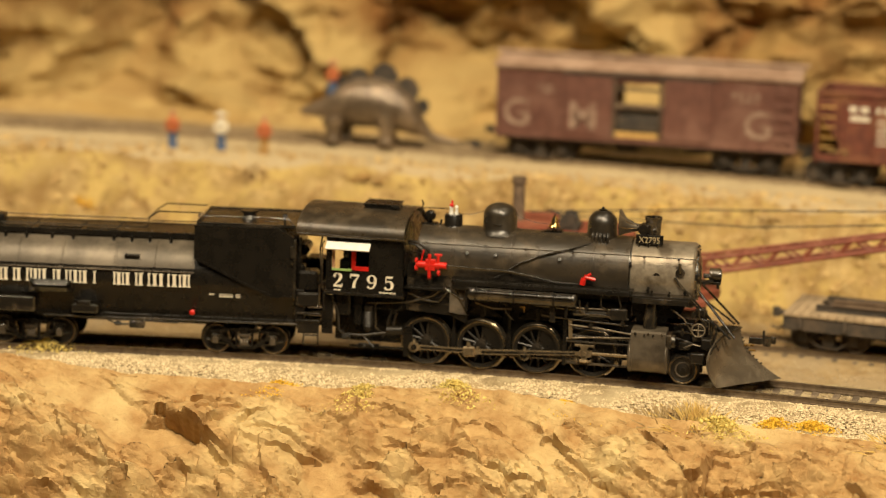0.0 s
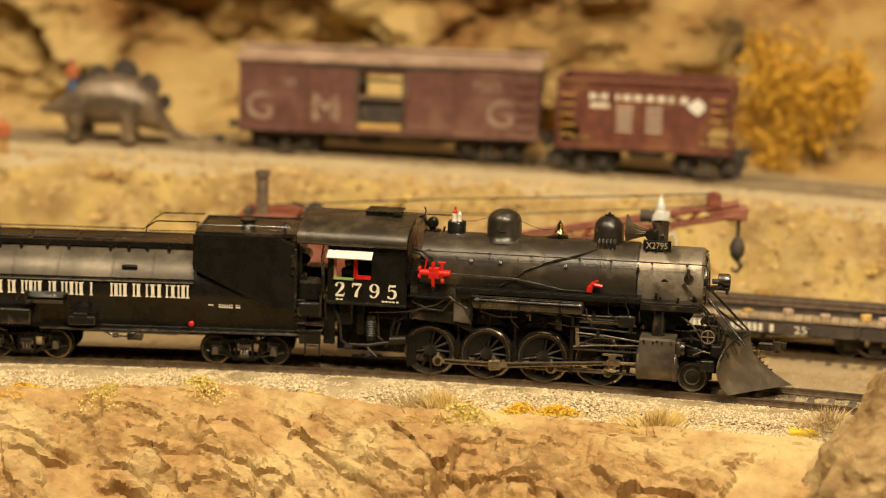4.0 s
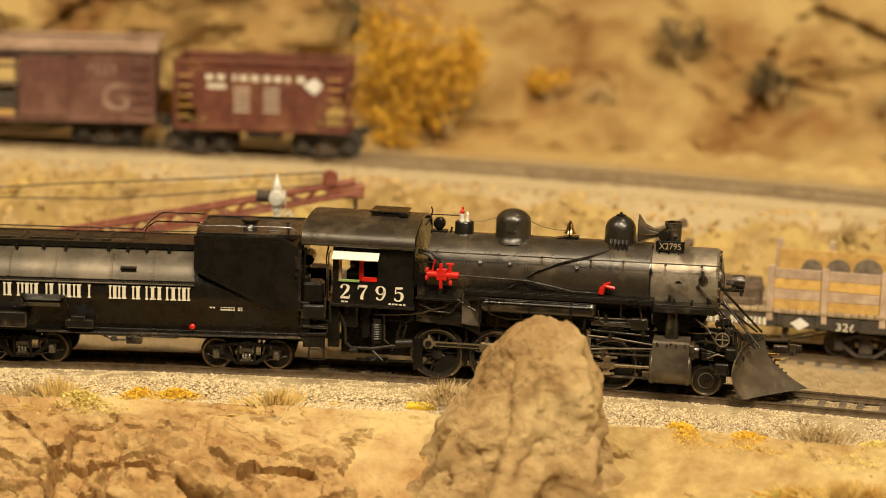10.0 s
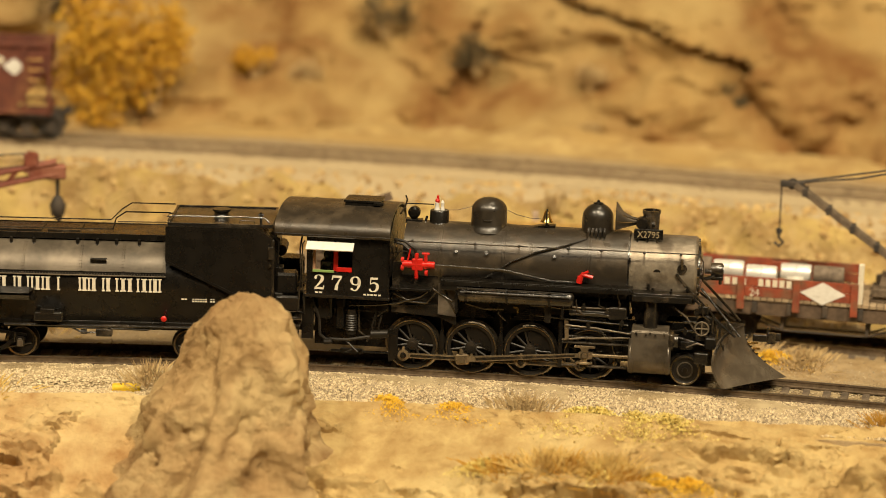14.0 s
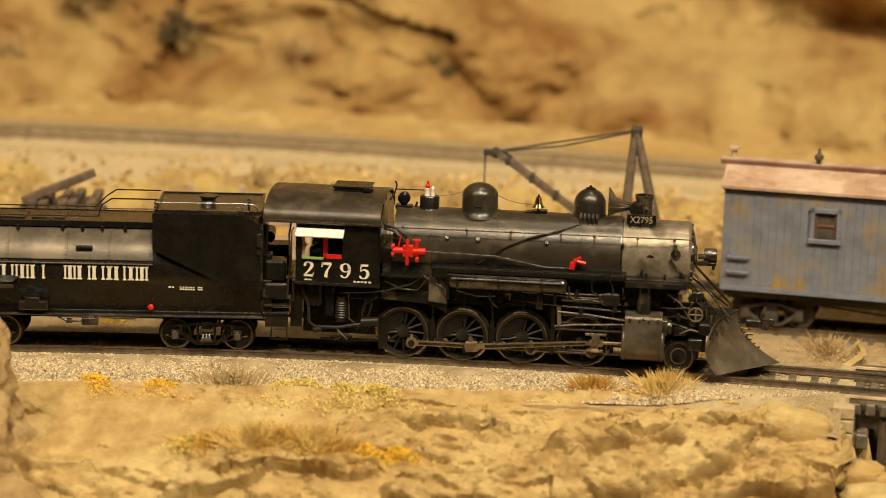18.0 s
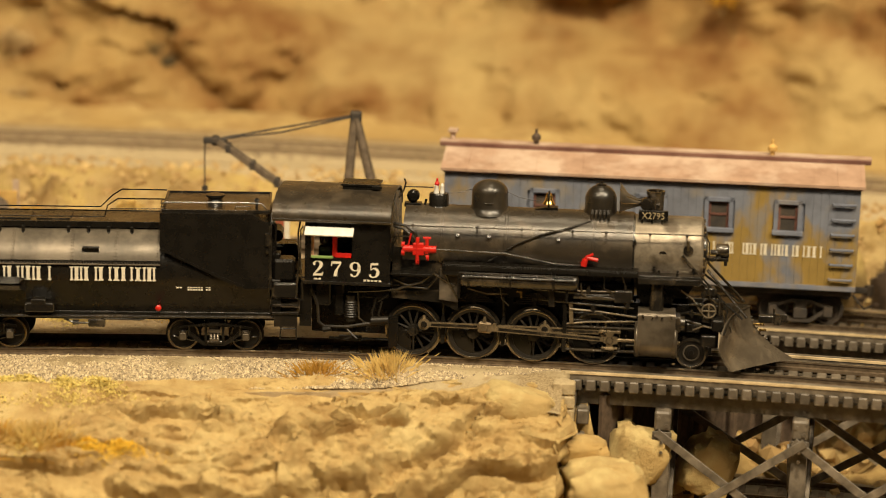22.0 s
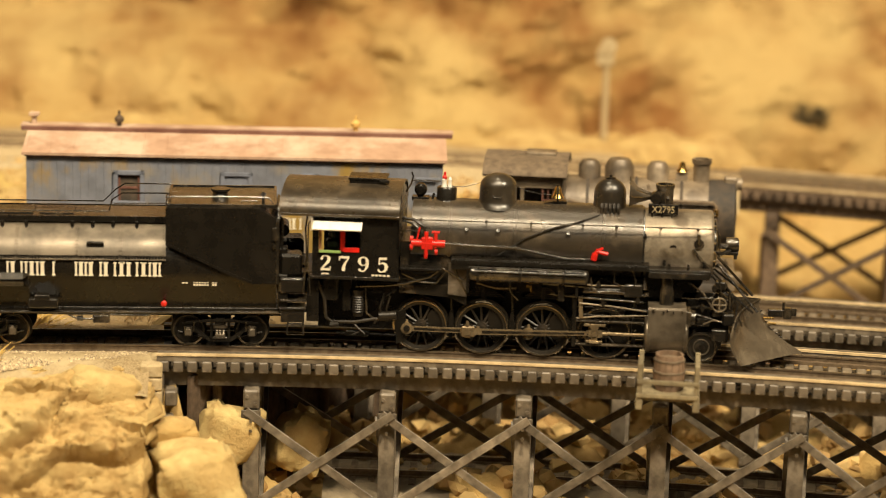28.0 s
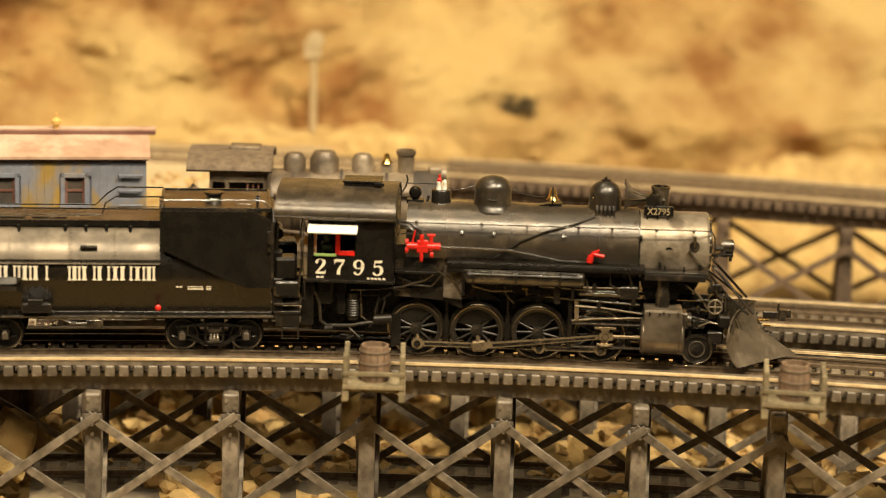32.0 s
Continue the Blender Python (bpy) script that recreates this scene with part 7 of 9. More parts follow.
    for x in (6, 24, 43.5):
        part("stake", MM().box(x - 1.1, x + 1.1, -16.4, -15.3, 12.5, 31.4), PINKWOOD, bx)
        part("stake", MM().box(x - 1.1, x + 1.1, 15.3, 16.4, 12.5, 35), PINKWOOD, bx)
    for x, r in ((27, 4.2), (37, 5.0), (18, 3.6)):
        solid("wheel_scrap", MM().lathe([(0, -1), (r, -1), (r, 1), (0, 1)], (x, 4, 26.6), "y", 20).box(x - 3, x + 3, 1, 7, 16.62, 24), SCRAP, "dull iron wheel lying in the timber bin", "wheel", "scrap wheels", m=on_curve(R2, 0.8, Z2))
    part("loose_hose", MM().pipe([(46, -8, 17.6), (49, -12, 18.4), (51, -13, 20.4), (48, -10, 22)], 0.9), CARBLACK, car)
    part("brake_stand", MM().rod((53, -9, 16.6), (53, -9, 27), 0.45).lathe([(2.1, 27), (2.3, 27.3), (2.1, 27.6)], (53, -9, 0), "z", 14), CARBLACK, car)


def derrick_car():
    car = flat_base("derrick_car", "weathered work car with red low sides and a derrick", 52.5, 7.98, [], OLDWOOD)
    for k in range(2):
        part("side_board", MM().box(-52, 10.0, -16.9, -16.2, 16.7 + k * 3.4, 19.9 + k * 3.4), GONDRED, car, "worn red side board")
        part("side_board", MM().box(-52, 10.0, 16.2, 16.9, 16.7 + k * 3.4, 19.9 + k * 3.4), GONDRED, car)
    for x in (-46, -28, -9.6, 9.4):
        part("stake", MM().box(x - 1.2, x + 1.2, -17.8, -16.8, 12.4, 23.4), GONDRED, car)
    part("marking", bars(word_bars(-34, -26, 3, 20.4, 22.8) + word_bars(-22.6, -11, 5, 20.4, 22.8), -16.95), CREAM, car, "cream letter shapes")
    sign("number", "24", 0.0024, CREAM, car, -0.0235, -0.01698, 0.0170)
    part("diamond", MM().slab([(-8.4, 19.4), (-1.0, 23.2), (6.4, 19.4), (-1.0, 15.6)], -17.2, -16.8).slab([(-4.4, 18.4), (-1.4, 18.4), (-1.4, 20.4), (-4.4, 20.4)], -17.35, -17.1), WHITE, car, "white diamond emblem")
    part("end_post", MM().box(10.2, 12.0, -16.6, -14.6, 16.6, 30).box(-52.6, -51.4, -16, -14.4, 16.6, 28), CREAM, car, "pale end stake")
    rng = random.Random(8)
    for k in range(5):
        x = -44 + k * 11
        solid("oil_drum", MM().lathe([(0, -5), (3.0, -5), (3.2, -4.6), (3.2, 0), (3.35, 0.2), (3.2, 0.4), (3.2, 4.6), (3.0, 5), (0, 5)], (x, -8 + rng.uniform(-3, 4), 22.5 + rng.uniform(0, 2)), "x", 18).block(x - 3, x + 3, -9, 0, 16.62, 21), SILVER if k in (1, 2, 3) else SCRAP, "bright metal drum in the work car" if k in (1, 2, 3) else "dull metal drum in the work car", "drum", "drums in the work car", m=on_curve(R2, 7.98, Z2))
    for k in range(14):
        x, y = rng.uniform(-49, 6), rng.uniform(-12, 13)
        solid("scrap_piece", MM().box(x - 3, x + 3, y - 1.2, y + 1.2, 16.62, 19 + rng.uniform(0, 6)), (SCRAP, OLDWOOD, GONDRED, CREAM)[k % 4], "odd scrap lying in the work car", "scrap", "scrap in the work car", m=on_curve(R2, 7.98, Z2))
    # the derrick
    dk = thing("derrick", "tall weathered timber derrick with boom and hook", "crane", m=on_curve(R2, 7.98, Z2))
    part("turntable", MM().box(14, 44, -12, 12, 16.62, 18.6).box(15, 43, -13, -10, 18.6, 21.4).box(15, 43, 10, 13, 18.6, 21.4).box(17, 20, -12, 12, 21.2, 22.8).box(38, 41, -12, 12, 21.2, 22.8), CRANEWOOD, dk)
    part("mast", MM().rod((29.5, -7, 22), (32.6, -1, 61.4), 1.7, 1.4, seg=8), CRANEWOOD, dk)
    part("mast", MM().rod((29.5, 7, 22), (32.6, 1, 61.4), 1.7, 1.4, seg=8), CRANEWOOD, dk)
    part("back_leg", MM().rod((44, -8, 18.6), (33.2, -1.4, 61.4), 1.5, 1.3, seg=8), CRANEWOOD, dk)
    part("back_leg", MM().rod((44, 8, 18.6), (33.2, 1.4, 61.4), 1.5, 1.3, seg=8), CRANEWOOD, dk)
    part("mast_head", MM().box(31.2, 35.0, -2.4, 2.4, 60.2, 63.6), CARBLACK, dk)
    part("boom", MM().box(0, 50.2, -2.6, -1.0, -1.0, 1.0, m=Matrix.Translation((28, 0, 24)) @ pose(0, 0, 0, 0, 180 + 34.8, 0)).box(0, 50.2, 1.0, 2.6, -1.0, 1.0, m=Matrix.Translation((28, 0, 24)) @ pose(0, 0, 0, 0, 180 + 34.8, 0)), CRANEWOOD, dk)
    for k in range(5):
        d = 6 + k * 10
        x, z = 28 - d * math.cos(radians(34.8)), 24 + d * math.sin(radians(34.8))
        part("boom_brace", MM().box(x - 0.9, x + 0.9, -3.0, 3.0, z - 1.4, z + 1.4), CARBLACK, dk)
    tx, tz = 28 - 50.2 * math.cos(radians(34.8)), 24 + 50.2 * math.sin(radians(34.8))
    part("boom_head", MM().box(tx - 5, tx + 3, -1.6, 1.6, tz - 1, tz + 1.0).lathe([(0, -0.8), (1.8, -0.8), (1.8, 0.8), (0, 0.8)], (tx - 1, 0, tz), "y", 14), CARBLACK, dk)
    part("stay_cable", MM().pipe([(tx, 0.6, tz + 0.6), (6, 0.6, tz + 4.4), (32.6, 0.6, 62.2)], 0.35, 5).pipe([(tx, -0.6, tz + 0.6), (8, -0.6, tz + 3.4), (32.6, -0.6, 62.0)], 0.35, 5), CARBLACK, dk)
    part("hoist_cable", MM().rod((tx - 4.6, 0, tz), (tx - 4.6, 0, 36), 0.28, seg=5), CARBLACK, dk)
    part("hook", MM().pipe([(tx - 4.6, 0, 36.4), (tx - 4.6, 0, 34), (tx - 3.0, 0, 32.4), (tx - 4.4, 0, 31), (tx - 6, 0, 32.2)], 0.5).rod((tx - 4.6, 0, 37), (tx - 4.6, 0, 35.4), 1.0, seg=8), CARBLACK, dk)
    part("winch", MM().lathe([(0, -6), (3, -6), (3, -5.4), (1.6, -5.2), (1.6, 5.2), (3, 5.4), (3, 6), (0, 6)], (24, 0, 25), "y", 16), CARBLACK, dk)
    solid("canvas_bundle", MM().lathe([(0, 0), (8.4, 0), (9, 2.4), (7.2, 5), (3.6, 6.6), (0, 7)], (36.6, 0, 22.4), "z", 14), DECKWOOD, "pale canvas bundle under the derrick's legs", "bundle", m=on_curve(R2, 7.98, Z2))


def outfit_car():
    car = thing("outfit_car", "faded grey-blue wooden work car stained ochre, pink roof", "railway car", m=on_curve(R2, 15.6, Z2))
    L, W, B, T = 68.2, 16.5, 14.6, 48.0
    body = part("body", MM().box(-L + 0.5, L - 0.5, -W + 0.7, W, B, T), CARBLUE, car, "faded grey-blue board walls")
    rng = random.Random(4)
    n = 54
    w = 2 * L / n
    holes = ((-38.7, -30.7, 32.2, 41.6), (41.5, 48.6, 32.2, 41.6), (18.9, 26.3, 32.2, 41.6))
    door = (-3.6, 4.5, 19.8, 41.4)
    for k in range(n):
        x0, x1 = -L + k * w, -L + (k + 1) * w
        segs = [(B, T)]
        for hx0, hx1, hz0, hz1 in (*holes, door):
            if x1 > hx0 and x0 < hx1:
                segs = [(B, hz0), (hz1, T)]
        for a, b in segs:
            part("siding_board", MM().box(x0 + 0.02, x1 - 0.02, -W + rng.uniform(-0.04, 0.04), -W + 0.7, a, b, c=0.03), CARSIDE, body)
    for hx0, hx1, hz0, hz1 in holes:
        wn = part("window", MM().box(hx0 - 1, hx0 + 0.4, -W - 0.8, -W + 0.2, hz0 - 1, hz1 + 1).box(hx1 - 0.4, hx1 + 1, -W - 0.8, -W + 0.2, hz0 - 1, hz1 + 1).box(hx0 - 1, hx1 + 1, -W - 0.8, -W + 0.2, hz1 - 0.4, hz1 + 1).box(hx0 - 1.4, hx1 + 1.4, -W - 1.2, -W + 0.2, hz0 - 1.2, hz0 + 0.3), CARBLUE, car, "pale grey window frame")
        part("sash", MM().box(hx0 + 0.4, hx0 + 1.2, -W + 0.1, -W + 0.5, hz0, hz1).box(hx1 - 1.2, hx1 - 0.4, -W + 0.1, -W + 0.5, hz0, hz1).box(hx0, hx1, -W + 0.1, -W + 0.5, (hz0 + hz1) / 2 - 0.4, (hz0 + hz1) / 2 + 0.4).box(hx0, hx1, -W + 0.1, -W + 0.5, hz1 - 0.9, hz1), BOXRED, wn, "brown sash bars")
        part("pane", MM().box(hx0 + 0.6, hx1 - 0.6, -W + 0.45, -W + 0.65, hz0 + 0.2, hz1 - 0.4), CARBLACK, wn, "dark window pane")
    dr = part("door", MM().box(door[0] + 0.2, door[1] - 0.2, -W + 0.1, -W + 0.65, door[2], door[3]), CARBLUE, car, "grey-blue plank door")
    part("door_frame", MM().box(door[0] - 1.2, door[0] + 0.2, -W - 0.6, -W + 0.2, door[2] - 1, door[3] + 1.2).box(door[1] - 0.2, door[1] + 1.2, -W - 0.6, -W + 0.2, door[2] - 1, door[3] + 1.2).box(door[0] - 1.2, door[1] + 1.2, -W - 0.6, -W + 0.2, door[3], door[3] + 1.2), CARBLUE, dr)
    part("door_handle", MM().rod((2.6, -W - 0.6, 29.4), (2.6, -W + 0.2, 29.4), 0.5, seg=8), BRASS, dr, "small brass door knob")
    nm = letter_blocks(5, 22.2, 24.0, 27.7, (1, 1, 1, 1, 1), -W - 0.1)
    for b in (letter_blocks(25.0, 28.2, 24.0, 27.7, (1,), -W - 0.1), letter_blocks(30.8, 57, 24.0, 27.7, (1, 1, 1, 1, 1, 1, 0.6, 1), -W - 0.1)):
        nm.add(b.v, b.f)
    part("name_marking", nm, CREAM, body, "row of cream letter blocks")
    part("side_sill", MM().box(-L, L, -W - 0.1, -W + 0.8, B - 1.6, B + 0.1), CARBLUE, car)
    part("underframe", MM().box(-L + 1, L - 1, -14, 14, 10.6, 13.2).box(-L + 1, L - 1, -2.5, 2.5, 7, 11), CARBLACK, car)
    for s in (-1, 1):
        rf = part("roof_slope", MM().slab([(s * (W + 1.6), T - 0.6), (s * (W + 1.6), T + 0.3), (s * 2.2, T + 5.4), (s * 2.2, T + 4.4)], -L - 1.2, L + 1.2, "yz"), PINKROOF, car, "pale pink weathered roof")
        for k in range(19):
            x = -L + k * 2 * L / 18
            a = Vector((0, s * (W + 1.6), T + 0.3))
            b = Vector((0, s * 2.2, T + 5.4))
            part("roof_batten", MM().rod((x, a.y, a.z), (x, b.y, b.z), 0.22, seg=4), PINKROOF, rf)
    part("roof_ridge", MM().box(-L - 3.4, L + 3.4, -3.4, 3.4, T + 5.0, T + 6.4), BOXRED, car, "red-edged ridge board")
    part("roof_walk", MM().box(-L - 3.6, L + 3.6, -2.8, 2.8, T + 6.4, T + 6.9), PINKROOF, car)
    part("eave_board", MM().box(-L - 0.6, L + 0.6, -W - 0.5, -W + 0.3, T - 1.2, T - 0.2), BOXRED, car)
    for x in (-39.3, 39.2):
        part("roof_vent", MM().lathe([(0.8, T + 3), (0.8, T + 8.0), (1.5, T + 8.4), (1.6, T + 9.6), (0.5, T + 10.6), (0.4, T + 12.0), (0, T + 12.2)], (x, -2, 0), "z", 14), CRATEWOOD if x > 0 else OLDWOOD, car, "turned wooden roof vent")
    part("end_vent", MM().rod((-L + 0.6, 0, T + 5), (-L + 0.6, 0, T + 10.4), 0.9, seg=8).box(-L - 1, -L + 2.2, -1.6, 1.6, T + 9.4, T + 10.6), PINKROOF, car)
    for zz in (17, 22, 27, 32, 37, 42):
        part("ladder_rung", MM().pipe([(59.4, -W, zz), (59.4, -W - 1.2, zz), (66.6, -W - 1.2, zz), (66.6, -W, zz)], 0.42), CARBLUE, car)
    for zz in (19.5, 24.5):
        part("grab_iron", MM().pipe([(-66, -W, zz), (-66, -W - 1.2, zz), (-59, -W - 1.2, zz), (-59, -W, zz)], 0.42), CARBLUE, car)
    part("tarp_strip", MM().pipe([(-40, -12, 9.6), (0, -12, 6.4), (40, -12, 9.6)], 0.4), CARBLACK, car)
    for x in (-51, 51):
        freight_truck(car, x)
    coupler(car, -L, -1)
    coupler(car, L, 1)


def switcher():
    en = thing("small_steam_locomotive", "small dusty brown-black steam locomotive with three domes", "locomotive", m=on_curve(R2, 23.0, Z2))
    part("frame", MM().box(-46, 36, -6, 6, 9.2, 14.0), CARBLACK, en)
    cb = part("cab", MM().box(-39, -20, 14, 15, 14, 44.4), SWGREY, en, "grimy brown-black cab")
    part("cab_front", MM().box(-20.6, -19.4, -15, 15, 14, 45), SWGREY, cb)
    part("cab_rear", MM().box(-39.6, -38.6, 2, 15, 14, 44.4), SWGREY, cb)
    part("cab_side", MM().slab([(-39, 14), (-20, 14), (-20, 26), (-39, 26)], -15, -14.2), SWGREY, cb)
    for x0, x1, z0 in ((-39, -38, 26), (-33.8, -32.6, 26), (-21.4, -20, 26), (-38, -33.8, 40.2), (-32.6, -21.4, 40.2)):
        part("window_surround", MM().block(x0, x1, -15, -14.2, z0, 44.4), SWGREY, cb)
    sash = MM().box(-26.8, -26.2, -14.6, -14.2, 26, 40.2)
    for k in range(3):
        sash.box(-26.6 + 1.7 * k, -26.2 + 1.7 * k, -14.5, -14.2, 26, 40.2).box(-26.6, -21.5, -14.5, -14.2, 27.4 + 4.2 * k, 27.9 + 4.2 * k)
    part("window_sash", sash, BOXRED, cb, "dull red window sash")
    part("cab_floor", MM().box(-47, -19.4, -15.2, 15.2, 12.6, 14.0), CARBLACK, cb)
    part("cab_sill", MM().box(-47, -19, -15.6, -15.0, 13.4, 14.2), CRANEWOOD, cb)
    prof = [(17.4 * math.cos(radians(180 - 180 * k / 16)), 44.4 + 4.6 * math.sin(radians(180 * k / 16))) for k in range(17)]
    rf = part("roof", MM().slab(prof + [(p[0] * 0.96, p[1] - 0.7) for p in reversed(prof)], -46.4, -18.6, "yz"), CRANEWOOD, cb, "dusty brown curved cab roof")
    part("roof_vent", MM().box(-33, -23, -4, 4, 48.4, 50.0), SWGREY, rf)
    part("rear_bunker", MM().slab([(-47, 14), (-39.4, 14), (-39.4, 26), (-44, 27.5), (-47, 26)], -13.6, 13.6), SWGREY, en)
    part("bunker_rail", MM().pipe([(-46.4, -13.2, 26), (-46.4, -13.2, 36), (-44.4, -13.2, 38.6), (-42, -13.2, 36.5), (-39.6, -13.2, 32)], 0.7), SWGREY, en)
    sign("number", "9", 0.0062, CREAM, en, -0.0278, -0.01506, 0.0190)
    part("marking", bars(word_bars(-34.5, -21.5, 4, 15.0, 16.8), -15.05), CREAM, cb, "plain cream bars")
    bl = part("boiler", MM().rod((-20, 0, 31.0), (30, 0, 31.0), 11.2, seg=36), SWGREY, en, "round dusty boiler streaked with scale")
    for x in (-12, 4, 19):
        part("boiler_band", MM().lathe([(11.22, -0.5), (11.4, -0.4), (11.4, 0.4), (11.22, 0.5)], (x, 0, 31.0), "x", 36), CARBLACK, bl)
    part("smokebox", MM().lathe([(0, 0), (11.5, 0), (11.5, 8.6), (9.6, 9.2), (0, 9.8)], (28, 0, 31.0), "x", 36), CARBLACK, en, "sooty smokebox")
    for x, r, zt in ((-11.7, 3.7, 48.2), (-1.8, 4.9, 49.0), (11.0, 3.7, 48.4)):
        part("dome", MM().lathe([(r + 1.0, 37.6), (r, 39.6), (r, zt - r * 0.6), (r * 0.7, zt - 0.5), (0, zt)], (x, 0, 0), "z", 24), SWGREY, en, "rounded dusty dome")
    part("smokestack", MM().lathe([(3.6, 38), (2.7, 40), (2.8, 47.6), (3.3, 48.2), (3.3, 49.6), (2.4, 49.6), (2.3, 43), (0, 43)], (25.4, 0, 0), "z", 22), SWGREY, en)
    b = part("bell", MM().lathe([(0, 48.6), (0.9, 48.2), (1.2, 46.6), (2.0, 45.2), (0, 45.4)], (19.0, -1, 0), "z", 16), BRASS, en, "bright brass bell")
    part("bell_bracket", MM().box(17, 21, -2, 0, 40, 45.0), SWGREY, b)
    part("headlight", MM().box(33, 37.4, -2.4, 2.4, 39, 44).rod((37, 0, 41.6), (39, 0, 41.6), 2.1, seg=16), SWGREY, en)
    part("running_board", MM().box(-19, 34, -14.6, -9.6, 17.6, 18.6), SWGREY, en, "plank running board with a pale edge")
    part("board_edge", MM().box(-19, 34, -14.9, -14.5, 17.2, 18.7), CRANEWOOD, en)
    for x, z in ((-6, 26), (-1, 30), (13, 25), (22, 28)):
        part("boiler_fitting", MM().box(x - 1.6, x + 1.6, -11.8, -9.6, z - 1, z + 1), CRANEWOOD, en)
    for pts in ([(-18, -11.6, 36), (-10, -11.8, 34), (-8, -12, 22), (-10, -12.4, 18)], [(8, -6, 41), (9, -10.8, 34), (11, -11.6, 24), (12, -12, 18)], [(-19, -12, 24), (-8, -12, 23), (0, -12, 19.5)]):
        part("pipe", MM().pipe(pts, 0.55), CRANEWOOD, en)
    part("front_handrail", MM().pipe([(14, -11.6, 37.0), (29.5, -11.6, 37.0), (30.4, -11.8, 36), (30.4, -12.6, 18.2)], 0.75), CRANEWOOD, en, "pale pipe handrail")
    part("whistle_cock", MM().rod((30.5, -12.6, 33), (30.5, -12.6, 35), 0.9, seg=8), BRASS, en, "tiny brass cock")
    part("pilot_beam", MM().box(35, 38, -13.6, 13.6, 8.0, 13.4).box(38, 40.5, -4, 4, 8, 11), SWGREY, en)
    part("step", MM().box(-38, -33, -15.6, -12, 5.0, 6.0).box(-38, -37.2, -15.4, -13.2, 5, 13).box(-33.8, -33, -15.4, -13.2, 5, 13).box(-38, -33, -15.4, -14.6, 9, 9.8), SWGREY, en)
    for n, x in enumerate((-15.7, -1.0, 13.7)):
        part("axle", MM().rod((x, -8, 7.4), (x, 8, 7.4), 1, seg=8), CARBLACK, en)
        for y in (-8.6, 8.6):
            s = -1 if y < 0 else 1
            part("wheel", MM().lathe([(0, y + s * 1.2), (1.8, y + s * 1.2), (2.0, y + s * 0.3), (5.6, y + s * 0.4), (6.0, y + s * 1.2), (7.3, y + s * 1.2), (7.3, y - s), (0, y - s)], (x, 0, 7.4), "y", 28), CARBLACK, en)
    part("side_rod", MM().box(-18, 16, -11.4, -10.6, 4.0, 5.4).rod((-15.7, -11.6, 4.7), (-15.7, -10, 4.7), 1.6, seg=12), ROD, en, "brassy oiled side rod")
    part("main_rod", MM().box(-2, 26, -12.6, -11.8, 5.0, 6.4), ROD, en)
    for y in (-12.2, 12.2):
        part("cylinder", MM().rod((24, y, 8.4), (34, y, 8.4), 4.8, seg=20).box(24.6, 33.4, y - 4, y + 4, 9, 16), CARBLACK, en)
    part("air_pump", MM().rod((20, -13, 13), (20, -13, 22), 2.2, seg=14).rod((20, -13, 16.5), (20, -13, 18.5), 2.6, seg=14), CRANEWOOD, en)
    fg = MM().lathe([(0, 0), (2.0, 0.2), (2.3, 4.2), (1.4, 6.2), (0.9, 6.8), (1.2, 8.0), (0.7, 9.2), (0, 9.4)], (-29.6, -12, 25.0), "z", 12)
    solid("engine_driver_figurine", fg, DENIM, "tiny blue painted figurine in the cab window", "figurine", m=on_curve(R2, 23.0, Z2))
    solid("figurine_stool", MM().box(-32, -27, -13.6, -8, 14.0, 25.1), SWGREY, "small stool inside the locomotive cab", "stool", m=on_curve(R2, 23.0, Z2))


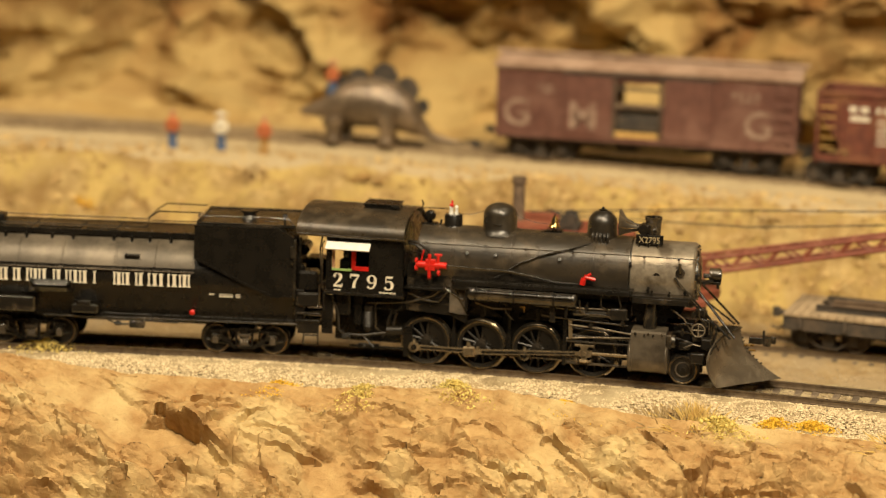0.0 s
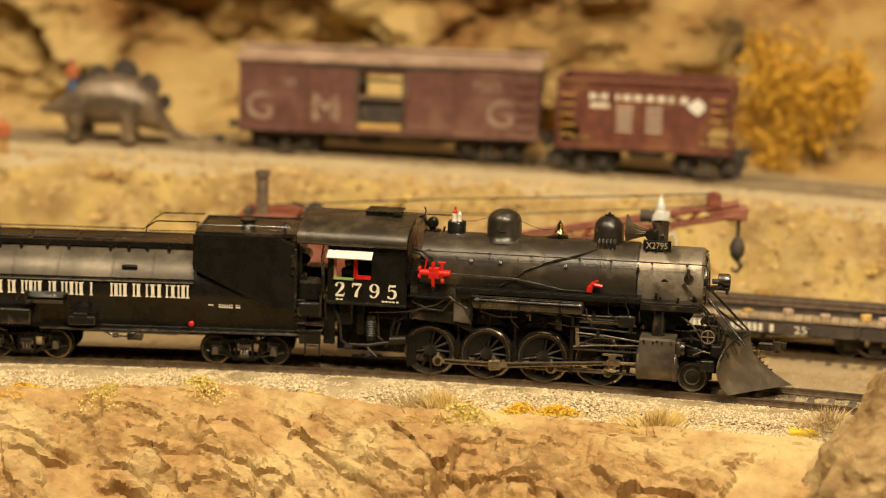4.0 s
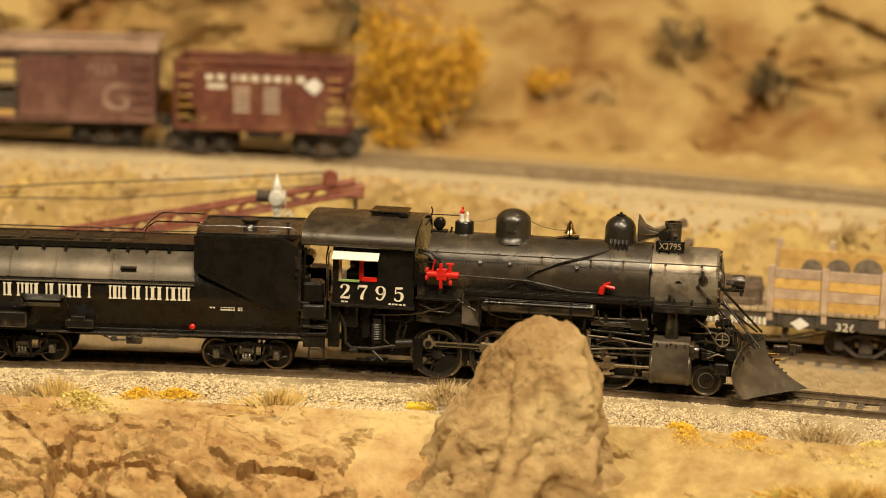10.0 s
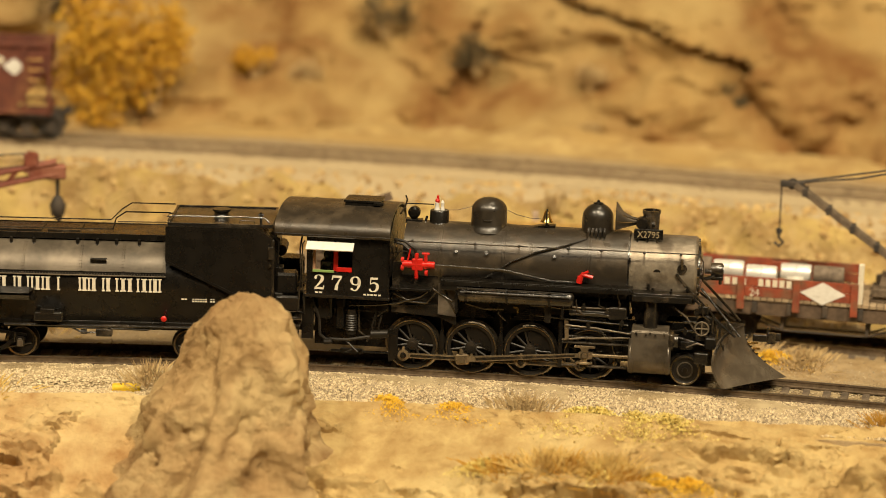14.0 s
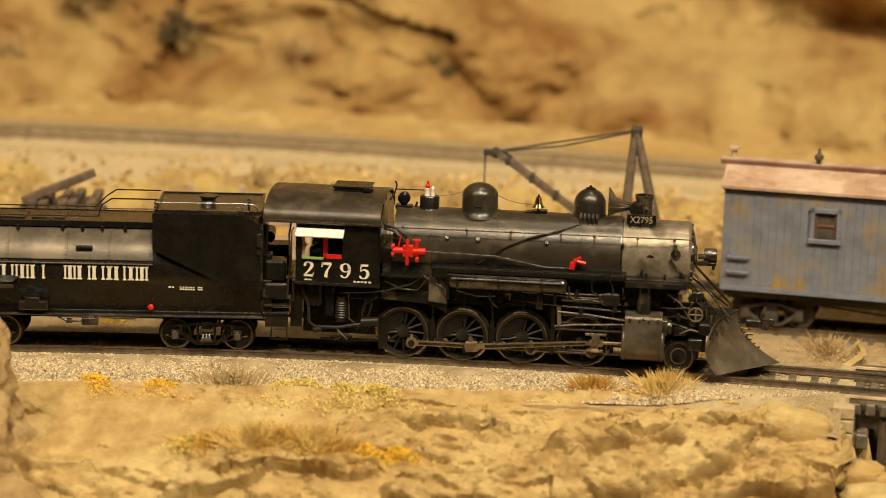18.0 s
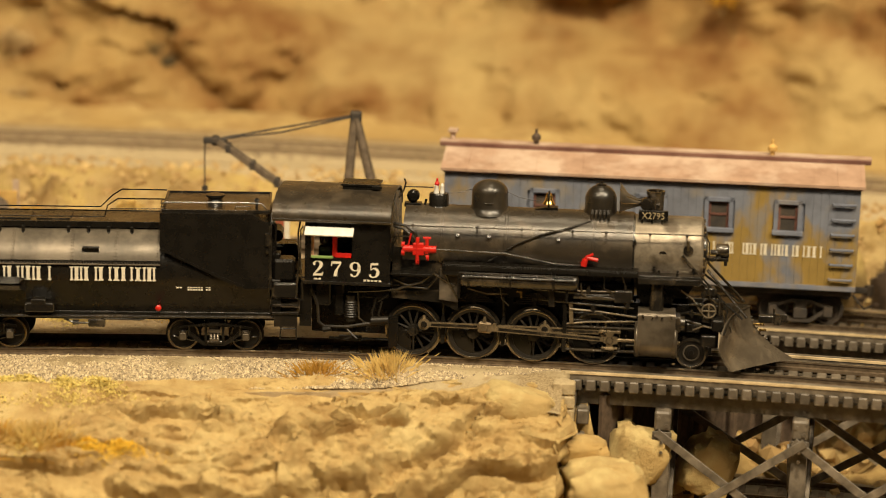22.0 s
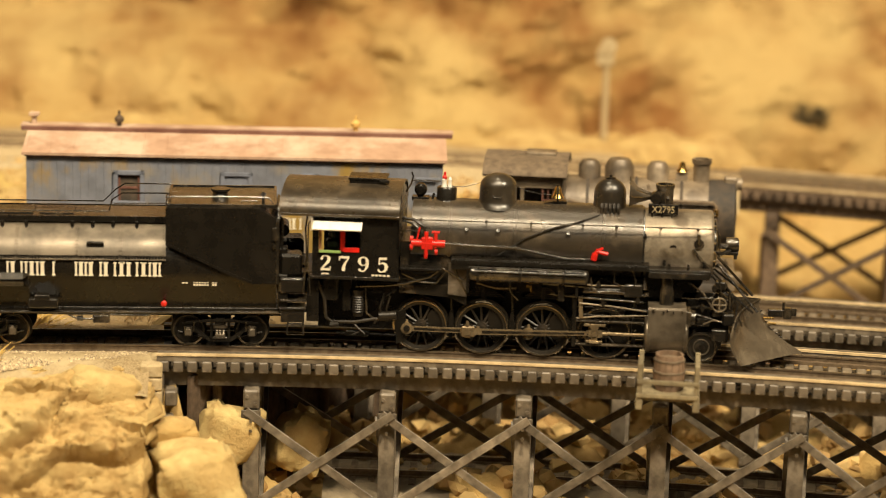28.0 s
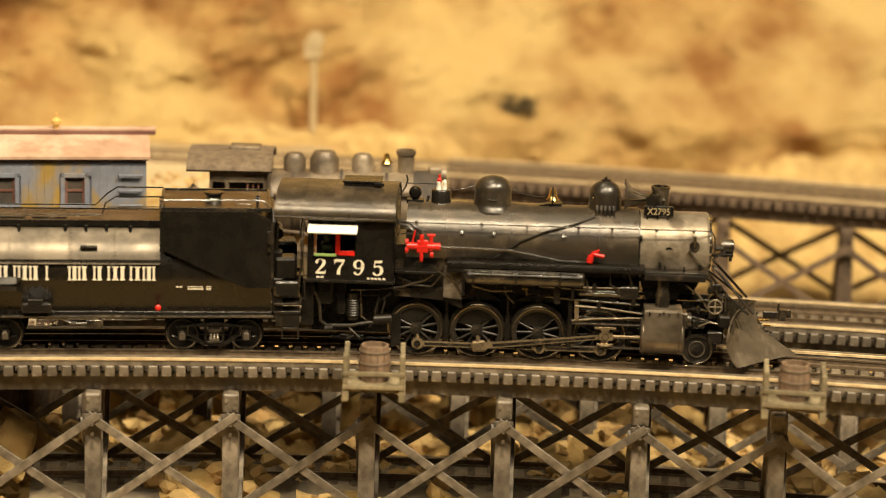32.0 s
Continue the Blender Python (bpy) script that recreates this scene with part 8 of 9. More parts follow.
def steam_shovel():
    sh = thing("steam_shovel", "red railway steam shovel with long lattice boom", "steam shovel", m=on_curve(R2, -15.6, Z2))
    part("car_frame", MM().box(-34, 46, -13, 13, 11, 15), SHOVELRED, sh)
    part("house", MM().box(-31, -12, -15.2, 15.2, 15, 36.4), SHOVELRED, sh, "red machinery house")
    part("house_roof", MM().box(-32, -11, -16.2, 16.2, 36.4, 37.4), SHOVELRED, sh)
    part("engine_deck", MM().box(-12, 18, -14.6, 14.6, 15, 34.6), SHOVELRED, sh, "lower red engine house")
    part("engine_roof", MM().box(-12, 18.6, -15.4, 15.4, 34.6, 35.5), SHOVELRED, sh)
    for x in (-26, -20, 4, 12):
        part("window", MM().box(x - 1.6, x + 1.6, -15.5, -14.4, 26, 32), CARBLACK, sh)
    part("smokestack", MM().lathe([(2.6, 37), (2.2, 38), (2.2, 50.6), (2.7, 51), (2.7, 53.0), (2.0, 53), (1.9, 47), (0, 47)], (-23.6, -3, 0), "z", 20), OLDWOOD, sh, "rust-brown chimney")
    mc = MM().lathe([(0, -5), (3.0, -5), (3.0, -4.4), (1.8, -4), (1.8, 4), (3.0, 4.4), (3.0, 5), (0, 5)], (-5, -3, 38.6), "y", 16).rod((-10, -4, 35.4), (-5, -4, 41), 0.6).rod((-2, -4, 35.4), (-6, -4, 41), 0.6).box(-9, -1, -8, 4, 35.4, 37.4).rod((-12, -4, 42), (-4, -4, 39), 0.5)
    mc.box(4, 12, -9, -2, 35.4, 38.2).rod((8, -9, 38.8), (8, -2, 38.8), 1.6, seg=12).box(-29, -26.4, -9, -4, 37.2, 40.2)
    part("hoist_gear", mc, CARBLACK, sh)
    part("turntable", MM().lathe([(12, 14), (12, 17), (6, 17.6), (6, 20), (0, 20)], (38, 0, 0), "z", 24).box(34, 44, -8, 8, 17, 26), SHOVELRED, sh)
    # the lattice boom from (40, 24) to (145, 50) millimetres
    A, Bt = Vector((40, 0, 24.6)), Vector((146, 0, 45.6))
    d = (Bt - A).normalized()
    up = Vector((-d.z, 0, d.x))
    bm_ = part("boom", MM().rod(A + Vector((0, -5, 0)) - up * 2.6, Bt + Vector((0, -2.2, 0)) - up * 2.0, 0.85, seg=6).rod(A + Vector((0, 5, 0)) - up * 2.6, Bt + Vector((0, 2.2, 0)) - up * 2.0, 0.85, seg=6).rod(A + Vector((0, -5, 0)) + up * 2.6, Bt + Vector((0, -2.2, 0)) + up * 2.0, 0.85, seg=6).rod(A + Vector((0, 5, 0)) + up * 2.6, Bt + Vector((0, 2.2, 0)) + up * 2.0, 0.85, seg=6), SHOVELRED, sh, "red lattice boom")
    n = 17
    for k in range(n):
        t0, t1 = k / n, (k + 1) / n
        for s in (-1, 1):
            y0, y1 = s * (5 - 2.8 * t0), s * (5 - 2.8 * t1)
            p, q = A.lerp(Bt, t0) + Vector((0, y0, 0)), A.lerp(Bt, t1) + Vector((0, y1, 0))
            h = 2.6 if k % 2 else -2.6
            part("lattice_bar", MM().rod(p + up * h, q - up * h, 0.5, seg=5), SHOVELRED, bm_)
        p = A.lerp(Bt, t0)
        part("lattice_tie", MM().rod(p + Vector((0, -(5 - 2.8 * t0), 0)) + up * 2.6, p + Vector((0, 5 - 2.8 * t0, 0)) + up * 2.6, 0.45, seg=5), SHOVELRED, bm_)
    part("boom_head", MM().box(136, 149, -2.8, 2.8, 41.6, 46.6).box(134.4, 139.6, -3.0, 3.0, 45, 50.6).lathe([(0, -3.4), (2.4, -3.4), (2.4, 3.4), (0, 3.4)], (137, 0, 48.6), "y", 16), SHOVELRED, sh)
    part("hoist_chain", MM().rod((146, 0, 42), (146, 0, 34), 0.7, seg=6).lathe([(0, 36), (1.6, 35), (2.9, 32), (2.4, 29), (1.0, 27), (0, 26.6)], (146, 0, 0), "z", 12).pipe([(146, 0, 27), (147.6, 0, 25), (146.2, 0, 22.8), (144.2, 0, 24)], 0.8), CARBLACK, sh, "hanging hook block and chain")
    part("guy_cable", MM().pipe([(-20, 1, 40), (40, 1, 44.6), (100, 1, 48), (137, 1, 50.5)], 0.3, 5).pipe([(-4, -2, 40), (60, -1, 40), (137, -1, 46.5)], 0.25, 5), CARBLACK, sh)
    for x in (-22, 30):
        freight_truck(sh, x)


def wigwag():
    """A silver lamp post with a ladder beside the track."""
    s = thing("signal_post", "silver-painted signal post with lamp head and ladder", "signal", m=on_curve(0.983, -8.73, -0.0055))
    part("post", MM().rod((0, 0, 0), (0.8, 0, 46), 1.15, 0.9, seg=12).lathe([(2.6, 0), (2.4, 1.2), (1.8, 2.0), (1.7, 4), (1.1, 4.6)], (0, 0, 0), "z", 16), SILVER, s)
    hd = part("lamp_head", MM().lathe([(0, -3.0), (2.4, -2.6), (2.9, -1), (2.9, 2), (2.2, 3.2), (0, 3.4)], (0.8, 0, 48.6), "y", 18).lathe([(1.5, 50.4), (1.8, 52), (1.2, 54), (0.5, 55.4), (0.25, 56.6), (0, 56.8)], (0.8, 0, 0), "z", 14).rod((0.8, 0, 44), (0.8, 0, 50), 1.7, seg=12), SILVER, s, "silver round lamp head")
    part("lamp_hood", MM().lathe([(2.0, -4.2), (2.1, 0), (1.7, 0.2)], (-1.8, 0, 49), "x", 16).lathe([(2.3, 0), (2.3, 0.8), (0, 0.9)], (-1.9, 0, 49), "x", 16), CARBLACK, hd, "dark lamp hood")
    part("lamp_disc", MM().lathe([(0, 0), (2.6, 0), (2.8, 0.6), (0, 1.0)], (3.4, -1.4, 48.8), "x", 18), SILVER, hd)
    part("conduit", MM().pipe([(2.2, -1.4, 47), (3.6, -1.6, 45), (2.2, -1.6, 42.6), (1.2, -1.2, 41)], 0.35), SILVER, s)
    part("platform", MM().pipe([(-2.6, -2.2, 34.0), (-2.6, 2.4, 34), (6.4, 2.4, 34), (6.4, -2.2, 34), (-2.6, -2.2, 34)], 0.4).pipe([(-2.6, -2.2, 35.6), (6.4, -2.2, 35.6)], 0.3).box(-2.2, 6.2, -1.8, 2.2, 33.6, 34), SILVER, s)
    lad = part("ladder", MM().pipe([(3.4, -1.6, 42.6), (5.4, -1.6, 43.8), (6.4, -1.6, 41.6), (7.8, -1.4, 18), (9.4, -1.2, 2), (8.2, -1.2, 0.4)], 0.32).pipe([(3.4, 1.6, 42.6), (5.4, 1.6, 43.8), (6.4, 1.6, 41.6), (7.8, 1.4, 18), (9.4, 1.2, 2)], 0.32), SILVER, s)
    for k in range(15):
        z = 3 + k * 2.7
        x = 9.3 - k * 0.2
        part("rung", MM().rod((x, -1.4, z), (x, 1.5, z), 0.22, seg=5), SILVER, lad)
    part("ladder_brace", MM().rod((0.4, 0, 17), (7.8, 0, 17.4), 0.35, seg=6).rod((-1.2, -1, 17), (7.8, -1, 17.4), 0.3, seg=6), SILVER, s)


def figurine(name, label, place, shirt, legs, hat=None, scale=1.0, lean=0.0):
    """A small painted figure, one plain shape in three colours."""
    m = MM()
    m.lathe([(0, 0), (1.1, 0.1), (1.2, 0.8), (0.95, 4), (1.15, 8.4), (0, 8.6)], (-1.0, 0, 0), "z", 10)
    m.lathe([(0, 0), (1.1, 0.1), (1.2, 0.8), (0.95, 4), (1.15, 8.4), (0, 8.6)], (1.1, 0.3, 0), "z", 10)
    n1 = len(m.f)
    m.lathe([(0, 8.0), (2.2, 8.2), (2.3, 10), (2.7, 13.4), (1.6, 15.0), (0.8, 15.4), (0, 15.5)], (0, 0, 0), "z", 12)
    m.rod((-2.5, 0, 13.6), (-3.2, -0.8, 9), 0.75, 0.6, seg=7)
    m.rod((2.5, 0, 13.6), (3.0, -1.6, 9.6), 0.75, 0.6, seg=7)
    n2 = len(m.f)
    m.lathe([(0, 15.2), (0.9, 15.4), (1.35, 16.6), (1.2, 17.8), (0, 18.3)], (0, 0, 0), "z", 10)
    n3 = len(m.f)
    if hat:
        m.lathe([(0, 18.9), (1.2, 18.6), (1.4, 17.8), (3.4, 17.5), (3.4, 17.2), (0, 17.4)], (0, 0, 0), "z", 14)
    me = m.data(name, legs)
    for x in (shirt, SKIN, hat or SKIN):
        me.materials.append(x)
    idx = [0] * n1 + [1] * (n2 - n1) + [2] * (n3 - n2) + [3] * (len(m.f) - n3)
    me.polygons.foreach_set("material_index", idx)
    ob = new(name, me)
    ob.matrix_basis = place @ Matrix.Diagonal((scale, scale, scale, 1))
    return tagged(ob, label, "figurine", "painted figurines")


def beast():
    """A bronze-brown stegosaurus figure on the upper track."""
    m = MM()
    spine = [(-26.5, 11.6, 0.6), (-25, 11.8, 1.5), (-22, 12.4, 2.6), (-18, 13.2, 4.0), (-14, 14.2, 6.2), (-9, 15.2, 8.6), (-3, 16.2, 10.2), (4, 16.4, 10.4), (10, 15.8, 10.0), (15, 14.6, 9.6), (19.5, 12.4, 8.4), (23.0, 9.6, 6.0), (25.5, 6.4, 3.6), (29, 3.4, 1.8), (34, 2.2, 1.2), (40, 1.4, 0.4)]
    rows = []
    for x, z, r in spine:
        rows.append([(x, 0.86 * r * math.cos(2 * math.pi * k / 28), z + r * math.sin(2 * math.pi * k / 28) + 0.25 * math.sin(x * 1.7 + k)) for k in range(29)])
    m.grid(np.array(rows))
    for x, y, zt, lean in ((-11, -5, 11, -1.0), (-8, 5, 11, 0), (9, -6, 14, 1.0), (11, 6, 14, -1)):
        m.lathe([(0, -0.2), (3.4, -0.2), (3.6, 1.0), (2.8, 2.6), (2.9, 5), (4.6, zt - 3), (4.2, zt)], (x + lean, y, 0.2), "z", 14)
    for k in range(3):
        m.lathe([(0, -0.2), (0.8, 0), (0, 0.5)], (-12.4 + k * 1.3, -8.2, 0.6), "z", 6)
    plain = len(m.f)
    for k, (x, z, h) in enumerate(((-14.2, 21.0, 2.4), (-9.7, 23.6, 3.6), (-2.4, 26.6, 4.4), (8.0, 27.4, 5.8), (17.8, 23.0, 5.0), (24.0, 16.0, 2.8))):
        y = 1.6 if k % 2 else -1.2
        m.slab([(x - h * 0.6, z - h * 1.1), (x - h, z - h * 0.2), (x - h * 0.75, z + h * 0.6), (x - h * 0.1, z + h), (x + h * 0.65, z + h * 0.7), (x + h, z), (x + h * 0.7, z - h * 1.1)], y - 0.6, y + 0.6)
    dino = solid("dinosaur_figure", m, BRONZE, "bronze-brown plated dinosaur figure standing on the track", "dinosaur figure", m=on_curve(R3, -21.14, z3(-21.14), -0.004), angle=50)
    dino.data.materials.append(CARBLACK)
    for q in dino.data.polygons[plain:]:
        q.material_index = 1
    figurine("rider_figurine", "small orange-shirted figurine riding the dinosaur figure", on_curve(R3, -21.14, z3(-21.14), -0.004) @ pose(-0.0130, -0.002, 0.0185, 0, 0, 0), ORANGE, DENIM, SKIN, 0.8)
    mh = MM().box(40, 44, -2, 2, 0.2, 3).pipe([(36, 0, 2), (41, 0, 3)], 0.5)
    solid("tow_chain", mh, CARBLACK, "dark tow chain lying on the track", "chain", m=on_curve(R3, -20.9, z3(-20.9), -0.004))


boxcar()
ore_car()
flat_cars()
derrick_car()
outfit_car()
switcher()
steam_shovel()
wigwag()
beast()
def ground_z(r, phi):
    return float(ground_height(np.array([[r]]), np.array([[float(phi)]]))[0, 0])


for nm, lb, phi, rr, a, b, hat in (("walker_figurine", "small orange-shirted figurine on the upper bank", -25.0, 1.088, ORANGE, DENIM, None), ("stooping_figurine", "small cream-shirted figurine in jeans on the upper bank", -23.98, 1.090, CREAM, DENIM, CREAM), ("standing_figurine", "small ochre-clad figurine on the upper bank", -23.05, 1.0885, ORANGE, OCHRE, None)):
    figurine(nm, lb, on_curve(rr, phi, ground_z(rr, phi) - 0.0003), a, b, hat, 0.86)
figurine("cowboy_figurine", "small white-shirted figurine in a straw hat on the flatcar", on_curve(R2, -3.85, Z2 + 0.0166, -0.006), WHITE, DENIM, CREAM, 1.03)
# ---- trestles ----
def trestle(name, r0, zf, p0, p1, first, gap, depth, label, timber):
    tr = thing(name, label, "trestle bridge")
    step = math.degrees(0.0043 / r0)
    tie = MM().box(-1.5, 1.5, -20.2, 20.2, -5.5, -2.1).data("bridge_tie", timber)
    for k in range(int((p1 - p0) / step)):
        p = p0 + (k + 0.5) * step
        part("bridge_tie", tie, None, tr, m=on_curve(r0, p, zf(p), random.uniform(-0.0002, 0.0002), random.uniform(-0.5, 0.5)))
    for s in (-1, 1):
        o = s * 0.0170
        part("guard_timber", arc_strip([(o - 0.0028, -0.0021), (o - 0.0028, -0.0004), (o + 0.0028, -0.0004), (o + 0.0028, -0.0021), (o - 0.0028, -0.0021)], r0, p0, p1, zf), timber, tr, "long guard timber")
        # thin pale strip paints the highlight on the timber's camera-side edge
        e = o - 0.0026
        part("guard_strip", arc_strip([(e - 0.0005, -0.0004), (e - 0.0005, 0.0003), (e + 0.0005, 0.0003), (e + 0.0005, -0.0004), (e - 0.0005, -0.0004)], r0, p0, p1, zf), LIT_EDGE, tr, "pale strip drawn as the timber's lit edge")
        for q in (0.0085, 0.0145):
            part("stringer", arc_strip([(s * q - 0.0014, -0.0105), (s * q - 0.0014, -0.0055), (s * q + 0.0014, -0.0055), (s * q + 0.0014, -0.0105), (s * q - 0.0014, -0.0105)], r0, p0, p1, zf), timber, tr)
        part("guard_rail", arc_strip([(s * 0.0055 - 0.0004, -0.0021), (s * 0.0055 - 0.0004, -0.0012), (s * 0.0055 + 0.0004, -0.0012), (s * 0.0055 + 0.0004, -0.0021), (s * 0.0055 - 0.0004, -0.0021)], r0, p0, p1, zf), RAIL, tr)
    bents = []
    p = first
    while p < p1:
        bents.append(p)
        p += gap
    cap = MM().box(-2.4, 2.4, -20.8, 20.8, -16.4, -10.4).data("cap_beam", timber)
    post = []
    for y0, y1 in ((-16.5, -22), (-6, -8), (6, 8), (16.5, 22)):
        q = Matrix.Identity(4)
        m = MM()
        a, b = Vector((0, y0, -16)), Vector((0, y1, -depth))
        m.add([a + Vector((x, y, 0)) for x in (-2.3, 2.3) for y in (-2.3, 2.3)] + [b + Vector((x, y, 0)) for x in (-2.5, 2.5) for y in (-2.5, 2.5)], [(0, 1, 3, 2), (4, 6, 7, 5), (0, 4, 5, 1), (2, 3, 7, 6), (0, 2, 6, 4), (1, 5, 7, 3)])
        post.append(m.data("post", timber))
    bolt = MM().rod((-1.2, -21.2, -12.4), (-1.2, -20.6, -12.4), 0.6, seg=6).rod((1.2, -21.2, -14.6), (1.2, -20.6, -14.6), 0.6, seg=6).box(-2.9, 2.9, -21.0, -20.4, -19.0, -16.6).data("bolt_plate", timber)
    sway = MM()
    for s in (-1, 1):
        a, b = Vector((0, s * 18, -19)), Vector((0, -s * 22, -depth * 0.62))
        m2 = MM().rod(a + Vector((s * 2.9, 0, 0)), b + Vector((s * 2.9, 0, 0)), 1.0, seg=4)
        sway.v += [tuple(v) for v in m2.v]
        n = len(sway.v) - len(m2.v)
        sway.f += [tuple(i + n for i in f) for f in m2.f]
    sway_me = sway.data("sway_brace", timber)
    sash = MM().box(-3.2, 3.2, -23, 23, -depth * 0.62 - 1.6, -depth * 0.62 + 1.6).data("sash_beam", timber)
    stud_me = MM().rod((0, -0.6, 0), (0, 0.6, 0), 0.5, seg=8).data("bolt_head", PLOUGH)
    for p in bents:
        b = part("bent", cap, None, tr, m=on_curve(r0, p, zf(p)))
        for me in post:
            part("post", me, None, b)
        part("sway_brace", sway_me, None, b)
        part("bolt_plate", bolt, None, b)
        for y in (-22.2, 22.2):
            for z in (-19.5, -22.5):
                part("bolt_head", stud_me, None, b, m=pose(0, y * 0.001, z * 0.001))
    for a, c in zip(bents[:-1], bents[1:]):
        for y, zt in ((-0.0212, -0.0178), (0.0212, -0.0178)):
            for k in (0, 1):
                pa, pc = (a, c) if k == 0 else (c, a)
                zb = -0.0455
                A = at(r0 + y * (1 if y < 0 else 1), pa, zf(pa) + zt)
                Cc = at(r0 + y * 1.16, pc, zf(pc) + zb)
                d = (Cc - A)
                L = d.length
                X = d.normalized()
                Yv = Vector((math.sin(radians((pa + pc) / 2)), math.cos(radians((pa + pc) / 2)), 0))
                Zv = X.cross(Yv).normalized()
                Yv = Zv.cross(X)
                m = Matrix((X, Yv, Zv)).transposed().to_4x4()
                m.translation = A - Yv * (0.0008 * k if y < 0 else -0.0008 * k)
                part("long_brace", Mesh().box(-0.002, L + 0.002, -0.0004, 0.0004, -0.00122, 0.00122), timber, tr, m=m)
    return tr


trestle("timber_trestle", R1, lambda p: 0.0, 14.42, 40, 16.2, 2.575, 82, "grey-brown timber trestle carrying the front track", BRIDGE)
trestle("timber_trestle", R2, lambda p: Z2, 17.5, 42, 18.1, 2.5, 76, "dark timber trestle carrying the middle track", BRIDGE)
trestle("timber_trestle", R3, z3, 25.2, 44, 25.85, 2.4, 80, "dark timber trestle carrying the upper track", OLDWOOD)
track("track_lower", 0.952, 17.5, 42, lambda p: -0.047, "old dark track on the canyon floor", [(17.5, 42)], ROAD, TIE)

ab = thing("abutment", "pale stone bridge abutment under the track's end", "abutment")
for k in range(5):
    for j in range(3):
        part("stone_block", MM().box(-3.4 + 0.2 * ((k + j) % 2), 3.2, -24 + j * 16.2, -8.2 + j * 16.2, -22.0 + k * 4.1, -18.1 + k * 4.1), PALEBED, ab, m=on_curve(R1, 14.33, -0.0006))
for k in range(2):
    for j in range(3):
        part("stone_block", MM().box(1.4, 6.4, -24 + j * 16.2, -8.2 + j * 16.2, -26.0 + k * 4.1, -22.1 + k * 4.1), BALLAST_GREY, ab, m=on_curve(R1, 14.33, -0.0006))
    part("sill_timber", MM().box(-2 + 4 * k, 1.6 + 4 * k, -22, 22, -10.4 - 5 * k, -5.8 - 5 * k), BRIDGE, ab, m=on_curve(R1, 14.45, 0))
part("backing", MM().block(-6, 2, -22, 24, -60, -4), OLDWOOD, ab, m=on_curve(R1, 14.2, 0))


bh = thing("timber_bulkhead", "dark weathered plank bulkhead holding back the canyon's edge", "retaining wall")
plank = MM().box(-2.3, 2.3, -0.8, 0.8, -62, -7.5).data("plank", OLDWOOD)
pile = MM().rod((0, -1.8, -62), (0, -1.8, -6.5), 1.5, seg=8).data("post", OLDWOOD)
# planks past r 1.015 are added to darken the bright bank there
for k in range(47):
    r = 0.908 + 0.0037 * k
    rise = 0.024 * float(smooth(np.array(r), 1.030, 1.075))
    part("plank", plank, None, bh, m=on_curve(r, canyon_edge(r) + 0.60, rise + random.uniform(-0.0012, 0.0008), 0, 57 + random.uniform(-2, 2)))
    if k % 5 == 2:
        part("post", pile, None, bh, m=on_curve(r, canyon_edge(r) + 0.68, 0, 0, 57))


def barrel_stand(phi):
    b = thing("barrel_platform", "weathered railed platform with a wooden water barrel", "platform", "barrel platforms", m=on_curve(0.8935, phi, -0.0022))
    for k in range(5):
        part("floor_plank", MM().box(-8.6, 8.6, -7.6 + k * 3.3, -4.5 + k * 3.3, -1.4, 0), OLIVEWOOD, b)
    for x in (-8.2, 8.2):
        for y in (-7.2, 7.6):
            part("rail_post", MM().box(x - 0.75, x + 0.75, y - 0.75, y + 0.75, -3.5, 9.4), OLIVEWOOD, b)
        part("handrail", MM().box(x - 0.7, x + 0.7, -7.2, 7.6, 7.4, 9.0), OLIVEWOOD, b)
        part("bearer", MM().box(x - 1, x + 1, -8, 14, -4.4, -1.4), OLIVEWOOD, b)
    part("front_rail", MM().box(-9, 9, -8.4, -7.4, 3.4, 4.6), OLIVEWOOD, b)
    part("lower_rail", MM().box(-9, 9, -8.3, -7.4, -0.6, 0.6), OLIVEWOOD, b)
    br = thing("barrel", "brown wooden stave barrel on the platform", "barrel", "barrels", m=on_curve(0.8935, phi, -0.0022))
    for k in range(14):
        a0, a1 = 360 / 14 * k + 0.8, 360 / 14 * (k + 1) - 0.8
        part("stave", MM().lathe([(3.9, 0.05), (4.5, 3), (4.6, 5), (4.4, 8), (4.0, 10.6), (3.4, 10.6), (3.6, 5), (3.2, 0.05), (3.9, 0.05)], (0, 0.4, 0), "z", 3, a0, a1), BARRELWOOD, br)
    for z, r in ((2.0, 4.45), (5.2, 4.72), (8.6, 4.46)):
        part("hoop", MM().lathe([(r, z), (r + 0.10, z + 0.1), (r + 0.10, z + 0.6), (r, z + 0.7)], (0, 0.4, 0), "z", 24), CRANEWOOD, br)
    part("barrel_head", MM().lathe([(3.5, 9.0), (0, 9.2)], (0, 0.4, 0), "z", 20), CARBLACK, br)


barrel_stand(24.05)
barrel_stand(31.86)


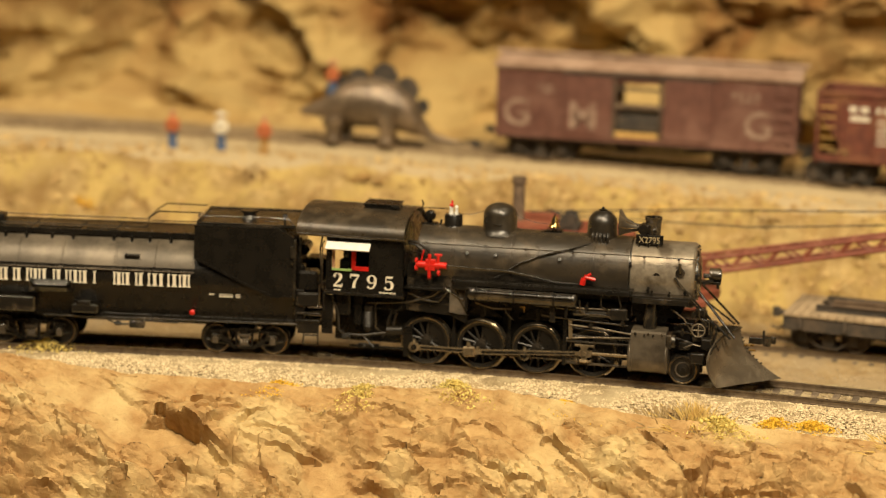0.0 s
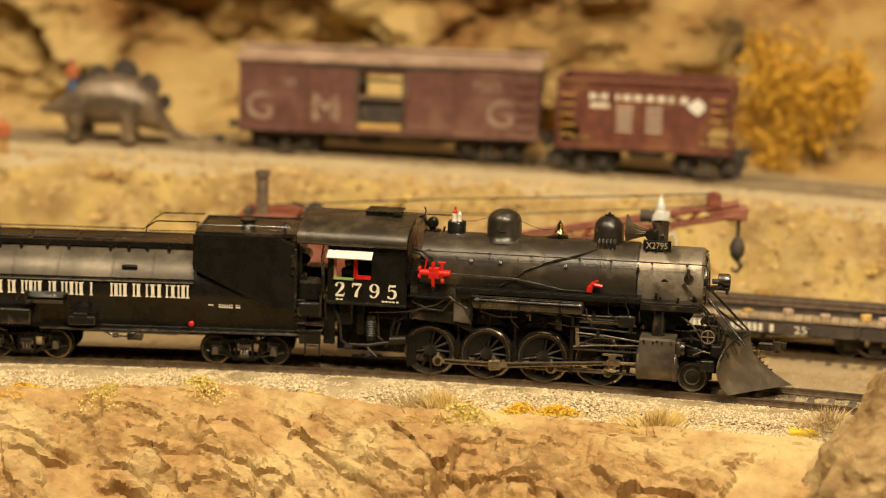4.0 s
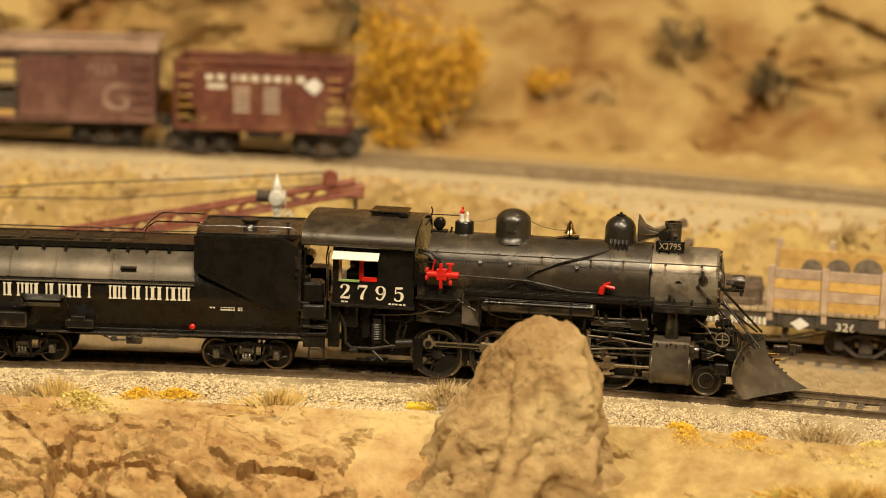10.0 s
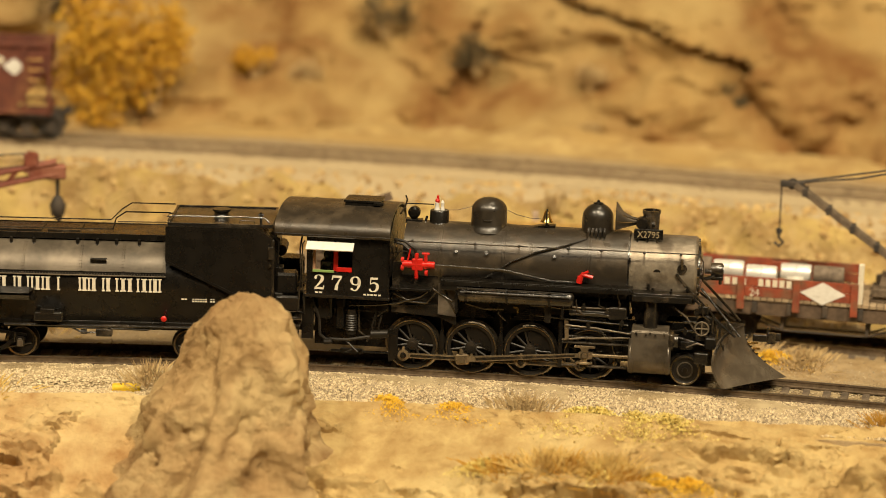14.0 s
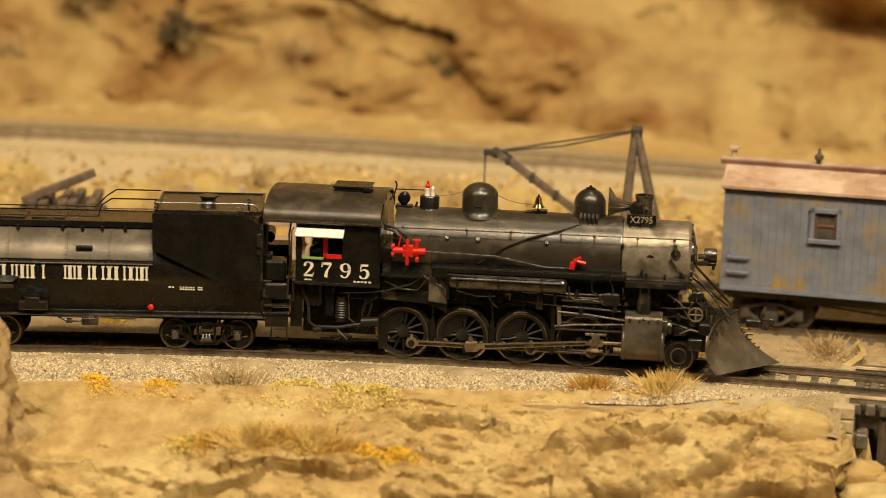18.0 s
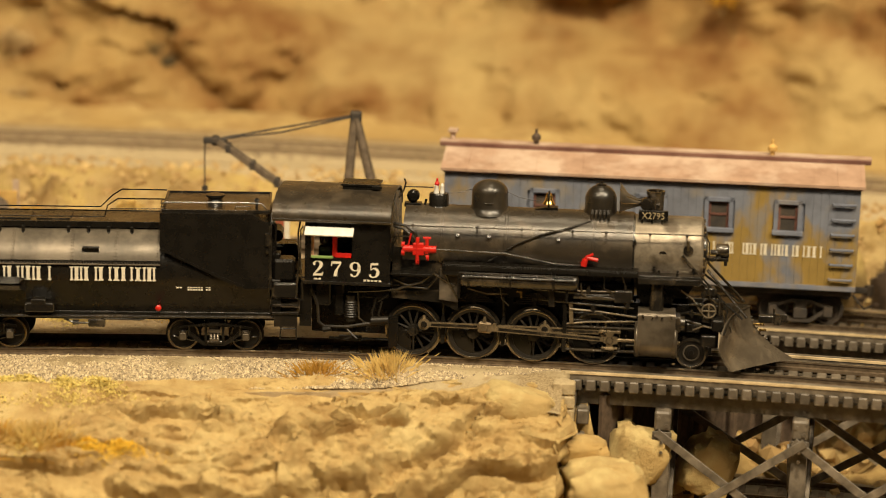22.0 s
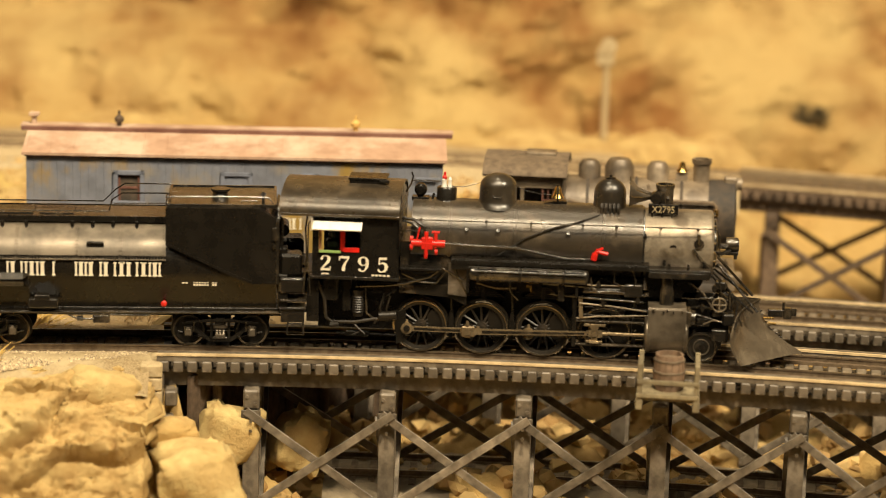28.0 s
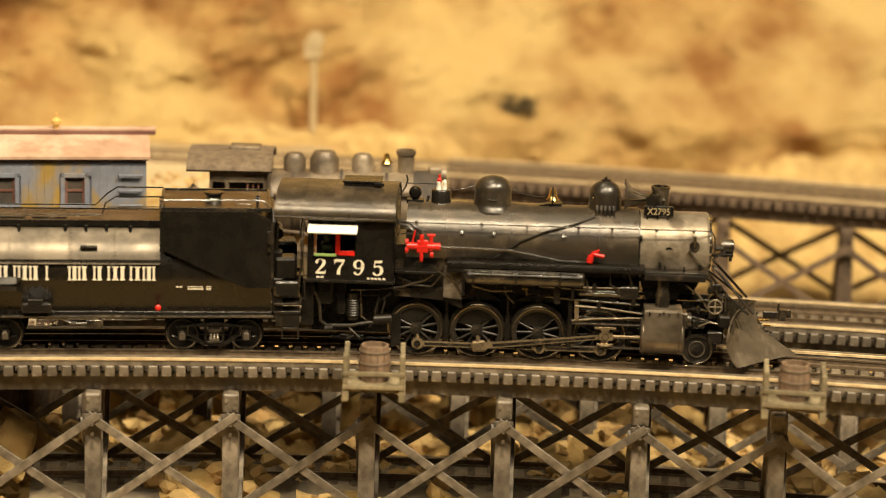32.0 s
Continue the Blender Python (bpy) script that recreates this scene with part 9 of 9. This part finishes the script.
# ---- stones ----
def stone(name, place, sx, sy, sz, seed, material, label, square=0.5):
    u = np.linspace(0, 2 * np.pi, 37)
    v = np.linspace(-np.pi / 2, np.pi / 2, 22)
    V, U = np.meshgrid(v, u)
    f = Field(seed)

    def sg(x, e):
        return np.sign(x) * np.abs(x) ** e
    x = sg(np.cos(V), square) * sg(np.cos(U), square)
    y = sg(np.cos(V), square) * sg(np.sin(U), square)
    z = sg(np.sin(V), square)
    n = 1 + 0.16 * f.fbm(x * 1.3 + 5, y * 1.3, z * 1.3, octaves=3) + 0.05 * f.fbm(x * 5 + 2, y * 5, z * 5, octaves=3) + 0.16 * (f.facets(x * 1.1 + z * 0.7 + 4, y * 1.1 - z * 0.6 + 2, 0.7)[0] - 0.5)
    P = np.stack([x * n * sx, y * n * sy, z * n * sz], -1)
    P[-1] = P[0]
    return solid(name, Mesh().grid(P), material, label, "stone", "fallen stones", m=place, angle=50)


stone("fallen_stone", on_curve(0.880, 15.25, -0.0295) @ pose(0, 0, 0, 4, -9, 10), 0.0112, 0.010, 0.0082, 41, STONE, "large squared yellow stone below the abutment", 0.35)
stone("fallen_stone", on_curve(0.893, 14.72, -0.0205) @ pose(0, 0, 0, 0, 5, 20), 0.0075, 0.007, 0.0040, 42, ROCK_PALE, "flat pale stone below the abutment", 0.5)
stone("fallen_stone", on_curve(0.909, 15.72, -0.0270) @ pose(0, 0, 0, 0, 20, 0), 0.0085, 0.007, 0.0100, 43, STONE, "rounded yellow stone under the trestle", 0.42)
stone("fallen_stone", on_curve(0.930, 17.05, -0.0340) @ pose(0, 0, 0, 0, 24, 15), 0.0080, 0.007, 0.0092, 44, STONE, "brown stone under the trestle", 0.6)
stone("fallen_stone", on_curve(0.896, 13.5, -0.0090) @ pose(0, 0, 0, 0, 14, 10), 0.0105, 0.0070, 0.0058, 46, STONE, "rough stone at the track's edge", 0.6)


def scatter(name, label, n, place, size, material, seed, flat=0.7, chunky=False):
    """Many small stones as one mesh."""
    g = np.random.default_rng(seed)
    base = np.array([(1, 0, 0), (-1, 0, 0), (0, 1, 0), (0, -1, 0), (0, 0, 1), (0, 0, -1)], float)
    tri = np.array([(0, 2, 4), (2, 1, 4), (1, 3, 4), (3, 0, 4), (2, 0, 5), (1, 2, 5), (3, 1, 5), (0, 3, 5)])
    if chunky:
        h = 0.5257, 0.8507
        base = np.array([(s * h[0], t * h[1], 0) for s in (-1, 1) for t in (-1, 1)] + [(0, s * h[0], t * h[1]) for s in (-1, 1) for t in (-1, 1)] + [(t * h[1], 0, s * h[0]) for s in (-1, 1) for t in (-1, 1)])
        D = np.linalg.norm(base[:, None] - base[None], axis=-1)
        tri = np.array([c for c in itertools.combinations(range(12), 3) if max(D[c[0], c[1]], D[c[0], c[2]], D[c[1], c[2]]) < 1.2])
        for q, c in enumerate(tri):
            if np.dot(np.cross(base[c[1]] - base[c[0]], base[c[2]] - base[c[0]]), base[c[0]]) < 0:
                tri[q] = c[::-1]
    nv = len(base)
    r, p, z = place(g, n)
    n = len(r)
    s = g.uniform(*size, n)
    V = base[None] * s[:, None, None] * g.uniform(0.6, 1.3, (n, nv, 1)) * g.uniform(0.65, 1.3, (n, 1, 3)) * np.array([1, 1, flat])
    a = g.uniform(0, 6.28, n)
    ca, sa = np.cos(a)[:, None], np.sin(a)[:, None]
    V = np.stack([V[..., 0] * ca - V[..., 1] * sa, V[..., 0] * sa + V[..., 1] * ca, V[..., 2]], -1)
    c = np.stack([OX + r * np.sin(np.radians(p)), OY + r * np.cos(np.radians(p)), z], -1)
    V = (V + c[:, None]).reshape(-1, 3)
    F = (tri[None] + np.arange(n)[:, None, None] * nv).reshape(-1, 3)
    me = bpy.data.meshes.new(name)
    me.from_pydata(V.tolist(), [], F.tolist())
    me.materials.append(material)
    ob = new(name, me)
    return tagged(ob, label, "gravel", "", "stuff")


def pebble_mat(name, lo, hi):
    m = mat(name, hi, lo, 900, 0.95, spec=0.2)
    nt = m.node_tree
    geo = nt.nodes.new("ShaderNodeNewGeometry")
    mx = nt.nodes.new("ShaderNodeMix")
    mx.data_type = "RGBA"
    nt.links.new(geo.outputs["Random Per Island"], mx.inputs[0])
    mx.inputs[6].default_value, mx.inputs[7].default_value = (*lo, 1), (*hi, 1)
    nt.links.new(mx.outputs[2], nt.nodes["Principled BSDF"].inputs["Base Color"])
    return m


PEBBLE = pebble_mat("pale_gravel_stones", (0.36, 0.27, 0.155), (0.72, 0.60, 0.385))
PEBBLE_GREY = pebble_mat("grey_gravel_stones", (0.17, 0.13, 0.085), (0.52, 0.42, 0.27))
RUBBLE = pebble_mat("ochre_rubble", (0.34, 0.21, 0.085), (0.62, 0.45, 0.20))


def bed_z(o):
    return np.interp(np.abs(o), [0.0, 0.018, 0.0235, 0.034], [-0.0026, -0.0026, -0.0041, -0.0086])


def near_bed(g, n):
    o = -g.uniform(0.0098, 0.0330, n)
    p = -33 + 47.2 * g.random(n) ** 1.25
    k = R1 + o > ledge_edge(p) + 0.0055
    o, p = o[k], p[k]
    return R1 + o, p, np.maximum(bed_z(o), -0.0058) + 0.0004


def brown_bed(g, n):
    o, p = -g.uniform(0.0098, 0.0300, n), 14.2 - 16 * g.random(n) ** 1.5
    k = R1 + o > ledge_edge(p) + 0.0055
    o, p = o[k], p[k]
    return R1 + o, p, np.maximum(bed_z(o), -0.0058) + 0.0004


def between(g, n):
    o = g.uniform(-0.0078, 0.0078, n)
    return R1 + o, g.uniform(-33, 14.2, n), np.full(n, -0.00245)


def far_bed(g, n):
    o = g.uniform(0.010, 0.060, n)
    p = g.uniform(-30, 18, n)
    r = R1 + o
    return r, p, np.maximum(np.interp(o, [0.0, 0.018, 0.0235, 0.034], [-0.0026, -0.0026, -0.0041, -0.0086]), ground_height(r, p))


scatter("ballast_stones", "pale crushed gravel along the front track", 85000, near_bed, (0.00030, 0.00066), PEBBLE, 1)
scatter("brown_ballast_stones", "brown crushed gravel along the front track", 40000, brown_bed, (0.00026, 0.00062), PEBBLE_GREY, 6)
scatter("tie_gravel", "brown gravel between the front track's rails", 13000, between, (0.00022, 0.00045), PEBBLE_GREY, 2)
scatter("verge_gravel", "grey gravel between the two lower tracks", 16000, far_bed, (0.0002, 0.00045), PEBBLE_GREY, 3)


def canyon_floor(g, n):
    r, p = g.uniform(0.86, 1.14, 4 * n), g.uniform(15, 41, 4 * n)
    z = ground_height(r, p)
    k = np.where(z < -0.034)[0][:n]
    return r[k], p[k], z[k] + 0.0008


def ledge_foot(g, n):
    r, p = g.uniform(1.03, 1.092, n), g.uniform(-30, 26, n)
    return r, p, ground_height(r, p)


scatter("canyon_rubble", "ochre rubble strewn on the canyon floor", 2600, canyon_floor, (0.0012, 0.0052), RUBBLE, 4, 0.8, True)
scatter("bank_rubble", "crumbled ochre rock and scrub on the bank", 6500, ledge_foot, (0.0004, 0.0018), RUBBLE, 5, 0.8, True)

# ---- plants ----
TUFTS = [(0.917, -25.99, "p"), (0.891, -20.82, "g"), (0.890, -19.05, "p"), (0.898, -17.18, "p"), (0.894, -14.87, "g"), (0.894, -12.68, "b"), (0.896, -10.67, "g"), (0.895, -12.2, "s"), (0.886, -11.65, "p"), (0.896, -9.91, "g"), (0.894, -7.85, "s"), (0.903, -4.66, "b"), (0.892, 0.13, "g"), (0.889, 1.42, "g"), (0.896, 2.75, "b"), (0.891, 3.75, "p"), (0.888, 4.95, "p"), (0.981, 6.35, "g"), (0.978, 7.06, "g"), (0.983, 6.47, "b"), (0.977, 7.66, "b"), (0.892, 4.22, "p"), (0.888, 5.55, "p"), (0.904, 9.63, "o"), (0.907, 10.97, "s"), (0.979, -7.12, "s"), (0.976, 4.48, "p"), (0.964, 11.58, "s"), (0.978, 0.17, "s"), (0.973, -0.06, "g"), (0.976, 13.75, "b")]


def tuft_mesh(kind, seed):
    g = random.Random(seed)
    m = MM()
    if kind in "sbo":
        for k in range(380 if kind != "b" else 200):
            a, d = g.uniform(0, 6.28), abs(g.gauss(0, 2.6))
            x, y = d * math.cos(a) * 1.5, d * math.sin(a)
            h = g.uniform(1.6, 5.0) * (1 - d / 12)
            lx, ly = x * 0.5 + g.gauss(0, 0.9), y * 0.5 + g.gauss(0, 0.9)
            t = g.uniform(0.05, 0.11)
            m.add([(x - t, y, -0.5), (x + t, y, -0.5), (x + lx * 0.5, y + ly * 0.5 + t, h * 0.6), (x + lx, y + ly, h)], [(0, 1, 2), (0, 2, 3), (1, 2, 3)])
    if kind in "pgb":
        for k in range(1500 if kind != "b" else 700):
            a, d = g.uniform(0, 6.28), abs(g.gauss(0, 2.7))
            x, y = d * math.cos(a) * 1.7, d * math.sin(a)
            h = g.random() ** 0.5 * (2.6 * math.exp(-d * d / 14) + 0.3 * math.sin(x * 2.1) * math.cos(y * 2.7))
            s = g.uniform(0.16, 0.36)
            o = [(x + s * g.uniform(-1, 1), y + s * g.uniform(-1, 1), h + s * g.uniform(-1, 1)) for q in range(4)]
            m.add(o, [(0, 1, 2), (0, 2, 3), (0, 3, 1), (1, 3, 2)])
    return m


TUFT_KIND = {"s": (STRAW, "dry straw-coloured grass tuft beside the track", "grass_tuft"), "b": (BRUSH, "brown wiry brush clump beside the track", "brush_clump"), "o": (ORANGETUFT, "small orange-brown grass tuft beside the track", "grass_tuft"), "p": (PALETUFT, "low pale yellow scrub patch beside the track", "scrub_patch"), "g": (GOLDTUFT, "golden-yellow crumbly scrub patch beside the track", "scrub_patch")}
TUFT_DATA = {(k, v): tuft_mesh(k, 10 * ord(k) + v).data(TUFT_KIND[k][2], TUFT_KIND[k][0]) for k in "sbopg" for v in range(3)}
for n, (r, p, k) in enumerate(TUFTS):
    ob = new(TUFT_KIND[k][2], TUFT_DATA[(k, n % 3)])
    ob.matrix_basis = on_curve(r, p, max(ground_z(r, p), float(bed_z(r - R1)) if abs(r - R1) < 0.034 else -1)) @ pose(0, 0, 0, 0, 0, 40 * n) @ Matrix.Diagonal((1, 1, 1, 1)) @ Matrix.Scale({"s": 1.5, "b": 1.6, "o": 1.05, "p": 1.75, "g": 1.4}[k], 4)
    tagged(ob, TUFT_KIND[k][1], "plant", "plants beside the track")
for n, (p, k) in enumerate(((2.68, "o"), (3.4, "s"), (3.87, "o"), (4.2, "s"), (4.6, "s"), (5.0, "o"), (5.5, "g"), (6.09, "g"), (2.2, "p"), (4.4, "p"))):
    ob = new(TUFT_KIND[k][2], TUFT_DATA[(k, n % 3)])
    ob.matrix_basis = on_curve(0.863, p, ledge_point(0.863, p)) @ pose(0, 0, 0, 0, 0, 50 * n) @ Matrix.Scale(1.35, 4)
    tagged(ob, "autumn-coloured grass tuft on the rock ledge", "plant", "plants on the ledge")
solid("yellow_cask", MM().lathe([(0, -4.2), (1.4, -4.2), (1.55, -3.4), (1.6, 0), (1.55, 3.4), (1.4, 4.2), (0, 4.2)], (0, 0, 1.5), "x", 16), YELLOW, "small bright yellow cask lying beside the track", "cask", m=on_curve(0.897, -5.05, -0.0062))


def shrub(name, label, place, sx, sy, sz, n, leaf, material, seed, stems=True):
    """A shrub of stems and many small leaf clumps with an uneven outline."""
    g = random.Random(seed)
    s = thing(name, label, "shrub", m=place)
    lobes = [(g.uniform(-0.7, 0.7) * sx, g.uniform(-0.6, 0.6) * sy, g.uniform(0.15, 0.85) * sz, g.uniform(0.28, 0.5)) for k in range(9)]
    m = MM()
    for k in range(n):
        cx, cy, cz, w = g.choice(lobes)
        x, y, z = cx + g.gauss(0, w * 0.55) * sx, cy + g.gauss(0, w * 0.55) * sy, cz + g.gauss(0, w * 0.4) * sz
        if z < 0:
            z = -z * 0.3
        o = [(x + leaf * g.uniform(-1, 1), y + leaf * g.uniform(-1, 1), z + leaf * g.uniform(-1, 1)) for q in range(4)]
        m.add(o, [(0, 1, 2), (0, 2, 3), (0, 3, 1), (1, 3, 2)])
    part("foliage", m, material, s, angle=10)
    st = MM()
    for cx, cy, cz, w in lobes[:6]:
        st.pipe([(cx * 0.15, cy * 0.15, -4), (cx * 0.5, cy * 0.5, cz * 0.5), (cx, cy, cz)], 0.55, 5)
    part("stem", st, BRUSH, s)
    return s


def wall_r(phi, z):
    """Where the canyon wall's face lies, about."""
    foot = 1.168 + np.interp(phi, [-44, -12, -9, -5, 3, 9, 12, 20, 25, 32, 50], [0.0, 0.0, 0.012, 0.012, 0.018, 0.018, 0.005, 0.01, 0.05, 0.09, 0.10])
    lean = np.interp(phi, [-44, -11, -8, 0, 8, 11, 16, 22, 30, 50], [0.35, 0.35, 0.9, 1.1, 1.05, 0.7, 0.55, 0.6, 0.8, 0.8])
    return float(foot + lean * max(z - 0.02, 0))


shrub("autumn_tree", "tall yellow autumn foliage against the canyon wall", on_curve(1.172, -7.55, 0.034), 19, 11, 50, 2300, 1.7, YELLOWLEAF, 3)
shrub("autumn_tree", "drooping yellow autumn foliage against the canyon wall", on_curve(1.185, -6.4, 0.040), 15, 10, 46, 1300, 1.6, YELLOWLEAF, 4)
for n, (p, z, sz, mt) in enumerate(((0.04, 0.062, 13, DARKBUSH), (4.9, 0.064, 12, DARKBUSH), (-1.9, 0.076, 15, DARKBUSH), (2.41, 0.057, 7, BRUSH), (-4.44, 0.058, 11, YELLOWLEAF), (-3.4, 0.054, 9, BRUSH), (5.3, 0.050, 8, DARKBUSH), (-8.9, 0.080, 16, DARKBUSH), (2.4, 0.036, 6, BRUSH), (16.5, 0.085, 12, YELLOWLEAF), (26.5, 0.030, 8, DARKBUSH))):
    shrub("scrub_bush", "dark dry scrub bush on the canyon wall" if mt is DARKBUSH else "brown dry scrub bush on the canyon wall", on_curve(wall_r(p, z) - 0.008, p, z - 0.006), sz * 0.9, sz * 0.7, sz, 420, 1.3, mt, 60 + n)
for n in range(26):
    p = -29 + n * 2.05 + random.uniform(-0.6, 0.6)
    r = random.uniform(1.045, 1.078)
    shrub("bank_scrub", "dry brown and yellow scrub on the bank", on_curve(r, p, ground_z(r, p)), random.uniform(5, 10), 4, random.uniform(3, 6), 150, 0.9, (BRUSH, YELLOWLEAF, STRAW, BRUSH, OCHRE)[n % 5], 200 + n)

# a pale far mast beyond the canyon
ms = thing("far_signal_mast", "pale far signal mast beyond the canyon", "signal", m=on_curve(1.178, 22.47, 0.014))
part("mast", MM().rod((0, 0, -20), (0, 0, 40), 1.8, 1.3, seg=10), PALEBED, ms)
part("mast_head", MM().box(-4, 3, -2, 2, 38, 45).lathe([(0, -2.6), (3.4, -2.4), (3.4, 0), (0, 0.4)], (0.6, 0, 46), "y", 16), PALEBED, ms)


# ---- what moves ----
def motions():
    walk(engine, [(t, on_curve(R1, p)) for t, p in TRAIN_ROWS])
    walk(tender, [(t, on_curve(R1, p - 7.68)) for t, p in TRAIN_ROWS])
    ts = [k * 0.2 for k in range(161)]
    run = [(float(np.interp(t, [a for a, b in TRAIN_ROWS], [b for a, b in TRAIN_ROWS])) - TRAIN_ROWS[0][1]) * radians(1) * R1 * 1000 for t in ts]
    turn = [math.degrees(s / WHEEL_R) for s in run]
    zr = WHEEL_R + 0.1
    for x, d in zip(DRIVERS, AXLES):
        walk(d, [(t, pose(x * 0.001, 0, zr * 0.001, 0, a - 29, 0)) for t, a in zip(ts, turn)])
    for sr, mr, ch in RODS:
        side, main, head = [], [], []
        for t, a in zip(ts, turn):
            q = radians(a - 29)
            px, pz = -CRANK * math.cos(q), CRANK * math.sin(q)
            side.append((t, pose(px * 0.001, 0, (zr + pz) * 0.001)))
            lift = math.asin((8.3 - zr - pz) / 38.0)
            main.append((t, pose((DRIVERS[1] + px) * 0.001, 0, (zr + pz) * 0.001, 0, -math.degrees(lift), 0)))
            head.append((t, pose((DRIVERS[1] + px + 38.0 * math.cos(lift)) * 0.001, 0, 0.0083)))
        walk(sr, side)
        walk(mr, main)
        walk(ch, head)
    walk(PILOT, [(t, pose(0.0579, 0, 0.00475, 0, s / 4.65 * 57.2958, 0)) for t, s in zip(ts, run)])
    for ws in TENDER_WHEELS:
        p = ws.matrix_basis.translation.copy()
        walk(ws, [(t, pose(p.x, 0, p.z, 0, s / 4.8 * 57.2958, 0)) for t, s in zip(ts, run)])


motions()
